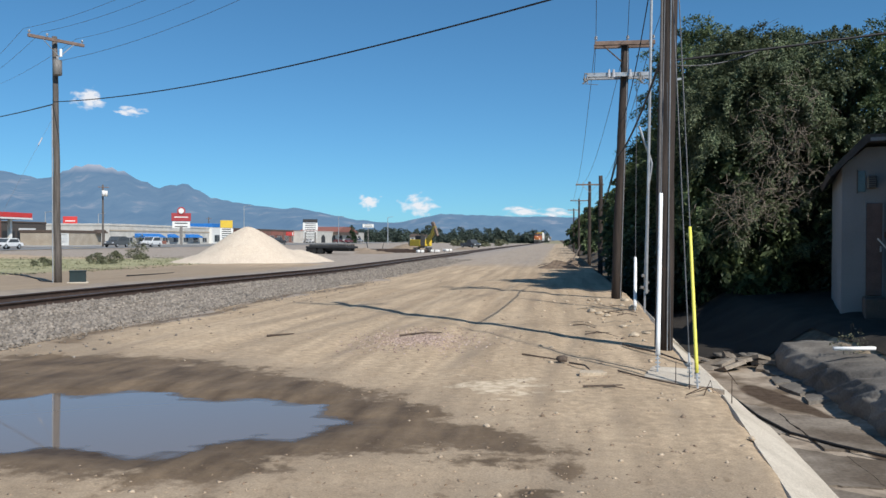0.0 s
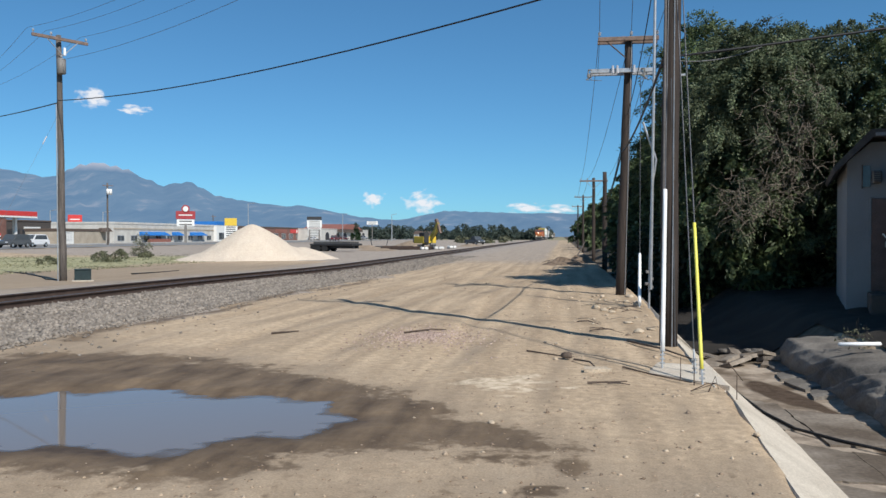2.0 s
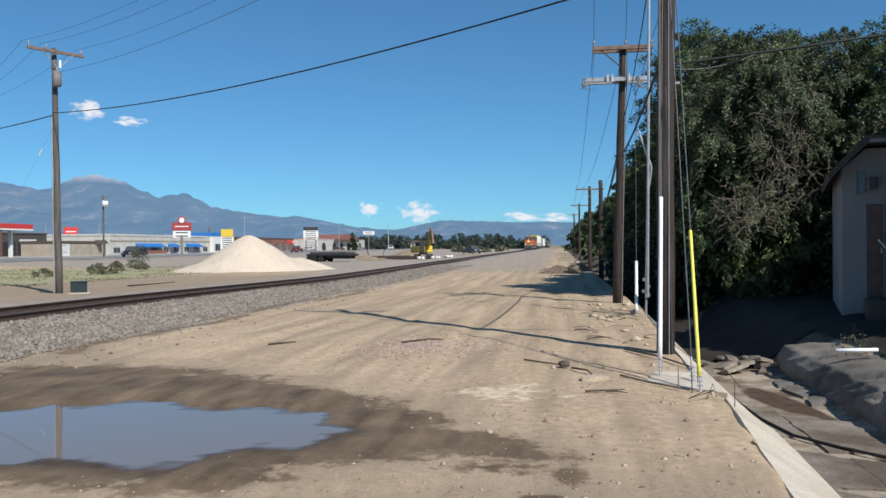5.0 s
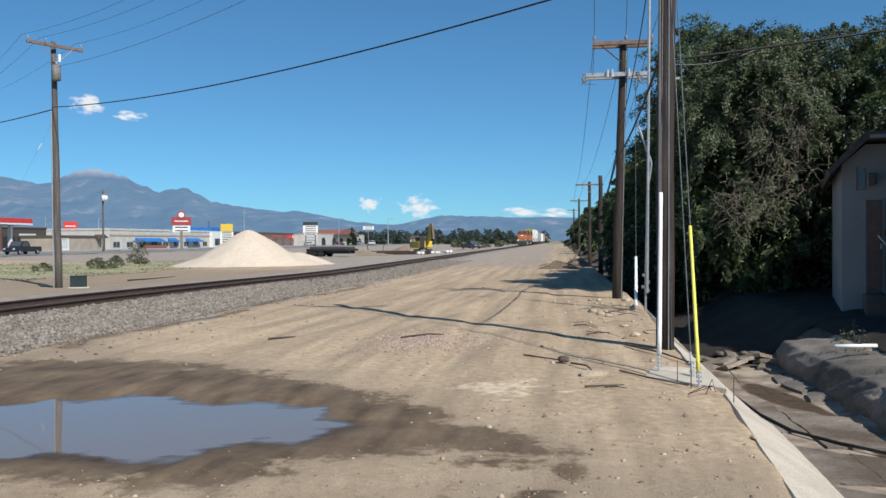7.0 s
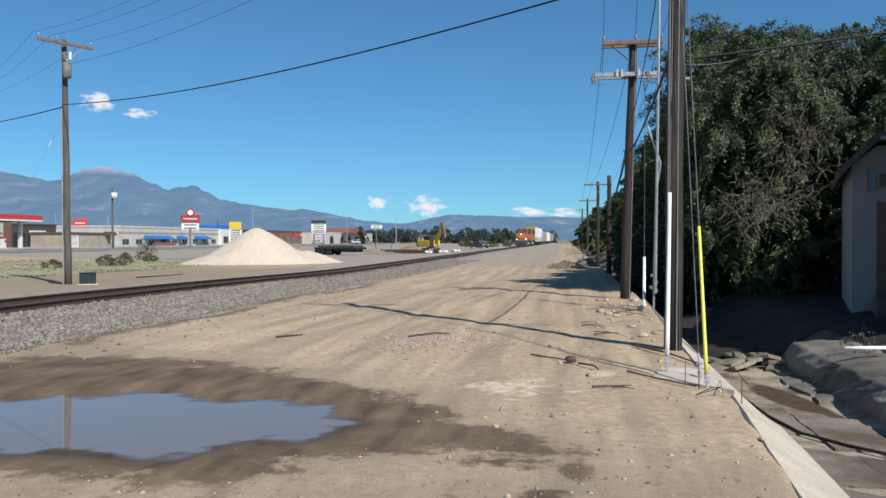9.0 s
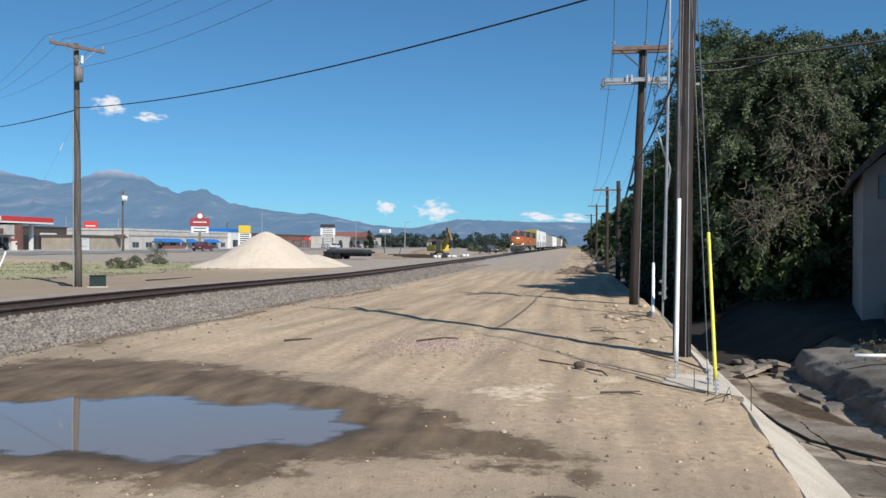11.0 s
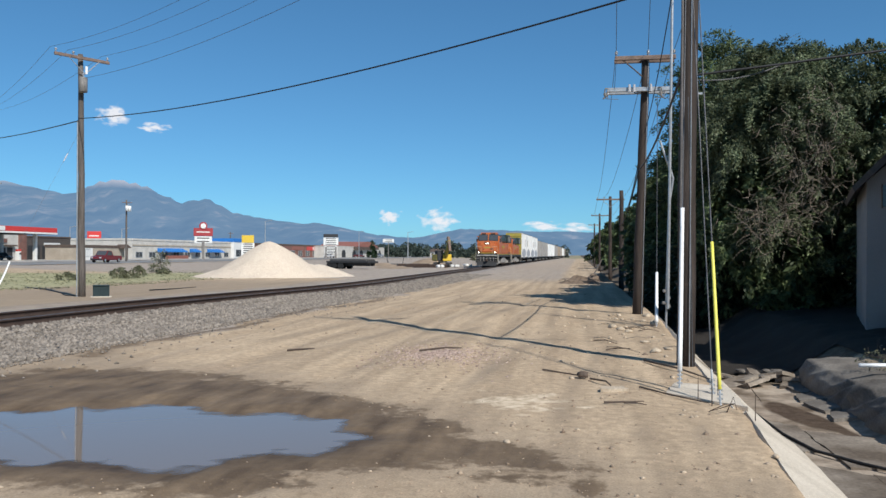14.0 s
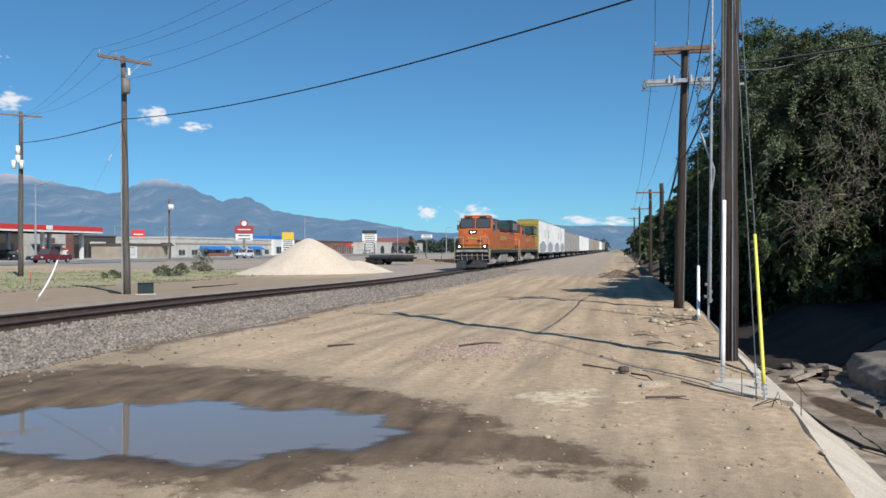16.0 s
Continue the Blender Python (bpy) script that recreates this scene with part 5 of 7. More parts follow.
def boxcar(label, paint, end, mural, length=17.6, h=5.3):
    t = thing("boxcar", label, "freight car", group="freight cars")
    L = length
    bm = boxm(-1.5, 1.5, 0.5, L - 0.5, 1.15, h - 0.12, 0.02)
    part("body", bm, paint, t)
    part("roof", prismm([(-1.53, h - 0.12), (-1.53, h - 0.05), (0, h + 0.08), (1.53, h - 0.05), (1.53, h - 0.12)], "y", 0.45, L - 0.45), GREY_CAR, t, "ribbed grey metal roof")
    bm = bmesh.new()
    for k in range(8):
        box(bm, -1.45, 1.45, 0.40, 0.5, 1.35 + (h - 1.6) / 8 * k, 1.6 + (h - 1.6) / 8 * k, 0.02)
    box(bm, -1.49, 1.49, 0.46, 0.5, 1.2, h - 0.15)
    part("end_wall", bm, end, t, "corrugated car end")
    part("sill", boxm(-1.52, 1.52, 0.3, L - 0.3, 0.95, 1.15), BLACK, t)
    for s in (-1, 1):
        part("door", boxm(min(s * 1.5, s * 1.56), max(s * 1.5, s * 1.56), L / 2 - 1.7, L / 2 + 1.7, 1.2, h - 0.25, 0.01), paint, t)
        for k in range(13):
            y = 1.2 + k * (L - 2.4) / 12
            if abs(y - L / 2) > 1.9:
                part("rib", boxm(min(s * 1.5, s * 1.55), max(s * 1.5, s * 1.55), y - 0.05, y + 0.05, 1.2, h - 0.15), paint, t)
        bm = bmesh.new()
        for k in range(9):
            box(bm, min(s * 1.52, s * 1.6), max(s * 1.52, s * 1.6), 0.55, 0.95, 1.2 + 0.4 * k, 1.23 + 0.4 * k)
        part("ladder", bm, GALV, t)
    if mural:
        for y in (L * 0.25, L * 0.74):
            bm = bmesh.new()
            bm.faces.new([bm.verts.new((1.562, y + 5.2 * math.cos(a), 1.92 + 0.74 * math.sin(a) * (1 + 0.25 * abs(math.cos(2 * a))))) for a in np.linspace(0, 2 * math.pi, 28, endpoint=False)])
            part("spray_patch", bm, MURAL, t, "rounded grey spray-painted patch")
        for y in (L * 0.38, L * 0.62):
            part("side_post", boxm(1.5, 1.57, y, y + 0.22, 3.3, 4.6), GREY_STEEL, t)
    for y in (2.4, L - 2.4):
        bogie(t, y, (-0.9, 0.9), 0.46)
    for y in (0.0, L - 0.5):
        part("coupler", boxm(-0.13, 0.13, y - 0.1, y + 0.6, 0.72, 0.98, 0.03), STEEL_RUST, t)
    return t


TRAIN = []  # thing, distance of its front behind the leader's nose
TRAIN.append((locomotive("orange and dark green diesel locomotive with burning headlights", True), 0.0))
TRAIN.append((locomotive("second orange and dark green diesel locomotive", False), 22.6))
kinds = {"w": boxcar("tall white boxcar with grey spray paint", WHITE_CAR, OLIVE, True, length=26.8, h=5.85), "v": boxcar("tall white boxcar with a white end and grey spray paint", WHITE_CAR, WHITE_CAR, True, length=26.8, h=5.85), "g": boxcar("weathered grey freight boxcar with ribs", GREY_CAR, GREY_CAR, False),
         "t": boxcar("dusty tan freight boxcar with ribs", TAN_CAR, TAN_CAR, False), "p": boxcar("long plain white boxcar with grey roof", WHITE_CAR, WHITE_CAR, False, length=26.8)}
used = set()
back = 45.4
for c in "wvgggppggttgtppggtgggtggttgg":
    ob = kinds[c] if c not in used else copy_thing(kinds[c], Matrix())
    used.add(c)
    TRAIN.append((ob, back))
    back += 27.4 if c in "wvp" else 18.2
SPIN_BODIES = {t.name for t, d in TRAIN[:4]}

# ---- road and town across the railway ----
ASPHALT = surf("worn grey asphalt", (0.27, 0.265, 0.255), (0.19, 0.186, 0.18), rough=0.9, scale=0.4, fine=8, bump=0.2)
APRON = surf("pale concrete apron", (0.44, 0.42, 0.385), (0.32, 0.30, 0.275), rough=0.9, scale=0.3, fine=6, bump=0.2)
STUCCO = surf("off-white stucco", (0.58, 0.555, 0.51), (0.45, 0.425, 0.385), rough=0.9, scale=0.6, fine=8, bump=0.1)
TANWALL = surf("tan block wall", (0.42, 0.36, 0.29), (0.33, 0.28, 0.22), rough=0.9, scale=0.6, fine=8, bump=0.1)
BRICK = surf("dark red brickwork", (0.23, 0.115, 0.09), (0.16, 0.08, 0.065), rough=0.9, scale=1, fine=12, bump=0.2)
BLUE = surf("blue awning canvas", (0.02, 0.19, 0.55), (0.02, 0.14, 0.42), rough=0.7)
ROOFRED = surf("red clay roof", (0.30, 0.12, 0.09), (0.22, 0.09, 0.07), rough=0.8, fine=12)
SIGNWHITE = surf("white sign face", (0.78, 0.77, 0.74), (0.66, 0.65, 0.62), rough=0.5)
DARK = surf("dark recess", (0.04, 0.04, 0.042), (0.025, 0.025, 0.027), rough=0.7)


def strip(name, x0, x1, y0, y1, lift, material, label, cat):
    ys = np.concatenate([np.arange(y0, min(300, y1), 6.0), np.geomspace(max(300, y0 + 1), y1, 14) if y1 > 320 else [y1]])
    xs = np.linspace(x0, x1, 6)
    X, Y = np.meshgrid(xs, ys)
    Z = ground_z(X, Y) + lift
    i = np.arange(X.size).reshape(X.shape)
    q = np.stack([i[:-1, :-1], i[:-1, 1:], i[1:, 1:], i[1:, :-1]], -1).reshape(-1, 4)
    return tagged(arrays(name, np.stack([X, Y, Z], -1).reshape(-1, 3), q, material), label, cat, kind="structure")


strip("road", -86, -68, -100, 1600, 0.05, ASPHALT, "wide grey asphalt road beyond the railway", "road")
strip("pavement", -135, -86.1, 60, 620, 0.08, APRON, "pale concrete forecourts along the road", "pavement")
strip("road_line", -77.1, -76.8, -100, 800, 0.056, YELLOW, "faded yellow centre line", "road marking")
kerb = strip("kerb", -86.5, -86.1, 60, 620, 0.16, CONCRETE, "pale concrete kerb", "kerb")
ZT = 0.13  # level of the forecourts


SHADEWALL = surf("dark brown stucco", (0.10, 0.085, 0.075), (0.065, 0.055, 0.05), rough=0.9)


def building(name, label, x, y0, y1, depth, h, wall, trim=BROWN, cap=0.35, cat="building"):
    """A flat-roofed building whose front faces the road (+x)."""
    b = thing(name, label, cat, pose(x, 0, ZT))
    part("wall", boxm(-depth, 0, y0, y1, -0.3, h), wall, b)
    part("roof", boxm(-depth - 0.12, 0.12, y0 - 0.12, y1 + 0.12, h, h + cap, 0.03), trim, b, "flat roof with a raised edge")
    return b


def window(b, y0, y1, z0, z1, x=0.0):
    w = part("window", boxm(x - 0.05, x + 0.02, y0, y1, z0, z1), GLASS, b)
    fr = bmesh.new()
    for a, c, d, e in ((y0 - 0.1, y0, z0 - 0.1, z1 + 0.1), (y1, y1 + 0.1, z0 - 0.1, z1 + 0.1), (y0, y1, z0 - 0.1, z0), (y0, y1, z1, z1 + 0.1), ((y0 + y1) / 2 - 0.04, (y0 + y1) / 2 + 0.04, z0, z1)):
        box(fr, x - 0.02, x + 0.06, a, c, d, e)
    part("frame", fr, GALV, w)
    return w


# petrol station
gas = thing("gas_station_canopy", "red and white petrol station canopy on white columns", "canopy", pose(-98, 0, ZT))
part("deck", boxm(-11, 0, 100, 144.4, 4.95, 5.25), STUCCO, gas, "white soffit deck")
part("fascia", boxm(-11.1, 0.15, 99.9, 144.5, 5.25, 6.15, 0.03), RED, gas, "red fascia band")
part("fascia_stripe", boxm(-11.1, 0.17, 99.9, 144.52, 4.95, 5.25), SIGNWHITE, gas, "pale stripe under the red band")
for y in (106, 118, 130, 141):
    for x in (-2.0, -9.0):
        part("column", boxm(x - 0.3, x + 0.3, y - 0.3, y + 0.3, -0.1, 4.95, 0.03), SIGNWHITE, gas)
part("badge", rodm((0.16, 115.6, 5.7), (0.24, 115.6, 5.7), 0.62, seg=20), SIGNWHITE, gas, "round white badge")
part("badge", boxm(0.16, 0.24, 128.2, 129.8, 5.35, 6.1), SIGNWHITE, gas, "small white badge")
for y in (106, 112, 118, 124, 130, 136):
    pump = thing("fuel_pump", "white and red fuel pump under the canopy", "fuel pump", pose(-99.8, y, ZT), "fuel pumps")
    part("cabinet", boxm(-0.4, 0.4, -0.3, 0.3, 0.0, 1.75, 0.04), SIGNWHITE, pump)
    part("screen", boxm(0.39, 0.42, -0.22, 0.22, 1.1, 1.5), DARK, pump)
    part("top_panel", boxm(-0.42, 0.42, -0.32, 0.32, 1.75, 2.1, 0.03), RED, pump)
    part("plinth", boxm(-0.6, 0.6, -0.8, 0.8, 0.0, 0.15), CONCRETE, pump)
shop = building("gas_station_shop", "white petrol station shop with a brick corner", -113, 142.4, 154.0, 10, 5.2, STUCCO, trim=BROWN)
for y0, y1 in ((144.6, 147.4), (147.8, 150.2)):
    window(shop, y0, y1, 0.6, 2.5)
part("door", boxm(-0.03, 0.05, 150.6, 152.2, 0.0, 2.5), DARK, shop)
part("brick_corner", boxm(-9.8, 0.3, 154.0, 156.2, -0.2, 5.2), BRICK, shop, "dark red brick pier")
part("shop_sign", boxm(0.0, 0.25, 147.6, 150.4, 3.5, 4.3), BRICK, shop, "dark sign panel over the door")
part("eave", boxm(0.0, 0.9, 143.6, 152.6, 2.75, 3.05), BROWN, shop, "brown band over the shop windows")
wing = building("service_wing", "dark brown service wing beside the petrol station shop", -113.5, 112, 141.8, 10, 5.0, SHADEWALL, trim=BROWN)
for k in range(4):
    part("bay", boxm(-0.3, 0.03, 114 + 6.8 * k, 119 + 6.8 * k, 0.0, 3.2), DARK, wing, "dark open bay")
annex = building("open_garage", "dark open service bays beside the shop", -113.2, 156.5, 172, 9, 4.7, SHADEWALL, trim=BROWN)
for y in (157.2, 162.0, 166.8):
    part("bay", boxm(-0.4, 0.03, y, y + 4.0, 0.0, 3.0), DARK, annex, "dark open bay")
part("banner", boxm(0.02, 0.2, 162.5, 168, 3.1, 3.6), SIGNWHITE, annex, "pale sign strip")
kiosk = building("low_block_building", "low tan block building with a brown roof", -100, 155.5, 172, 8, 2.6, TANWALL, trim=BROWN, cap=0.55)
window(kiosk, 157, 158.6, 0.8, 2.2)
part("white_panel", boxm(-0.01, 0.06, 155.6, 159.6, 0.0, 2.5), SIGNWHITE, kiosk, "white end panel")
part("porch_post", boxm(0.8, 1.0, 171.5, 171.7, 0, 2.6), BROWN, kiosk)
part("porch_roof", prismm([(169.4, 2.6), (172.6, 2.6), (171.0, 3.4)], "x", -1.0, 1.4), BROWN, kiosk)
# long white building with blue awnings
mall = building("shopping_block", "long off-white shop building with blue awnings", -105, 184, 243, 18, 4.5, STUCCO, trim=STUCCO, cap=0.5)
part("wall_band", boxm(0.0, 0.12, 184, 243, 3.2, 3.55), TANWALL, mall, "tan band below the parapet")
for y0, y1 in ((196, 209.5), (213.6, 218), (224.5, 233)):
    part("awning", prismm([(0.0, 2.75), (1.6, 1.95), (1.6, 1.75), (0.0, 1.75)], "y", y0, y1), BLUE, mall, "blue canvas awning")
for k in range(9):
    window(mall, 185.6 + k * 6.3, 188.6 + k * 6.3, 0.5, 1.7)
part("planter", boxm(0.6, 1.5, 199, 210, 0, 0.9), ROOFRED, mall, "red-brown planter wall")
tower = building("blue_shop", "blue and white shop front", -104, 241, 249, 10, 5.0, SIGNWHITE, trim=BLUE, cap=1.1)
window(tower, 242.5, 247.5, 0.6, 2.6)
rowb = building("red_brown_shops", "row of red-brown shop fronts", -105, 258, 330, 14, 4.4, BRICK, trim=BROWN, cap=0.6)
for k in range(8):
    window(rowb, 260 + 8.6 * k, 264.5 + 8.6 * k, 0.6, 2.6)
for y0, y1, m_ in ((296, 309, ROOFRED), (313, 326, RED)):
    part("shop_panel", boxm(0.0, 0.15, y0, y1, 2.8, 4.3), m_, rowb, "red sign panel")
part("sign_letter", boxm(0.16, 0.22, 320, 321, 3.0, 4.1), SIGNWHITE, rowb)
rest = building("arched_restaurant", "pale restaurant with arches and a red roof", -95, 322, 402, 22, 4.4, STUCCO, trim=STUCCO, cap=0.3)
part("hip_roof", prismm([(346, 4.6), (384, 4.6), (372, 6.9), (358, 6.9)], "x", -16, 1.5), ROOFRED, rest, "red tiled roof")
part("porch_band", boxm(0.0, 1.4, 345, 385, 3.4, 4.6), BROWN, rest, "dark band over the porch")
for y in (330, 346, 358, 370, 392):
    bm = prismm([(y - 2.8, 0), (y - 2.8, 2.0), (y - 1.8, 2.9), (y, 3.25), (y + 1.8, 2.9), (y + 2.8, 2.0), (y + 2.8, 0)], "x", -0.3, 0.05)
    part("arch", bm, DARK, rest, "dark arched opening")


MARQUEE = surf("dull red sign face", (0.40, 0.05, 0.055), (0.30, 0.04, 0.045), rough=0.5)


def sign(label, x, y, poles, panels, group="roadside signs"):
    """A pylon sign: posts (y, z1, r) and panels (y0, y1, z0, z1, material, label)."""
    s = thing("pylon_sign", label, "sign", pose(x, y, ZT, 0, 0, -62), group)
    for py_, z1, r in poles:
        part("post", boxm(-r, r, py_ - r, py_ + r, -0.2, z1), GREY_STEEL, s)
    for a, b, c, d, m_, l in panels:
        part("panel", boxm(-0.25, 0.25, a, b, c, d, 0.04), m_, s, l)
        if m_ in (SIGNWHITE, RED, MARQUEE):
            for k in range(max(1, int((d - c) / 0.55)) if m_ is SIGNWHITE else 1):
                z = c + (k + 0.5) * (d - c) / max(1, int((d - c) / 0.55)) if m_ is SIGNWHITE else (c + d) / 2
                part("text_bar", boxm(0.26, 0.28, a + 0.15 * (b - a), b - 0.15 * (b - a), z - 0.12, z + 0.12), DARK if m_ is SIGNWHITE else SIGNWHITE, s)
    return s


big = sign("tall red and white restaurant pylon sign", -88, 186, [(0, 4.5, 0.3)], [(-2.2, 2.2, 5.6, 7.5, MARQUEE, "dull red sign panel"), (-2.0, 2.0, 3.9, 5.5, SIGNWHITE, "white lower panel")])
part("round_top", rodm((-0.25, 0, 8.0), (0.25, 0, 8.0), 0.95, seg=20), MARQUEE, big, "round dull red top")
part("round_badge", rodm((0.25, 0, 8.0), (0.29, 0, 8.0), 0.62, seg=20), SIGNWHITE, big)
sign("white and yellow fuel price pylon sign", -88, 213, [(-1.2, 3.0, 0.2), (1.2, 3.0, 0.2)], [(-1.6, 1.6, 4.4, 6.4, YELLOW, "yellow sign panel"), (-1.75, 1.75, 0.9, 4.3, SIGNWHITE, "white price panel")])
sign("tall white tenant pylon sign with a black cap", -88, 289, [(-1.8, 4.0, 0.3), (1.8, 4.0, 0.3)], [(-2.6, 2.6, 7.4, 8.6, DARK, "black cap panel"), (-2.7, 2.7, 4.6, 7.3, SIGNWHITE, "white tenant panel"), (-2.3, 2.3, 1.6, 4.4, SIGNWHITE, "white tenant panel")])
sign("red box sign behind the block building", -118, 189, [(0, 5.0, 0.2)], [(-1.6, 1.6, 4.6, 6.8, RED, "red sign panel")])
sign("small blue-white roadside sign", -86, 372, [(0, 6.8, 0.15)], [(-2.6, 2.6, 6.8, 8.4, SIGNWHITE, "pale panel")])


def lamp_post(x, y, h):
    s = thing("street_lamp", "slim grey steel street lamp post", "street lamp", pose(x, y, ZT), "street lamps")
    part("post", rodm((0, 0, -0.3), (0, 0, h), 0.16, 0.09, seg=8), GALV, s)
    part("arm", rodm((0, 0, h - 0.15), (1.4, 0, h + 0.1), 0.06, seg=6), GALV, s)
    part("head", boxm(1.2, 2.0, -0.16, 0.16, h + 0.03, h + 0.18, 0.03), GALV, s)


for x, y, h in ((-77.6, 99.5, 10.6), (-86.4, 221.5, 10.6), (-86.4, 322, 10.4), (-86.4, 419, 9.8), (-62, 300, 9.6), (-120, 205, 8.0), (-116, 176, 7.5)):
    lamp_post(x, y, h)
for k, (x, y, h) in enumerate(((-80.5, 139.0, 11.2), (-110, 252, 8.5))):
    dp = pole("roadside wooden pole with pale transformers" if k == 0 else "distant wooden utility pole", (x, y, ZT - 0.3), (x, y, h), 0.19, 0.14, WOOD_GREY)
    if k == 0:
        for dx, dy in ((0.35, -0.4), (0.35, 0.4)):
            part("transformer", rodm((dx, dy, h - 1.9), (dx, dy, h - 0.9), 0.3, seg=12), SIGNWHITE, dp, "pale can transformer", True)
    crossarm(dp, h - 0.3, -1.0, 1.0, tilt=radians(60), pins=(-0.9, 0.9))


# ---- cars ----
def car(label, paint, kind="sedan"):
    """A car that drives towards -y; its origin lies on the road under its middle."""
    L, W, H = {"sedan": (4.6, 1.8, 1.45), "suv": (4.9, 1.95, 1.8), "pickup": (5.7, 2.0, 1.85)}[kind]
    c = thing("car", label, "car", group="cars on the road")
    a = -L / 2
    belt = H * 0.58
    low = [(a, 0.35), (a + 0.05, belt * 0.85), (a + 0.9, belt * 0.98), (a + 1.15, belt), (-a - 0.25, belt), (-a, belt * 0.9), (-a, 0.35)]
    bm = prismm(low, "x", -W / 2, W / 2)
    bmesh.ops.bevel(bm, geom=[e for e in bm.edges if abs(e.verts[0].co.x - e.verts[1].co.x) < 0.01], offset=0.07, segments=2, affect="EDGES")
    part("body", bm, paint, c)
    back = {"sedan": 0.55, "suv": 0.15, "pickup": 2.35}[kind]
    cab = [(a + 1.15, belt), (a + 1.85, H), (-a - back - 0.45, H), (-a - back, belt)]
    bm = prismm(cab, "x", -W / 2 + 0.12, W / 2 - 0.12)
    bmesh.ops.bevel(bm, geom=[e for e in bm.edges if min(e.verts[0].co.z, e.verts[1].co.z) > H - 0.05], offset=0.1, segments=2, affect="EDGES")
    part("cabin", bm, paint, c)
    for s in (-1, 1):
        x0, x1 = sorted((s * (W / 2 - 0.13), s * (W / 2 - 0.105)))
        part("side_glass", prismm([(a + 1.5, belt + 0.05), (a + 1.95, H - 0.12), (-a - back - 0.55, H - 0.12), (-a - back - 0.3, belt + 0.05)], "x", x0, x1), GLASS, c)
        part("headlight", boxm(s * (W / 2 - 0.3) - 0.16, s * (W / 2 - 0.3) + 0.16, a - 0.01, a + 0.1, belt * 0.62, belt * 0.8), PORCELAIN, c)
        part("tail_light", boxm(s * (W / 2 - 0.15) - 0.1, s * (W / 2 - 0.15) + 0.1, -a - 0.06, -a + 0.01, belt * 0.65, belt * 0.9), RED, c)
    part("windscreen", prismm([(a + 1.2, belt + 0.05), (a + 1.18, belt + 0.08), (a + 1.78, H - 0.05), (a + 1.82, H - 0.08)], "x", -W / 2 + 0.2, W / 2 - 0.2), GLASS, c)
    part("bumper", boxm(-W / 2 + 0.05, W / 2 - 0.05, a - 0.06, a + 0.1, 0.38, 0.58, 0.03), BLACK, c)
    for y in (a + 0.9, -a - 0.95):
        for s in (-1, 1):
            w = part("wheel", rodm((s * (W / 2 - 0.2), y, 0.34), (s * (W / 2 + 0.01), y, 0.34), 0.34, seg=18), RUBBER, c)
            part("rim", rodm((s * (W / 2 - 0.05), y, 0.34), (s * (W / 2 + 0.02), y, 0.34), 0.2, seg=12), GALV, w)
    return c


SILVERPAINT, BLACKPAINT = shiny("charcoal car paint", (0.09, 0.095, 0.10), 0.25), shiny("black car paint", (0.02, 0.022, 0.025), 0.2)
WHITEPAINT, MAROON = shiny("white car paint", (0.78, 0.78, 0.78), 0.25), shiny("maroon car paint", (0.16, 0.02, 0.025), 0.25)


def cruise(t0, y0, v):
    """Rows for a car at y0 at t0 that drives at v metres a second towards -y all the while."""
    return [(s, y0 - v * (s - t0)) for s in range(0, 17, 2)]


DRIVING = [
    (car("white sedan driving along the road", WHITEPAINT), -73.0, cruise(0, 102.3, 14)),
    (car("charcoal sport utility car driving along the road", SILVERPAINT, "suv"), -73.0, cruise(0, 130.3, 13.8)),
    (car("white sport utility car driving along the road", WHITEPAINT, "suv"), -73.6, cruise(0, 143.3, 17.8)),
    (car("black pickup driving along the road", BLACKPAINT, "pickup"), -73.0, cruise(4, 151.1, 15.2)),
    (car("maroon pickup driving along the road", MAROON, "pickup"), -73.0, cruise(13.5, 126.2, 11.8)),
    (car("white sport utility car driving along the road", WHITEPAINT, "suv"), -73.0, cruise(15.5, 163.8, 18.6)),
]
for x, y, m_, kd, lab in ((-101, 123, BLACKPAINT, "suv", "black car parked at the pumps"), (-104, 137, SILVERPAINT, "sedan", "charcoal car parked at the pumps"), (-97, 246, WHITEPAINT, "suv", "white car parked by the shops"),
                          (-92, 300, WHITEPAINT, "sedan", "white car parked by the shops"), (-91, 340, MAROON, "sedan", "dark red car parked at the restaurant"), (-92, 378, WHITEPAINT, "suv", "white car parked at the restaurant"), (-103, 262, SILVERPAINT, "sedan", "charcoal car parked by the shops")):
    pc = car(lab, m_, kd)
    pc.matrix_basis = pose(x, y, float(ground_z(x, y)) + 0.085, 0, 0, 70)
    pc["group"] = "parked cars"

for x, y, m_, kd, lab, rz in ((-19.9, 190, SILVERPAINT, "pickup", "charcoal work pickup parked on the building site", 40),):
    pc = car(lab, m_, kd)
    pc.matrix_basis = pose(x, y, float(ground_z(x, y)) + 0.01, 0, 0, rz)
    pc["group"] = "parked cars"

# ---- building site by the railway ----
ROOTDIRT = surf("dark rooty dirt", (0.27, 0.195, 0.135), (0.14, 0.10, 0.07), rough=0.95, scale=1.6, fine=14, bump=0.8, dist=0.08)
DIRT = surf("heaped brown dirt", (0.36, 0.27, 0.19), (0.24, 0.18, 0.125), rough=0.95, scale=0.8, fine=8, bump=0.6, dist=0.08)
rs = np.random.RandomState(77)


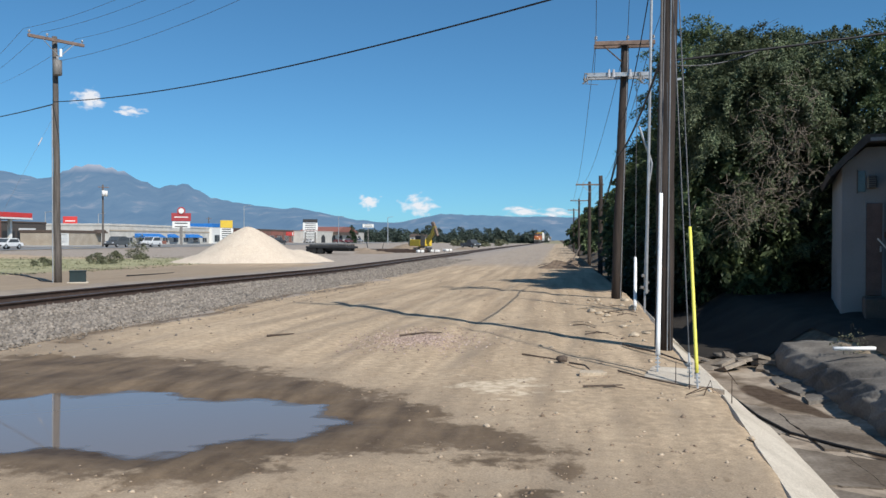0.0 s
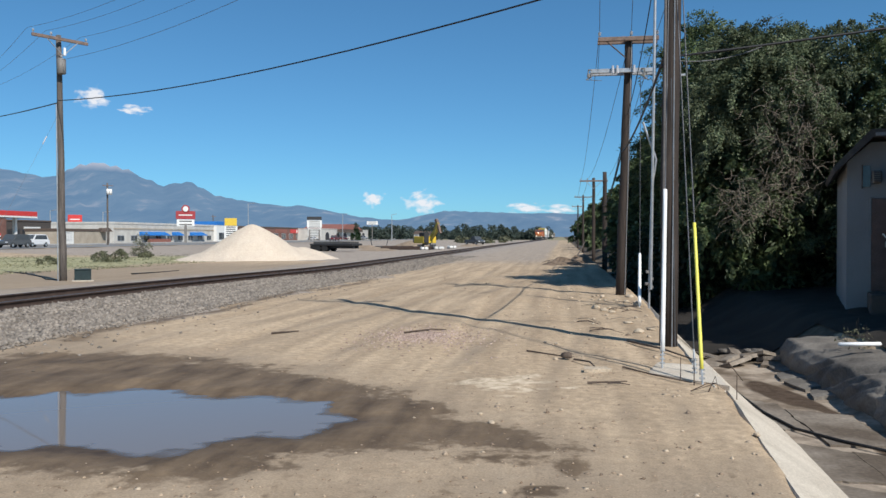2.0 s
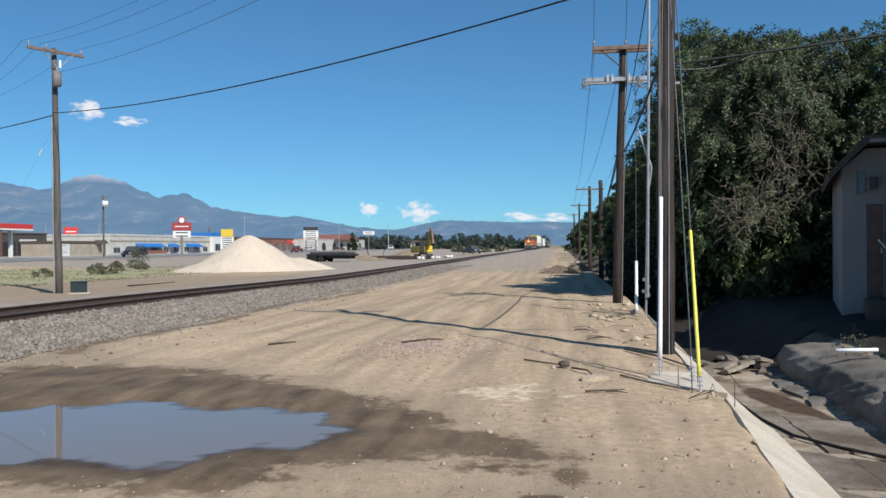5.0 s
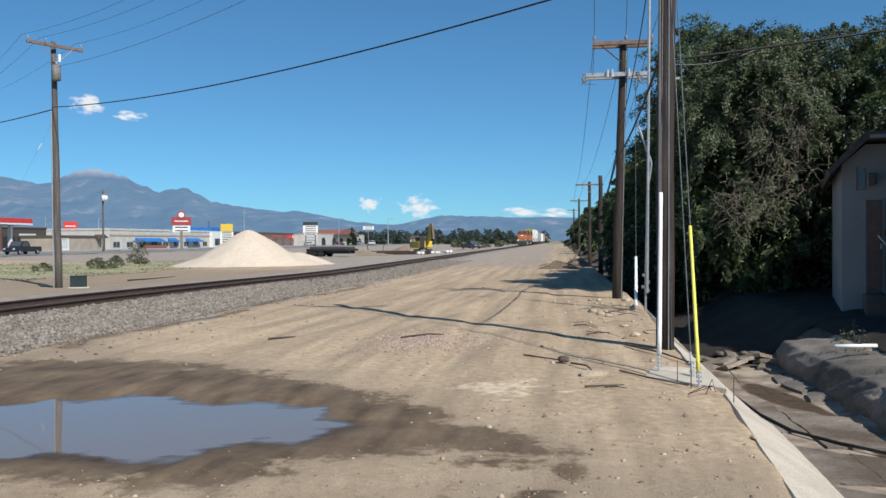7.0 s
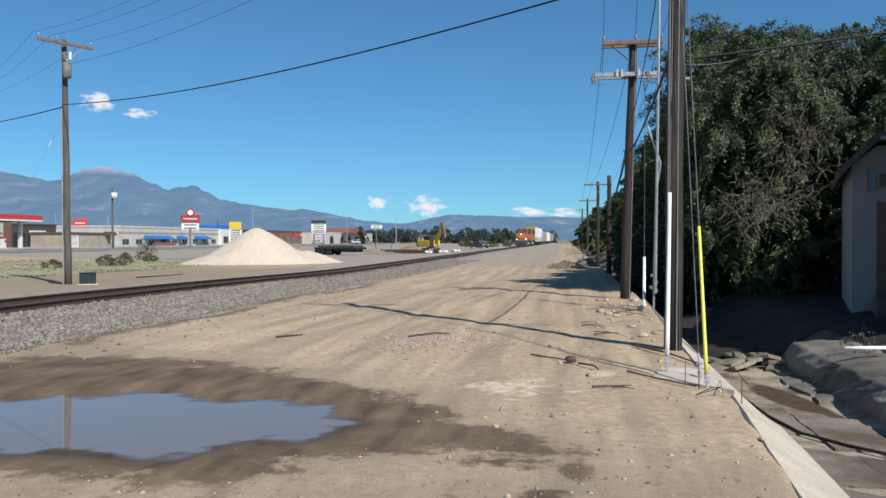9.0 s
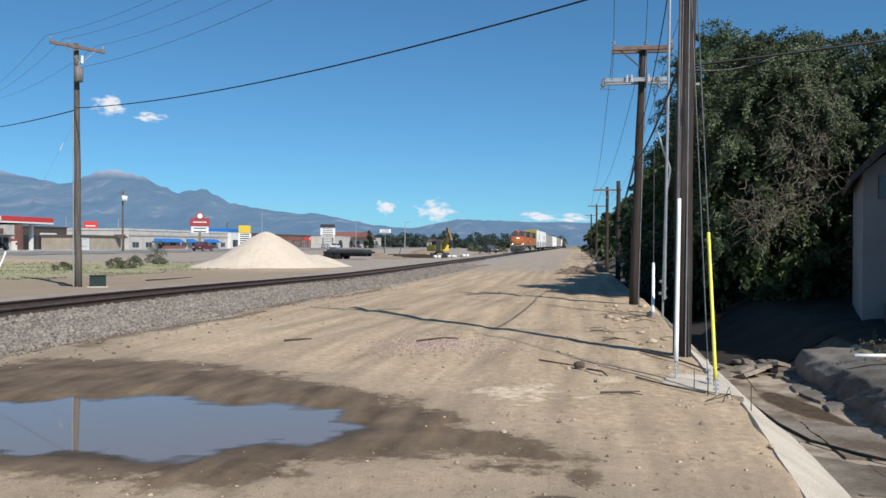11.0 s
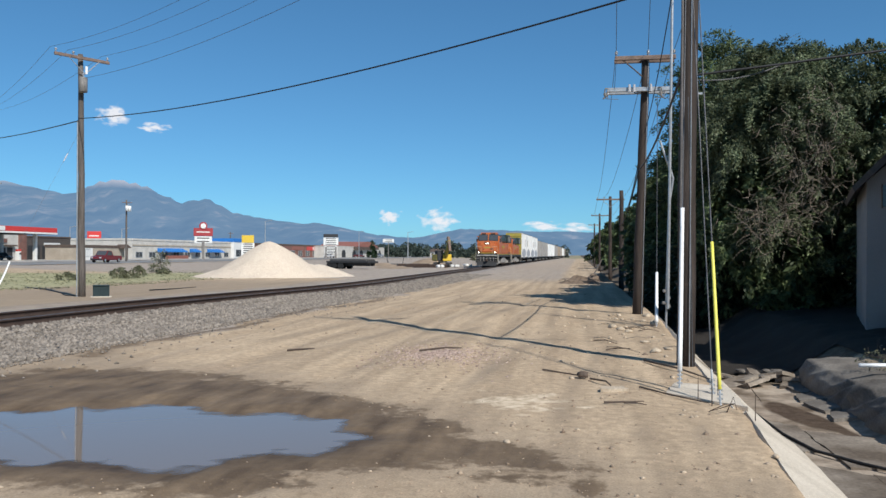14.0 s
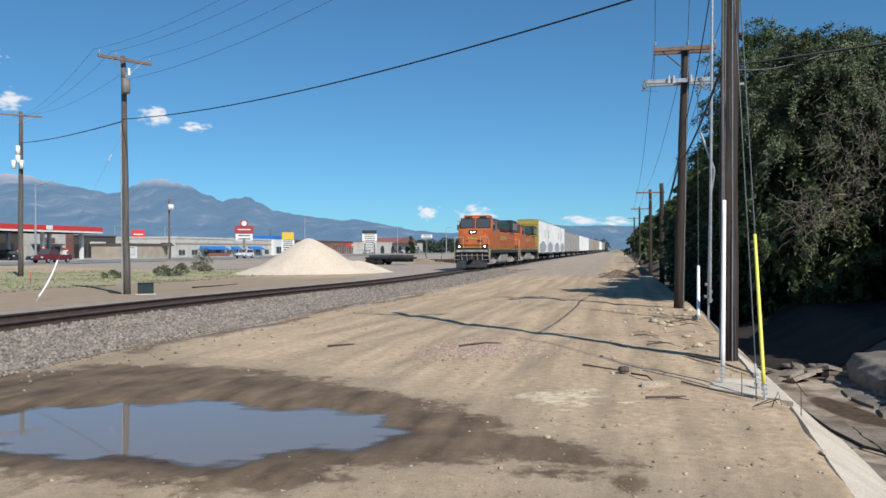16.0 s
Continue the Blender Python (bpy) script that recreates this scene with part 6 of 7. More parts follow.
def heap(label, cx, cy, rx, ry, h, seed, material=DIRT, name="dirt_mound"):
    a, r = np.meshgrid(np.linspace(0, 2 * np.pi, 36, endpoint=False), np.linspace(0, 1, 12))
    x, y = cx + r * rx * np.cos(a), cy + r * ry * np.sin(a)
    z = h * (1 - smooth01(r)) * (1 + 0.45 * wob(x, y, 0.9 / max(rx, 0.5), 3, seed)) - 0.08 + ground_z(x, y)
    z[-1] -= 0.25
    i = np.arange(a.size).reshape(a.shape)
    q = np.stack([i[:-1], np.roll(i, -1, 1)[:-1], np.roll(i, -1, 1)[1:], i[1:]], -1).reshape(-1, 4)
    return tagged(arrays(name, np.stack([x, y, z], -1).reshape(-1, 3), q, material, smooth=True), label, "dirt mound", "dirt mounds")


heap("low brown dirt mound behind the excavator", -24.0, 131, 6, 5, 1.0, 1)
heap("low brown dirt mound on the building site", -31.0, 128, 5, 4, 0.6, 2)
heap("low brown dirt mound beside the trailer", -24.5, 109, 4, 4, 0.35, 3)
heap("long brown dirt mound on the building site", -17.6, 160, 3, 12, 0.45, 4)
heap("small dirt mound with roots beside the lot", 0.0, 56.0, 1.9, 2.6, 0.5, 5, ROOTDIRT)
heap("small dirt mound with roots beside the lot", 1.3, 61.0, 1.3, 3.0, 0.6, 6, ROOTDIRT)

TRAILERSTEEL = surf("dark oily steel", (0.11, 0.105, 0.10), (0.06, 0.057, 0.055), rough=0.7)
trailer = thing("flatbed_trailer", "dark steel flatbed trailer parked beyond the railway", "trailer", pose(-28.2, 101.5, -0.25, 0, 0, 72))
part("deck", boxm(-1.2, 1.2, -3.2, 3.0, 0.75, 1.0, 0.02), BLACK, trailer)
for s in (-1, 1):
    part("beam", boxm(s * 0.5 - 0.1, s * 0.5 + 0.1, -3.1, 2.9, 0.4, 0.75), BLACK, trailer)
    for y in (0.9, 1.9, 2.6):
        part("wheel", rodm((s * 0.75, y, 0.42), (s * 1.15, y, 0.42), 0.42, seg=16), RUBBER, trailer)
for k in range(5):
    part("load_beam", boxm(-1.0 + 0.45 * k, -0.7 + 0.45 * k, -2.8, 2.6, 1.0, 1.24), TRAILERSTEEL, trailer, "dark steel beam on the deck")
skip = thing("scrap_skip", "open dark steel skip on the building site", "skip", pose(-30.0, 135, -0.2, 0, 0, 12))
bm = bmesh.new()
prism(bm, [(-1.2, 0.15), (1.2, 0.15), (1.5, 1.5), (1.42, 1.5), (1.14, 0.25), (-1.14, 0.25), (-1.42, 1.5), (-1.5, 1.5)], "y", -1.4, 1.4)
part("tub", bm, BLACK, skip)
part("runner", boxm(-1.0, 1.0, -1.4, 1.4, 0.0, 0.15), GREY_STEEL, skip)
for x, y, rz in ((-24.5, 122, 20), (-20.8, 116.5, 12), (-22.6, 119, 15)):
    bar = thing("steel_plate_stack", "low stack of rusty steel plates", "steel plates", pose(x, y, float(ground_z(x, y)), 0, 0, rz))
    for k in range(3):
        part("plate", boxm(-2.4 + 0.1 * k, 2.4, -0.8, 0.8 - 0.1 * k, 0.16 * k, 0.16 * k + 0.13), STEEL_RUST, bar)
for k, (x, y, w) in enumerate(((-17.6, 119, 1.3), (-18.9, 113.5, 1.0), (-17.0, 128, 1.2))):
    b = thing("white_bundle", "white wrapped bundle on the ground", "bundle", pose(x, y, float(ground_z(x, y)), 0, 0, 20 * k))
    part("wrap", boxm(-w / 2, w / 2, -0.5, 0.5, 0.0, 0.4, 0.1), SIGNWHITE, b)
    part("strap", boxm(-0.06, 0.06, -0.51, 0.51, -0.01, 0.41), GREY_STEEL, b)

# excavator on tracks, seen past the railway
exc = thing("excavator", "yellow tracked excavator working on the site", "excavator", pose(-19.6, 120.0, -0.25) @ Matrix.Diagonal((0.9, 0.9, 0.9, 1)))
for s in (-1, 1):
    bm = prismm([(-1.7, 0.15), (-1.9, 0.45), (-1.6, 0.8), (1.6, 0.8), (1.9, 0.45), (1.7, 0.05), (-1.6, 0.05)], "x", s * 1.0 - 0.28, s * 1.0 + 0.28)
    part("crawler_track", bm, BLACK, exc)
    for y in (-1.2, 0, 1.2):
        part("roller", rodm((s * 1.0 - 0.3, y, 0.42), (s * 1.0 + 0.3, y, 0.42), 0.24, seg=12), GREY_STEEL, exc)
part("turntable", rodm((0, 0, 0.7), (0, 0, 0.98), 0.7, seg=18), GREY_STEEL, exc)
EXCAVATOR_HOUSE = part("house", boxm(-1.25, 1.25, -0.9, 1.9, 0.05, 1.15, 0.08), YELLOW, exc, "yellow engine house")
EXCAVATOR_HOUSE.location = (0, 0, 0.95)
part("cab", boxm(-1.2, -0.25, -1.0, 0.5, 0.1, 1.75, 0.06), DARK, EXCAVATOR_HOUSE, "dark glazed cab")
part("counterweight", boxm(-1.2, 1.2, 1.9, 2.3, 0.1, 1.0, 0.1), GREY_STEEL, EXCAVATOR_HOUSE)
bm = prismm([(-0.2, -0.2), (0.3, -0.25), (1.7, 1.5), (2.1, 3.0), (1.75, 3.1), (1.2, 1.75), (-0.25, 0.2)], "x", -0.24, 0.24)
bmesh.ops.transform(bm, matrix=Matrix.Rotation(math.pi, 4, "Z"), verts=bm.verts)
boom = part("boom", bm, OLIVE, EXCAVATOR_HOUSE, "bent dull yellow boom")
boom.location = (0.2, -0.5, 0.6)
bm = prismm([(-0.25, 0.3), (0.2, 0.35), (0.35, -0.1), (0.2, -2.2), (-0.05, -2.2)], "x", -0.18, 0.18)
bmesh.ops.transform(bm, matrix=Matrix.Rotation(math.pi, 4, "Z"), verts=bm.verts)
arm = part("dipper_arm", bm, ARM_WOOD, EXCAVATOR_HOUSE, "tan dipper arm with a bucket")
arm.location = (0.2, -2.4, 3.6)
prism_b = prismm([(-0.1, -2.1), (0.5, -2.2), (0.75, -2.8), (0.3, -3.1), (-0.2, -2.9)], "x", -0.45, 0.45)
bmesh.ops.transform(prism_b, matrix=Matrix.Translation((0.2, -2.4, 3.6)) @ Matrix.Rotation(math.pi, 4, "Z"), verts=prism_b.verts)
WORKING = [(boom, (0.2, -0.5, 0.6), ((0, 10), (2, 8), (4, 2), (7, -3), (9, 0), (11.5, 10), (13, 8), (16, 4))), (arm, (0.2, -2.4, 3.6), ((0, -30), (3.5, -22), (7, -12), (9, -18), (11.5, -34), (13, -30), (16, -20)))]
prism_b.free()

# ---- grass and scrub across the railway ----
n = 30000
gxs, gys = -26 - 41 * rs.rand(n) ** 1.3, rs.uniform(18, 95, n)
keep = (gys < 78 + 0.4 * (gxs + 40) + rs.normal(0, 6, n)) & (wob(gxs, gys, 0.08, 3, 31) + rs.normal(0, 0.5, n) > -0.1)
gxs, gys = gxs[keep], gys[keep]
m_ = len(gxs)
base = np.stack([gxs, gys, ground_z(gxs, gys)], -1)
hgt = rs.uniform(0.02, 0.09, m_)
ang = rs.uniform(0, 2 * np.pi, m_)
side = np.stack([np.cos(ang), np.sin(ang), 0 * ang], -1) * 0.045
tip = base + np.stack([rs.normal(0, 0.08, m_), rs.normal(0, 0.08, m_), hgt], -1)
tagged(arrays("grass", np.stack([base - side, base + side, tip], 1).reshape(-1, 3), np.arange(3 * m_).reshape(-1, 3), GRASS), "dry yellow-green roadside grass", "grass", kind="stuff")
for k, (x, y, h, sp) in enumerate(((-39.9, 75.2, 2.2, 0.8), (-33.0, 56.0, 0.75, 0.8), (-33.2, 59.0, 0.85, 0.8), (-35.5, 53.5, 0.5, 0.7), (-37.5, 71.0, 0.6, 0.7))):
    tree("grey-green sagebrush in the dry grass", (x, y, float(ground_z(x, y))), h, sp, 16, 1500, 0.07, 60 + k, name="shrub", material=SCRUB, low=0.1, clump_r=(0.14 * h + 0.08, 0.2 * h + 0.12), droop=0.0, group="shrubs")

# ---- trees in the distance ----
def spruce(x, y, h, seed):
    r_ = np.random.RandomState(seed)
    t = thing("spruce_tree", "dark green conical spruce tree", "tree", pose(x, y, float(ground_z(x, y))))
    part("trunk", rodm((0, 0, -0.2), (0, 0, h * 0.9), 0.18, 0.03, seg=7), BARK, t)
    zs = h * (0.08 + 0.9 * r_.rand(46))
    rr = (1 - zs / h) * h * 0.33
    aa = r_.uniform(0, 2 * np.pi, 46)
    leaf_cloud("crown", np.stack([np.cos(aa) * rr * 0.8, np.sin(aa) * rr * 0.8, zs], -1), 0.25 + rr * 0.35, 3500, 0.22, CONIFER, t, r_)


spruce(-78, 310, 7.0, 5)
spruce(-88, 455, 7.5, 6)
r2 = np.random.RandomState(8)
for k in range(58):
    bearing = radians(-17 + 16.6 * (k + r2.rand()) / 58)
    dist = r2.uniform(400, 560)
    x, y = dist * math.sin(bearing), dist * math.cos(bearing)
    if x > -11.5 + 2.3:
        continue
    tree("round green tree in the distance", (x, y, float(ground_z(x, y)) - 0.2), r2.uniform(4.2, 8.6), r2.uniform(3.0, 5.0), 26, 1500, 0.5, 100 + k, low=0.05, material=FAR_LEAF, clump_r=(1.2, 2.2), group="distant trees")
for k in range(9):
    bearing = radians(-14.5 + 12.0 * (k + r2.rand()) / 9)
    dist = r2.uniform(470, 640)
    x, y = dist * math.sin(bearing), dist * math.cos(bearing)
    b = thing("far_house", "small pale building in the distance", "house", pose(x, y, float(ground_z(x, y)), 0, 0, r2.uniform(-30, 30)), "distant buildings")
    w_, d_, h_ = r2.uniform(7, 11), r2.uniform(6, 8), r2.uniform(2.6, 3.4)
    part("wall", boxm(-w_ / 2, w_ / 2, -d_ / 2, d_ / 2, -0.3, h_), (STUCCO, TANWALL, SIGNWHITE)[k % 3], b)
    part("roof", prismm([(-d_ / 2 - 0.4, h_), (d_ / 2 + 0.4, h_), (0, h_ + 1.8)], "x", -w_ / 2 - 0.3, w_ / 2 + 0.3), (BROWN, GREY_CAR, BROWN)[k % 3], b)
    for i in range(3):
        part("window", boxm(-w_ / 2 + (i + 0.3) * w_ / 3, -w_ / 2 + (i + 0.7) * w_ / 3, -d_ / 2 - 0.05, -d_ / 2 + 0.02, 1.0, 2.2), GLASS, b)
for k in range(8):
    bearing = radians(-7.2 + 3.6 * (k + r2.rand()) / 8)
    dist = r2.uniform(210, 330)
    x, y = dist * math.sin(bearing), dist * math.cos(bearing)
    tree("low scrub beside the railway", (x, y, float(ground_z(x, y)) - 0.1), r2.uniform(1.0, 2.2), r2.uniform(1.2, 2.4), 14, 700, 0.3, 160 + k, name="shrub", material=SCRUB, low=0.0, clump_r=(0.5, 0.9), group="shrubs")

# green utility box by the pole
GREENBOX = surf("dark green steel", (0.022, 0.04, 0.042), (0.015, 0.028, 0.03), rough=0.5)
ub = thing("utility_box", "dark green steel utility box beside the pole", "utility box", pose(-18.6, 30.3, float(ground_z(-18.6, 30.3)), 0, 0, 30))
part("cabinet", boxm(-0.3, 0.3, -0.22, 0.22, 0.0, 0.42, 0.02), GREENBOX, ub)
part("lid", boxm(-0.32, 0.32, -0.24, 0.24, 0.42, 0.47, 0.02), GREENBOX, ub)
part("pad", boxm(-0.38, 0.38, -0.3, 0.3, -0.06, 0.03), CONCRETE, ub)

# ---- channel, its linings and the house on its far side ----
BEDPLATE = surf("silted concrete plate", (0.33, 0.285, 0.235), (0.11, 0.085, 0.063), rough=0.9, scale=1.1, fine=20, bump=0.3, stain=0.28)
SACK = surf("grouted sack concrete", (0.245, 0.22, 0.19), (0.085, 0.075, 0.066), rough=0.95, scale=1.5, fine=26, bump=0.3, dist=0.015, stain=0.4)


def slab(label, a0, a1, b0, b1, thick, material=CONCRETE, name="channel_slab", n=14, wave=0.03):
    """A concrete lining between an upper edge a0-a1 and a lower edge b0-b1, with an uneven rim."""
    a0, a1, b0, b1 = (Vector(v) for v in (a0, a1, b0, b1))
    bm = bmesh.new()
    up = (a1 - a0).cross(b0 - a0).normalized()
    up = up if up.z > 0 else -up
    rows = []
    for i in range(n + 1):
        u = i / n
        p, q = a0.lerp(a1, u), b0.lerp(b1, u)
        e = (q - p).normalized()
        w = wave * (noise.noise((u * 7, a0.x, a0.y)) + 0.5 * noise.noise((u * 23, a0.y, 1)))
        rows.append([p + e * w, p.lerp(q, 0.5) + up * 0.02 * noise.noise((u * 5, 3, a0.y)), q + e * w * 1.5])
    top = [[bm.verts.new(v) for v in r] for r in rows]
    bot = [[bm.verts.new(v - up * thick) for v in r] for r in rows]
    for i in range(n):
        for k in range(2):
            bm.faces.new((top[i][k], top[i][k + 1], top[i + 1][k + 1], top[i + 1][k]))
        bm.faces.new((top[i][0], top[i + 1][0], bot[i + 1][0], bot[i][0]))
        bm.faces.new((top[i][2], bot[i][2], bot[i + 1][2], top[i + 1][2]))
    for i in (0, n):
        bm.faces.new([top[i][0], top[i][1], top[i][2], bot[i][2], bot[i][1], bot[i][0]])
    bmesh.ops.recalc_face_normals(bm, faces=bm.faces)
    return tagged(link(name, bm, material, smooth=False), label, "concrete slab", kind="structure")


slab("pale sunlit concrete lining slab of the channel", (1.43, 4.6, -0.008), (1.76, 9.30, -0.005), (2.12, 4.6, -0.37), (2.36, 9.7, -0.43), 0.12)
slab("pale sunlit concrete lining slab beyond the step", (1.66, 9.42, 0.0), (1.80, 14.6, 0.02), (2.30, 9.75, -0.43), (2.38, 15.2, -0.45), 0.12)
slab("shaded concrete lining slab under the trees", (1.90, 14.7, 0.0), (2.2, 24, -0.04), (2.36, 15.3, -0.42), (2.7, 24, -0.6), 0.10)
slab("flat dusty concrete shelf round the guy anchors", (1.02, 10.25, 0.012), (1.22, 11.1, 0.012), (1.80, 9.55, 0.0), (1.84, 10.9, 0.0), 0.06, wave=0.06)
rs = np.random.RandomState(5)


def lump(name, label, cat, x, y, z, sx, sy, sz, seed, material, rot=0.0, rough=0.18, sub=3, group="", kind=""):
    """A rounded uneven stone or sack."""
    bm = bmesh.new()
    bmesh.ops.create_icosphere(bm, subdivisions=sub, radius=1.0)
    for v in bm.verts:
        d = noise.noise(v.co * 1.4 + Vector((seed * 3.1, seed, 0))) + 0.5 * noise.noise(v.co * 3.6 + Vector((0, seed * 2.3, 0))) + 0.25 * noise.noise(v.co * 9.0 + Vector((seed, 0, 1)))
        v.co *= 1 + rough * 1.6 * d
        v.co.z = max(v.co.z, -0.5)
    bmesh.ops.transform(bm, matrix=Matrix.Diagonal((sx, sy, sz, 1)), verts=bm.verts)
    ob = link(name, bm, material, smooth=True)
    ob.matrix_basis = pose(x, y, z, 0, 0, rot)
    return tagged(ob, label, cat, group, kind)


# bank covered with draped, grout-stiffened cloth in overlapping lengths
def draped_length(y0, y1, seed, lift):
    n, m = int((y1 - y0) / 0.045), 36
    prof = ((3.92, -0.76), (3.90, -0.58), (3.93, -0.40), (4.08, -0.24), (4.46, -0.16), (5.0, -0.12), (5.35, -0.18))
    vs = []
    for i in range(n + 1):
        y = y0 + (y1 - y0) * i / n
        end = min(1.0, min(i, n - i) / 5.0)
        for j in range(m + 1):
            q = j / m * (len(prof) - 1)
            k = min(int(q), len(prof) - 2)
            (ax, az), (bx, bz) = prof[k], prof[k + 1]
            x, z = ax + (bx - ax) * (q - k), az + (bz - az) * (q - k)
            v = j / m
            s_ = y + 2.1 * v
            big = noise.noise((y * 0.75 + seed, v * 1.6, 2.0))
            fold = 1 - abs(noise.noise((s_ * 2.1, v * 0.9 + seed, 5.0))) * 2.2
            fine = 1 - abs(noise.noise((s_ * 5.6, v * 2.4 + seed, 9.0))) * 2.0
            crease = max(0.0, 1 - abs(noise.noise((s_ * 1.3 + 0.6 * v, seed, 7.0))) * 14)
            d = 0.12 * big + 0.05 * fold + 0.012 * fine - 0.045 * crease + 0.006 * noise.noise((y * 9, v * 14, seed)) - 0.04
            d = d * (0.35 + 0.65 * min(1, 4 * v)) + lift * end - 0.08 * (1 - end)
            vs.append((x - 0.72 * d, y + 0.06 * noise.noise((v * 5, seed, i * 0.3)), z + 0.70 * d))
    w = m + 1
    fs = [(i * w + j, i * w + j + 1, (i + 1) * w + j + 1, (i + 1) * w + j) for i in range(n) for j in range(m)]
    ob = arrays("draped_cloth", np.array(vs), np.array(fs), SACK, None)
    ob.data.polygons.foreach_set("use_smooth", [True] * len(fs))
    return tagged(ob, "grey grout-stiffened cloth draped over the bank", "cloth", "draped lengths on the bank")


for k, (y0, y1) in enumerate(((4.6, 7.2), (6.9, 9.4), (9.1, 11.5), (11.2, 13.4), (13.1, 16.0))):
    draped_length(y0, y1, 11 + 3.7 * k, 0.03 * (k % 2))
# near-black sheets that paint the deep shade under the trees
SHADE_SHEET = surf("painted tree shade", (0.035, 0.028, 0.021), (0.018, 0.014, 0.011), rough=0.95, scale=2.0, fine=30, bump=0.8, dist=0.03)
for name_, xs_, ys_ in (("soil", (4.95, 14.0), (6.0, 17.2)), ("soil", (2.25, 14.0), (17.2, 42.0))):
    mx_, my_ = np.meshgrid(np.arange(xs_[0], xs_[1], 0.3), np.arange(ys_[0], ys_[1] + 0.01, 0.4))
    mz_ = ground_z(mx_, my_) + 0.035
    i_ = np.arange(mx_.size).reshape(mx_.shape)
    tagged(arrays(name_, np.stack([mx_, my_, mz_], -1).reshape(-1, 3), np.stack([i_[:-1, :-1], i_[:-1, 1:], i_[1:, 1:], i_[1:, :-1]], -1).reshape(-1, 4), SHADE_SHEET, None), "near-black sheet on the ground for the shade under the elms", "soil", kind="structure")


def chunk(name, label, cat, x, y, z, w, d, h, rot, seed, material=CONCRETE, tilt=(0, 0), group=""):
    """A broken flat slab with an irregular outline."""
    r_ = np.random.RandomState(seed)
    rim = ((-1, -1), (0.1, -0.9), (1, -0.8), (0.9, 0.2), (0.8, 1), (-0.2, 0.85), (-0.9, 0.9), (-1.05, 0))
    out = [(w * (a + r_.uniform(-0.13, 0.13)), d * (b + r_.uniform(-0.13, 0.13))) for a, b in rim]
    ob = link(name, prismm(out, "z", -h / 2, h / 2), material)
    ob.matrix_basis = pose(x, y, z, tilt[0], tilt[1], rot)
    return tagged(ob, label, cat, group)


for k, (x, y, w, d, rot) in enumerate(((3.82, 15.3, 0.16, 0.34, 8), (3.78, 14.5, 0.20, 0.36, -6), (3.74, 13.7, 0.17, 0.40, 12), (3.78, 12.9, 0.15, 0.30, -10), (3.80, 8.9, 0.16, 0.5, 6), (3.76, 7.6, 0.18, 0.55, -5))):
    chunk("concrete_slab", "pale flat broken concrete slab at the bank's foot", "concrete slab", x, y, -0.685, w, d, 0.07, rot, 200 + k, SACK, (0, -7), "broken slabs")
for k in range(10):
    chunk("concrete_slab", "broken concrete debris across the channel", "concrete slab", 2.75 + 0.12 * k + rs.uniform(-0.08, 0.08), 16.3 + rs.uniform(-0.7, 0.7), -0.68 + rs.uniform(0, 0.08), rs.uniform(0.15, 0.32), rs.uniform(0.12, 0.28), 0.07, rs.uniform(0, 180), 220 + k, BEDPLATE, (rs.uniform(-18, 18), rs.uniform(-18, 18)), "channel debris")
for k in range(16):
    lump("stone", "grey stone in the channel debris", "stone", 2.7 + 1.3 * rs.rand(), 16.0 + 1.4 * rs.rand(), -0.64, *(rs.uniform(0.04, 0.13, 3) * (1.2, 1.2, 0.5)), 260 + k, SACK, rs.uniform(0, 180), 0.25, 2, "channel stones")
# bed plates with joints, and a dark tube for the step's dark line
def cracked_plate(x0, x1, y0, y1, top, seed, cut=0.0):
    """A bed plate with wandering broken edges; cut slants its far end."""
    def edge(a, b, n, k):
        return [(a[0] + (b[0] - a[0]) * i / n + 0.05 * noise.noise((i * 0.9, seed, k)), a[1] + (b[1] - a[1]) * i / n + 0.07 * noise.noise((i * 0.8, k, seed))) for i in range(n)]
    c = ((x0, y0), (x1, y0), (x1, y1), (x0, y1 + cut))
    out = [p for k in range(4) for p in edge(c[k], c[(k + 1) % 4], 9, k * 3.3)]
    return tagged(link("bed_plate", prismm(out, "z", -0.80, top), BEDPLATE), "cracked concrete plate on the channel bed", "concrete slab", kind="structure")


for k, (x0, x1, y0, y1, top, cut) in enumerate(((2.50, 3.15, 5.0, 7.9, -0.700, 0.5), (3.15, 3.78, 5.0, 8.1, -0.704, -0.3), (2.52, 3.14, 8.42, 9.55, -0.702, 0.5), (3.13, 3.78, 7.98, 9.3, -0.699, 0.3), (2.98, 3.72, 9.85, 11.5, -0.690, 0.3), (2.60, 2.98, 10.6, 12.2, -0.700, 0.3))):
    cracked_plate(x0, x1, y0, y1, top, 31 + k, cut)
# dark tube stands in for the dark line where the bed cracks and drops
tagged(link("hose", tube(bmesh.new(), [(2.40, 12.0, -0.52), (2.64, 11.5, -0.68), (2.80, 10.55, -0.68), (3.14, 9.95, -0.67), (3.52, 9.5, -0.67), (3.95, 9.3, -0.55)], 0.019, 7), CABLE, smooth=True), "dark tube drawn for the step across the channel bed", "hose")
pp = thing("plastic_pipe", "short white plastic pipe on the bank", "pipe", pose(4.55, 13.6, -0.02, 0, 0, 0))
part("tube", rodm((-0.32, 0.0, 0), (0.31, 0.05, 0.01), 0.03, seg=12), PLAST_W, pp, smooth=True)
for k in range(3):
    bx, by = 4.5 + 0.16 * k, 13.95 + 0.3 * rs.rand()
    tree("dry weed on the sack bank", (bx, by, -0.12), 0.34, 0.16, 8, 60, 0.022, 300 + k, name="weed", material=SCRUB, low=0.0, clump_r=(0.06, 0.12), droop=0.0, group="weeds on the bank")

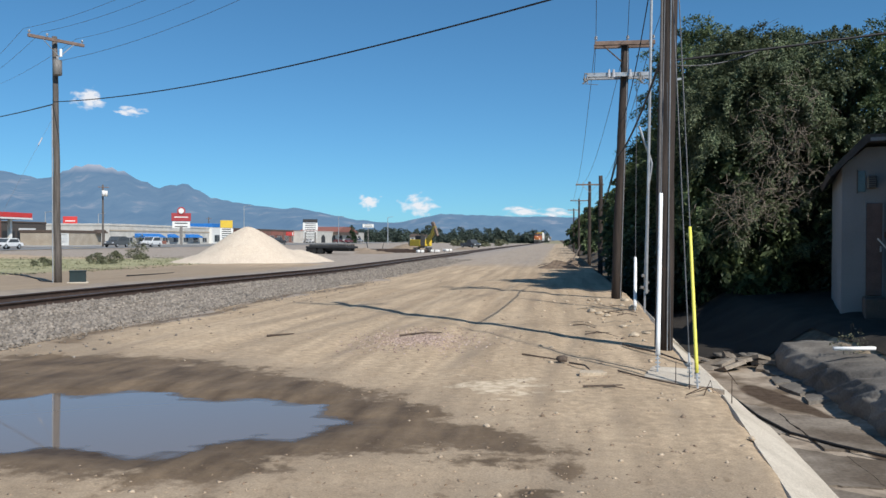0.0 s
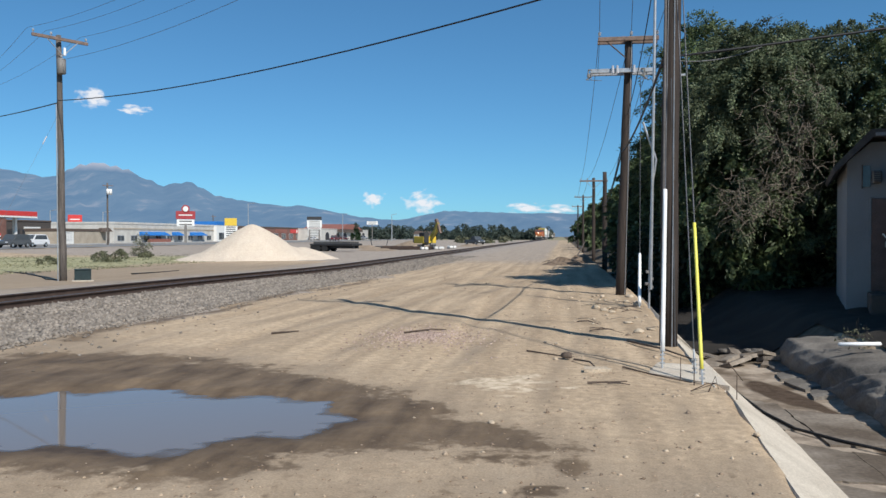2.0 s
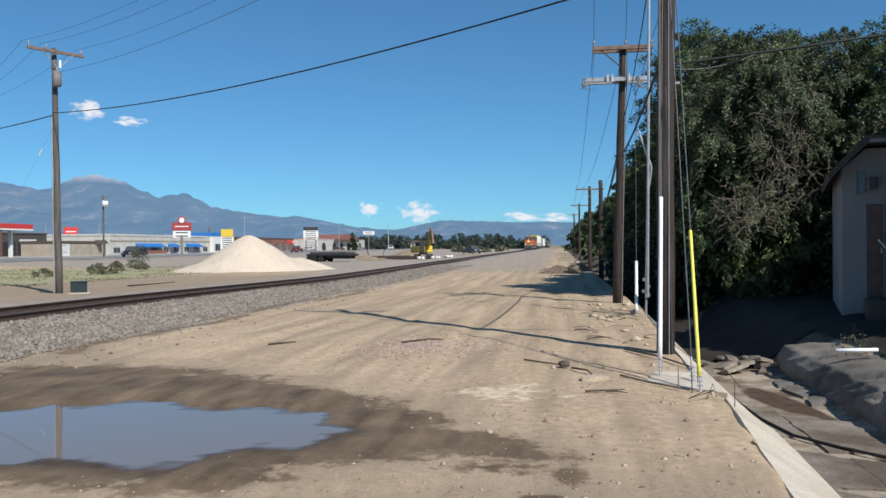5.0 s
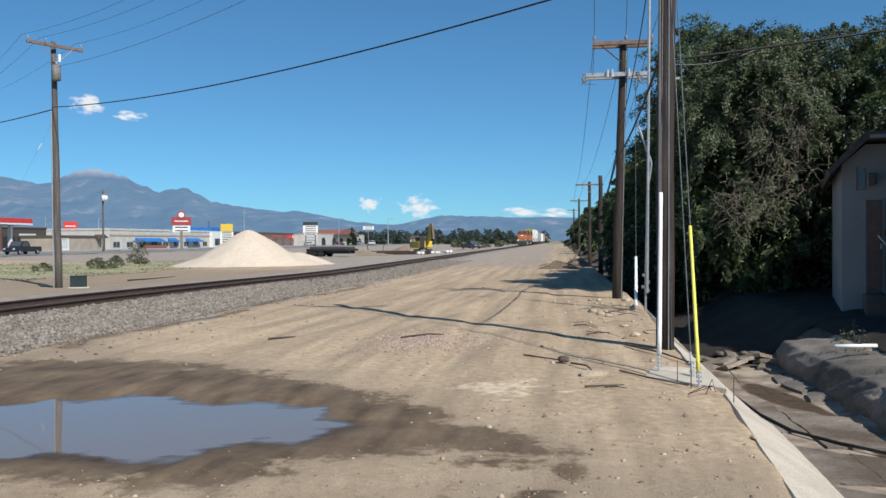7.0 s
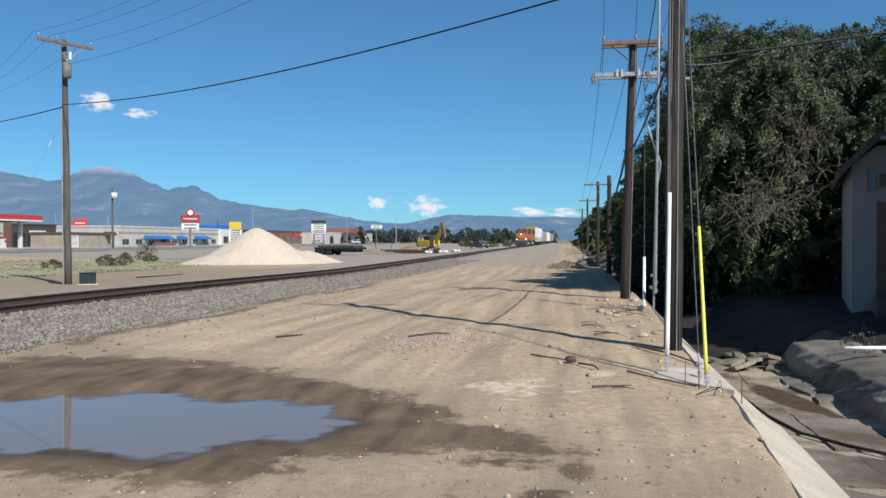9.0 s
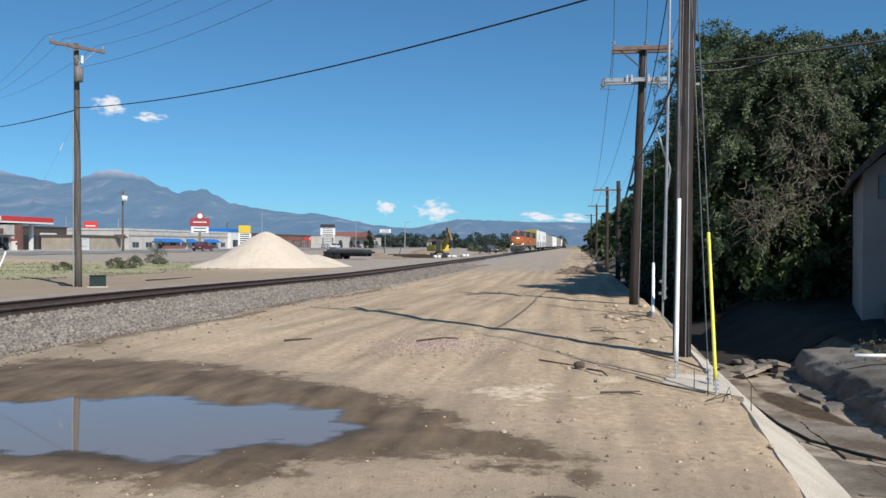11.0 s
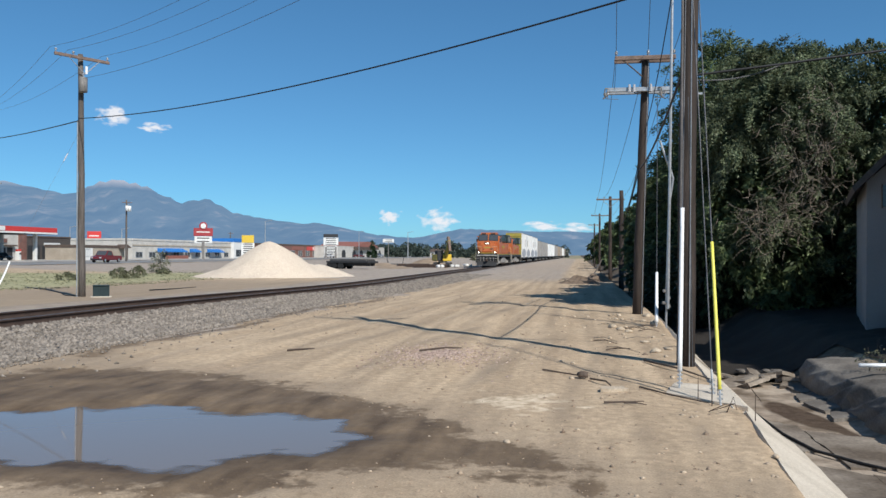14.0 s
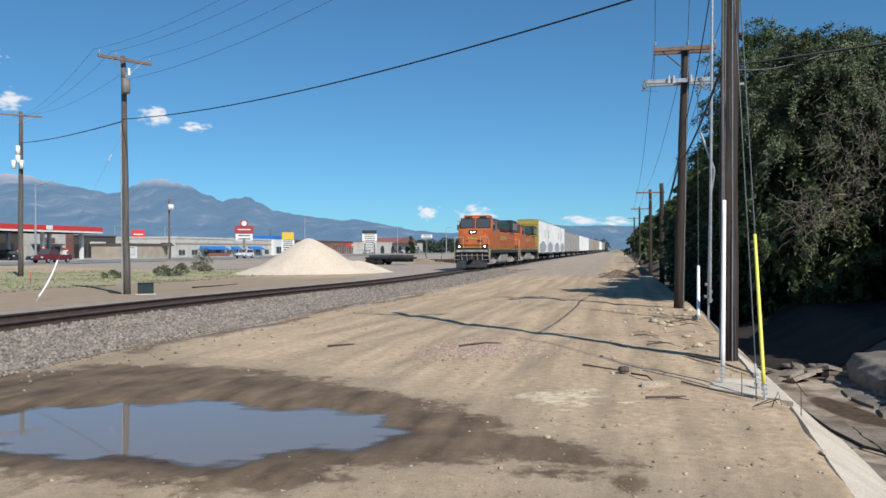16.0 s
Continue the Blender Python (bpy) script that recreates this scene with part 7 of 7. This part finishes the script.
# house with its gable to the channel
SIDING = surf("grey-white painted siding", (0.27, 0.27, 0.272), (0.215, 0.215, 0.22), rough=0.75, scale=1.0, fine=60, bump=0.04, dist=0.004)
DOORBROWN = surf("brown door paint", (0.16, 0.10, 0.085), (0.11, 0.07, 0.06), rough=0.6)
ROOFING = surf("dark shingle roofing", (0.10, 0.085, 0.075), (0.06, 0.05, 0.045), rough=0.9, fine=20)
house = thing("house", "grey-white house with a brown door under dark eaves", "house", pose(5.96, 18.7, 0.2, 0, 0, -15))
part("wall", prismm([(0.0, -0.3), (0.0, 3.02), (0.45, 3.42), (6.0, 3.38), (6.0, -0.3)], "y", 0, 5.0), SIDING, house)
part("roof", prismm([(-0.24, 2.78), (-0.29, 2.88), (0.42, 3.64), (6.4, 3.60), (6.4, 3.46), (0.46, 3.48)], "y", -0.45, 5.3), ROOFING, house, "dark shingled roof with overhanging eaves")
part("fascia", boxm(0.50, 6.3, -0.475, -0.452, 3.50, 3.57), SIDING, house, "pale fascia board")
d = part("door", boxm(0.46, 0.765, -0.05, 0.0, 0.30, 2.24, 0.01), DOORBROWN, house, "plain brown door")
for x in (0.43, 0.765):
    part("door_frame", boxm(x, x + 0.03, -0.06, 0.0, 0.30, 2.27), SIDING, d)
part("handle", boxm(0.72, 0.75, -0.09, -0.05, 1.22, 1.34), GALV, d)
w = part("window", boxm(0.30, 0.44, -0.04, 0.0, 2.48, 2.92), GLASS, house, "narrow dark window")
part("frame", boxm(0.28, 0.30, -0.05, 0.0, 2.45, 2.95), BROWN, w)
ac = part("air_conditioner", boxm(0.47, 0.64, -0.25, 0.0, 2.55, 2.81, 0.02), GREY_STEEL, house, "grey window air conditioner")
for k in range(5):
    part("louvre", boxm(0.49, 0.62, -0.262, -0.25, 2.58 + 0.045 * k, 2.60 + 0.045 * k), BLACK, ac)
part("wall_lamp", boxm(0.80, 0.86, -0.1, 0.0, 1.52, 1.64, 0.01), BROWN, house)
part("step", boxm(0.40, 1.9, -0.9, 0.0, -0.3, 0.28, 0.02), BROWN, house)
part("stair_rail", tube(bmesh.new(), [(0.62, -0.75, 1.50), (0.80, -0.7, 1.28), (0.81, -0.7, 0.28)], 0.016, 6), PLAST_W, house, "white bent stair rail")

DUSTY = surf("dusty broken concrete", (0.54, 0.45, 0.34), (0.40, 0.32, 0.235), rough=0.95)
# ---- sticks, rods and rocks on the lot ----


def stick(label, pts, r, name="stick", material=DEADWOOD, group="sticks on the dirt"):
    pts = [(x, y, float(ground_z(x, y)) + z) for x, y, z in pts]
    return tagged(link(name, tube(bmesh.new(), pts, [r * (1 - 0.5 * i / (len(pts) - 1)) for i in range(len(pts))], 6), material, smooth=True), label, "stick" if name == "stick" else name.replace("_", " "), group)


DARKSTICK = surf("dark weathered stick", (0.12, 0.09, 0.07), (0.07, 0.05, 0.04), rough=0.95)
stick("dark dry stick on the dirt", [(0.28, 9.42, 0.02), (0.5, 9.44, 0.03), (0.72, 9.52, 0.03)], 0.014, material=DARKSTICK)
stick("dark dry stick on the dirt", [(0.5, 9.45, 0.02), (0.62, 9.40, 0.03), (0.74, 9.36, 0.02)], 0.010, material=DARKSTICK)
stick("dark dry stick on the dirt", [(-0.5, 11.9, 0.02), (-0.1, 11.5, 0.04), (0.06, 11.4, 0.04)], 0.013, material=DARKSTICK)
stick("dark dry stick on the dirt", [(0.16, 11.3, 0.03), (0.35, 10.9, 0.05), (0.42, 10.5, 0.02)], 0.015, material=DARKSTICK)
stick("long dark stick beside the anchors", [(0.75, 10.6, 0.02), (1.05, 10.1, 0.03), (1.42, 9.55, 0.04)], 0.013, material=DARKSTICK)
stick("long dark stick beside the pole", [(1.0, 13.2, 0.03), (1.4, 12.2, 0.05), (1.75, 11.3, 0.04)], 0.02, material=DARKSTICK)
stick("long dark stick on the dirt", [(-4.9, 13.6, 0.02), (-4.6, 13.65, 0.02), (-4.45, 13.7, 0.02)], 0.02, material=DARKSTICK)
stick("dark dry branch on the dirt", [(-2.6, 13.6, 0.02), (-2.2, 13.9, 0.03), (-1.95, 14.0, 0.02)], 0.018, material=DARKSTICK)
for k in range(16):
    x, y = 0.2 + 1.5 * rs.rand(), rs.uniform(13.5, 24)
    a = rs.uniform(-0.6, 0.6)
    stick("dry branch beside the channel", [(x, y, 0.02), (x + 0.2, y - 0.15 + a * 0.4, 0.06), (x + 0.42, y - 0.4 + a, 0.03)], rs.uniform(0.006, 0.014), material=(DARKSTICK, DEADWOOD)[k % 2])
for k in range(8):
    x, y = -1.6 + 2.6 * rs.rand(), 52.5 + 8 * rs.rand()
    z = 0.10 + 0.12 * rs.rand()
    stick("tangled root on the dirt mound", [(x, y, z), (x + 0.35, y + 0.2, z + 0.10), (x + 0.8, y + rs.uniform(-0.3, 0.3), z - 0.1)], 0.02, name="root", material=DARKSTICK, group="roots")
# bent steel rods by the anchors
for k, pts in enumerate((((1.36, 9.95, 0.0), (1.36, 9.95, 0.26)), ((1.46, 9.6, 0.0), (1.46, 9.6, 0.3), (1.52, 9.6, 0.3), (1.52, 9.58, 0.12)), ((1.35, 9.1, 0.02), (1.5, 9.0, 0.12), (1.62, 9.15, 0.1), (1.5, 9.3, 0.03), (1.38, 9.15, 0.02)),
                         ((1.80, 9.0, 0.0), (1.80, 9.0, 0.34)), ((1.72, 9.05, 0.34), (1.86, 9.0, 0.36)), ((1.55, 9.2, 0.0), (1.6, 9.1, 0.18), (1.66, 9.25, 0.02)))):
    stick("rusty bent steel rod by the anchors", pts, 0.006, name="steel_rod", material=STEEL_RUST, group="steel rods")
for k in range(26):
    x, y = rs.uniform(-0.8, 1.6), rs.uniform(6.5, 24)
    r_ = rs.uniform(0.012, 0.032) * (0.7 + y / 30)
    lump("rock", "small pale rock on the dirt", "rock", x, y, float(ground_z(x, y)) + r_ * 0.2, r_ * 1.3, r_, r_ * 0.7, 400 + k, PEBBLES, rs.uniform(0, 180), 0.25, 2, "rocks on the dirt")
lump("rock", "dark lumpy rock on the dirt", "rock", 0.06, 11.4, 0.03, 0.07, 0.06, 0.06, 450, DARKSTICK, 20, 0.3, 2, "rocks on the dirt")
for k in range(34):
    y = rs.uniform(13.6, 24)
    x = float(lip(y)) - 0.15 - 1.3 * rs.rand() ** 1.5
    r_ = 0.03 + 0.08 * rs.rand() ** 2
    lump("concrete_lump", "pale dusty lump of broken concrete on the dirt", "concrete lump", x, y, float(ground_z(x, y)) + 0.3 * r_, r_ * rs.uniform(0.9, 1.7), r_, r_ * rs.uniform(0.4, 0.8), 600 + k, DUSTY, rs.uniform(0, 180), 0.32, 2, "concrete lumps beside the channel")
chunk("concrete_piece", "flat pale concrete piece on the dirt", "concrete piece", 0.42, 10.35, 0.02, 0.16, 0.08, 0.04, 10, 501, DUSTY, (4, 0), "concrete pieces")
stick("black rope on the dirt beyond the railway", [(-28.8, 39.8, 0.03), (-25.6, 36.8, 0.03), (-22.2, 33.1, 0.03), (-20.9, 31.4, 0.03), (-20.1, 31.0, 0.03)], 0.03, name="rope", material=CABLE, group="ropes")
stick("black rope on the dirt beyond the railway", [(-20.0, 36.6, 0.03), (-20.3, 39.8, 0.03), (-20.9, 43.3, 0.03)], 0.03, name="rope", material=CABLE, group="ropes")
marker = thing("marker_post", "short red marker post in the grass", "marker post", pose(-33.5, 42.5, float(ground_z(-33.5, 42.5))))
part("post", rodm((0, 0, -0.2), (0, 0, 0.7), 0.022, seg=8), RED, marker)
part("cap", rodm((0, 0, 0.7), (0, 0, 0.76), 0.025, seg=8), SIGNWHITE, marker)
plank = stick("leaning grey plank beside the lot", [(1.3, 78, 0.0), (1.75, 78.6, 0.75), (2.1, 79, 1.45)], 0.07, name="plank", material=WOOD_GREY, group="planks")

# tie ends and tie plates of the stretch that passes nearest
tie_mesh = None
for k in range(200):
    y = 6 + 0.5 * k
    ob = new("tie", tie_mesh) if tie_mesh else part("tie", boxm(-1.3, 1.3, -0.115, 0.115, -0.09, 0.09, 0.012), TIE, track)
    tie_mesh = ob.data
    ob.parent = track
    ob.matrix_basis = pose(TRACK_X + 0.03 * math.sin(k * 7.3), y, float(rail_z(y)) - 0.235, 0, 0, 0.8 * math.sin(k * 3.7))


SPEED, NOSE_END = 21.13, 70.6  # metres a second; the leader's nose at 16 s


def on_line(y):
    y0, y1 = y - 1, y + 20
    turn = math.degrees(math.atan2(float(drift(y1) - drift(y0)), y1 - y0))
    return pose(TRACK_X + float(drift(y)), y, float(rail_z(y)), 0, 0, -turn)


def motions():
    """The train rolls towards us, its axles turn, cars drive by on the road, the excavator works."""
    for t, back in TRAIN:
        walk(t, [(s, on_line(NOSE_END + SPEED * (16 - s) + back)) for s in range(0, 17, 2)])
    for w, at, r in SPINNING:
        if w.parent.name in SPIN_BODIES:
            walk(w, [(k / 30, pose(*at, math.degrees(SPEED * (k / 30) / r) % 360, 0, 0)) for k in range(0, 481)])
    for t, x, rows in DRIVING:
        walk(t, [(s, pose(x, y, float(ground_z(x, y)) + 0.05)) for s, y in rows])
    for p, at, rows in WORKING:
        walk(p, [(s, pose(*at, a, 0, 0)) for s, a in rows])
    walk(EXCAVATOR_HOUSE, [(s, pose(0, 0, 0.95, 0, 0, a)) for s, a in ((0, 48), (2, 45), (4, 36), (7, 40), (9, 52), (11.5, 32), (13, 24), (16, 36))])


motions()
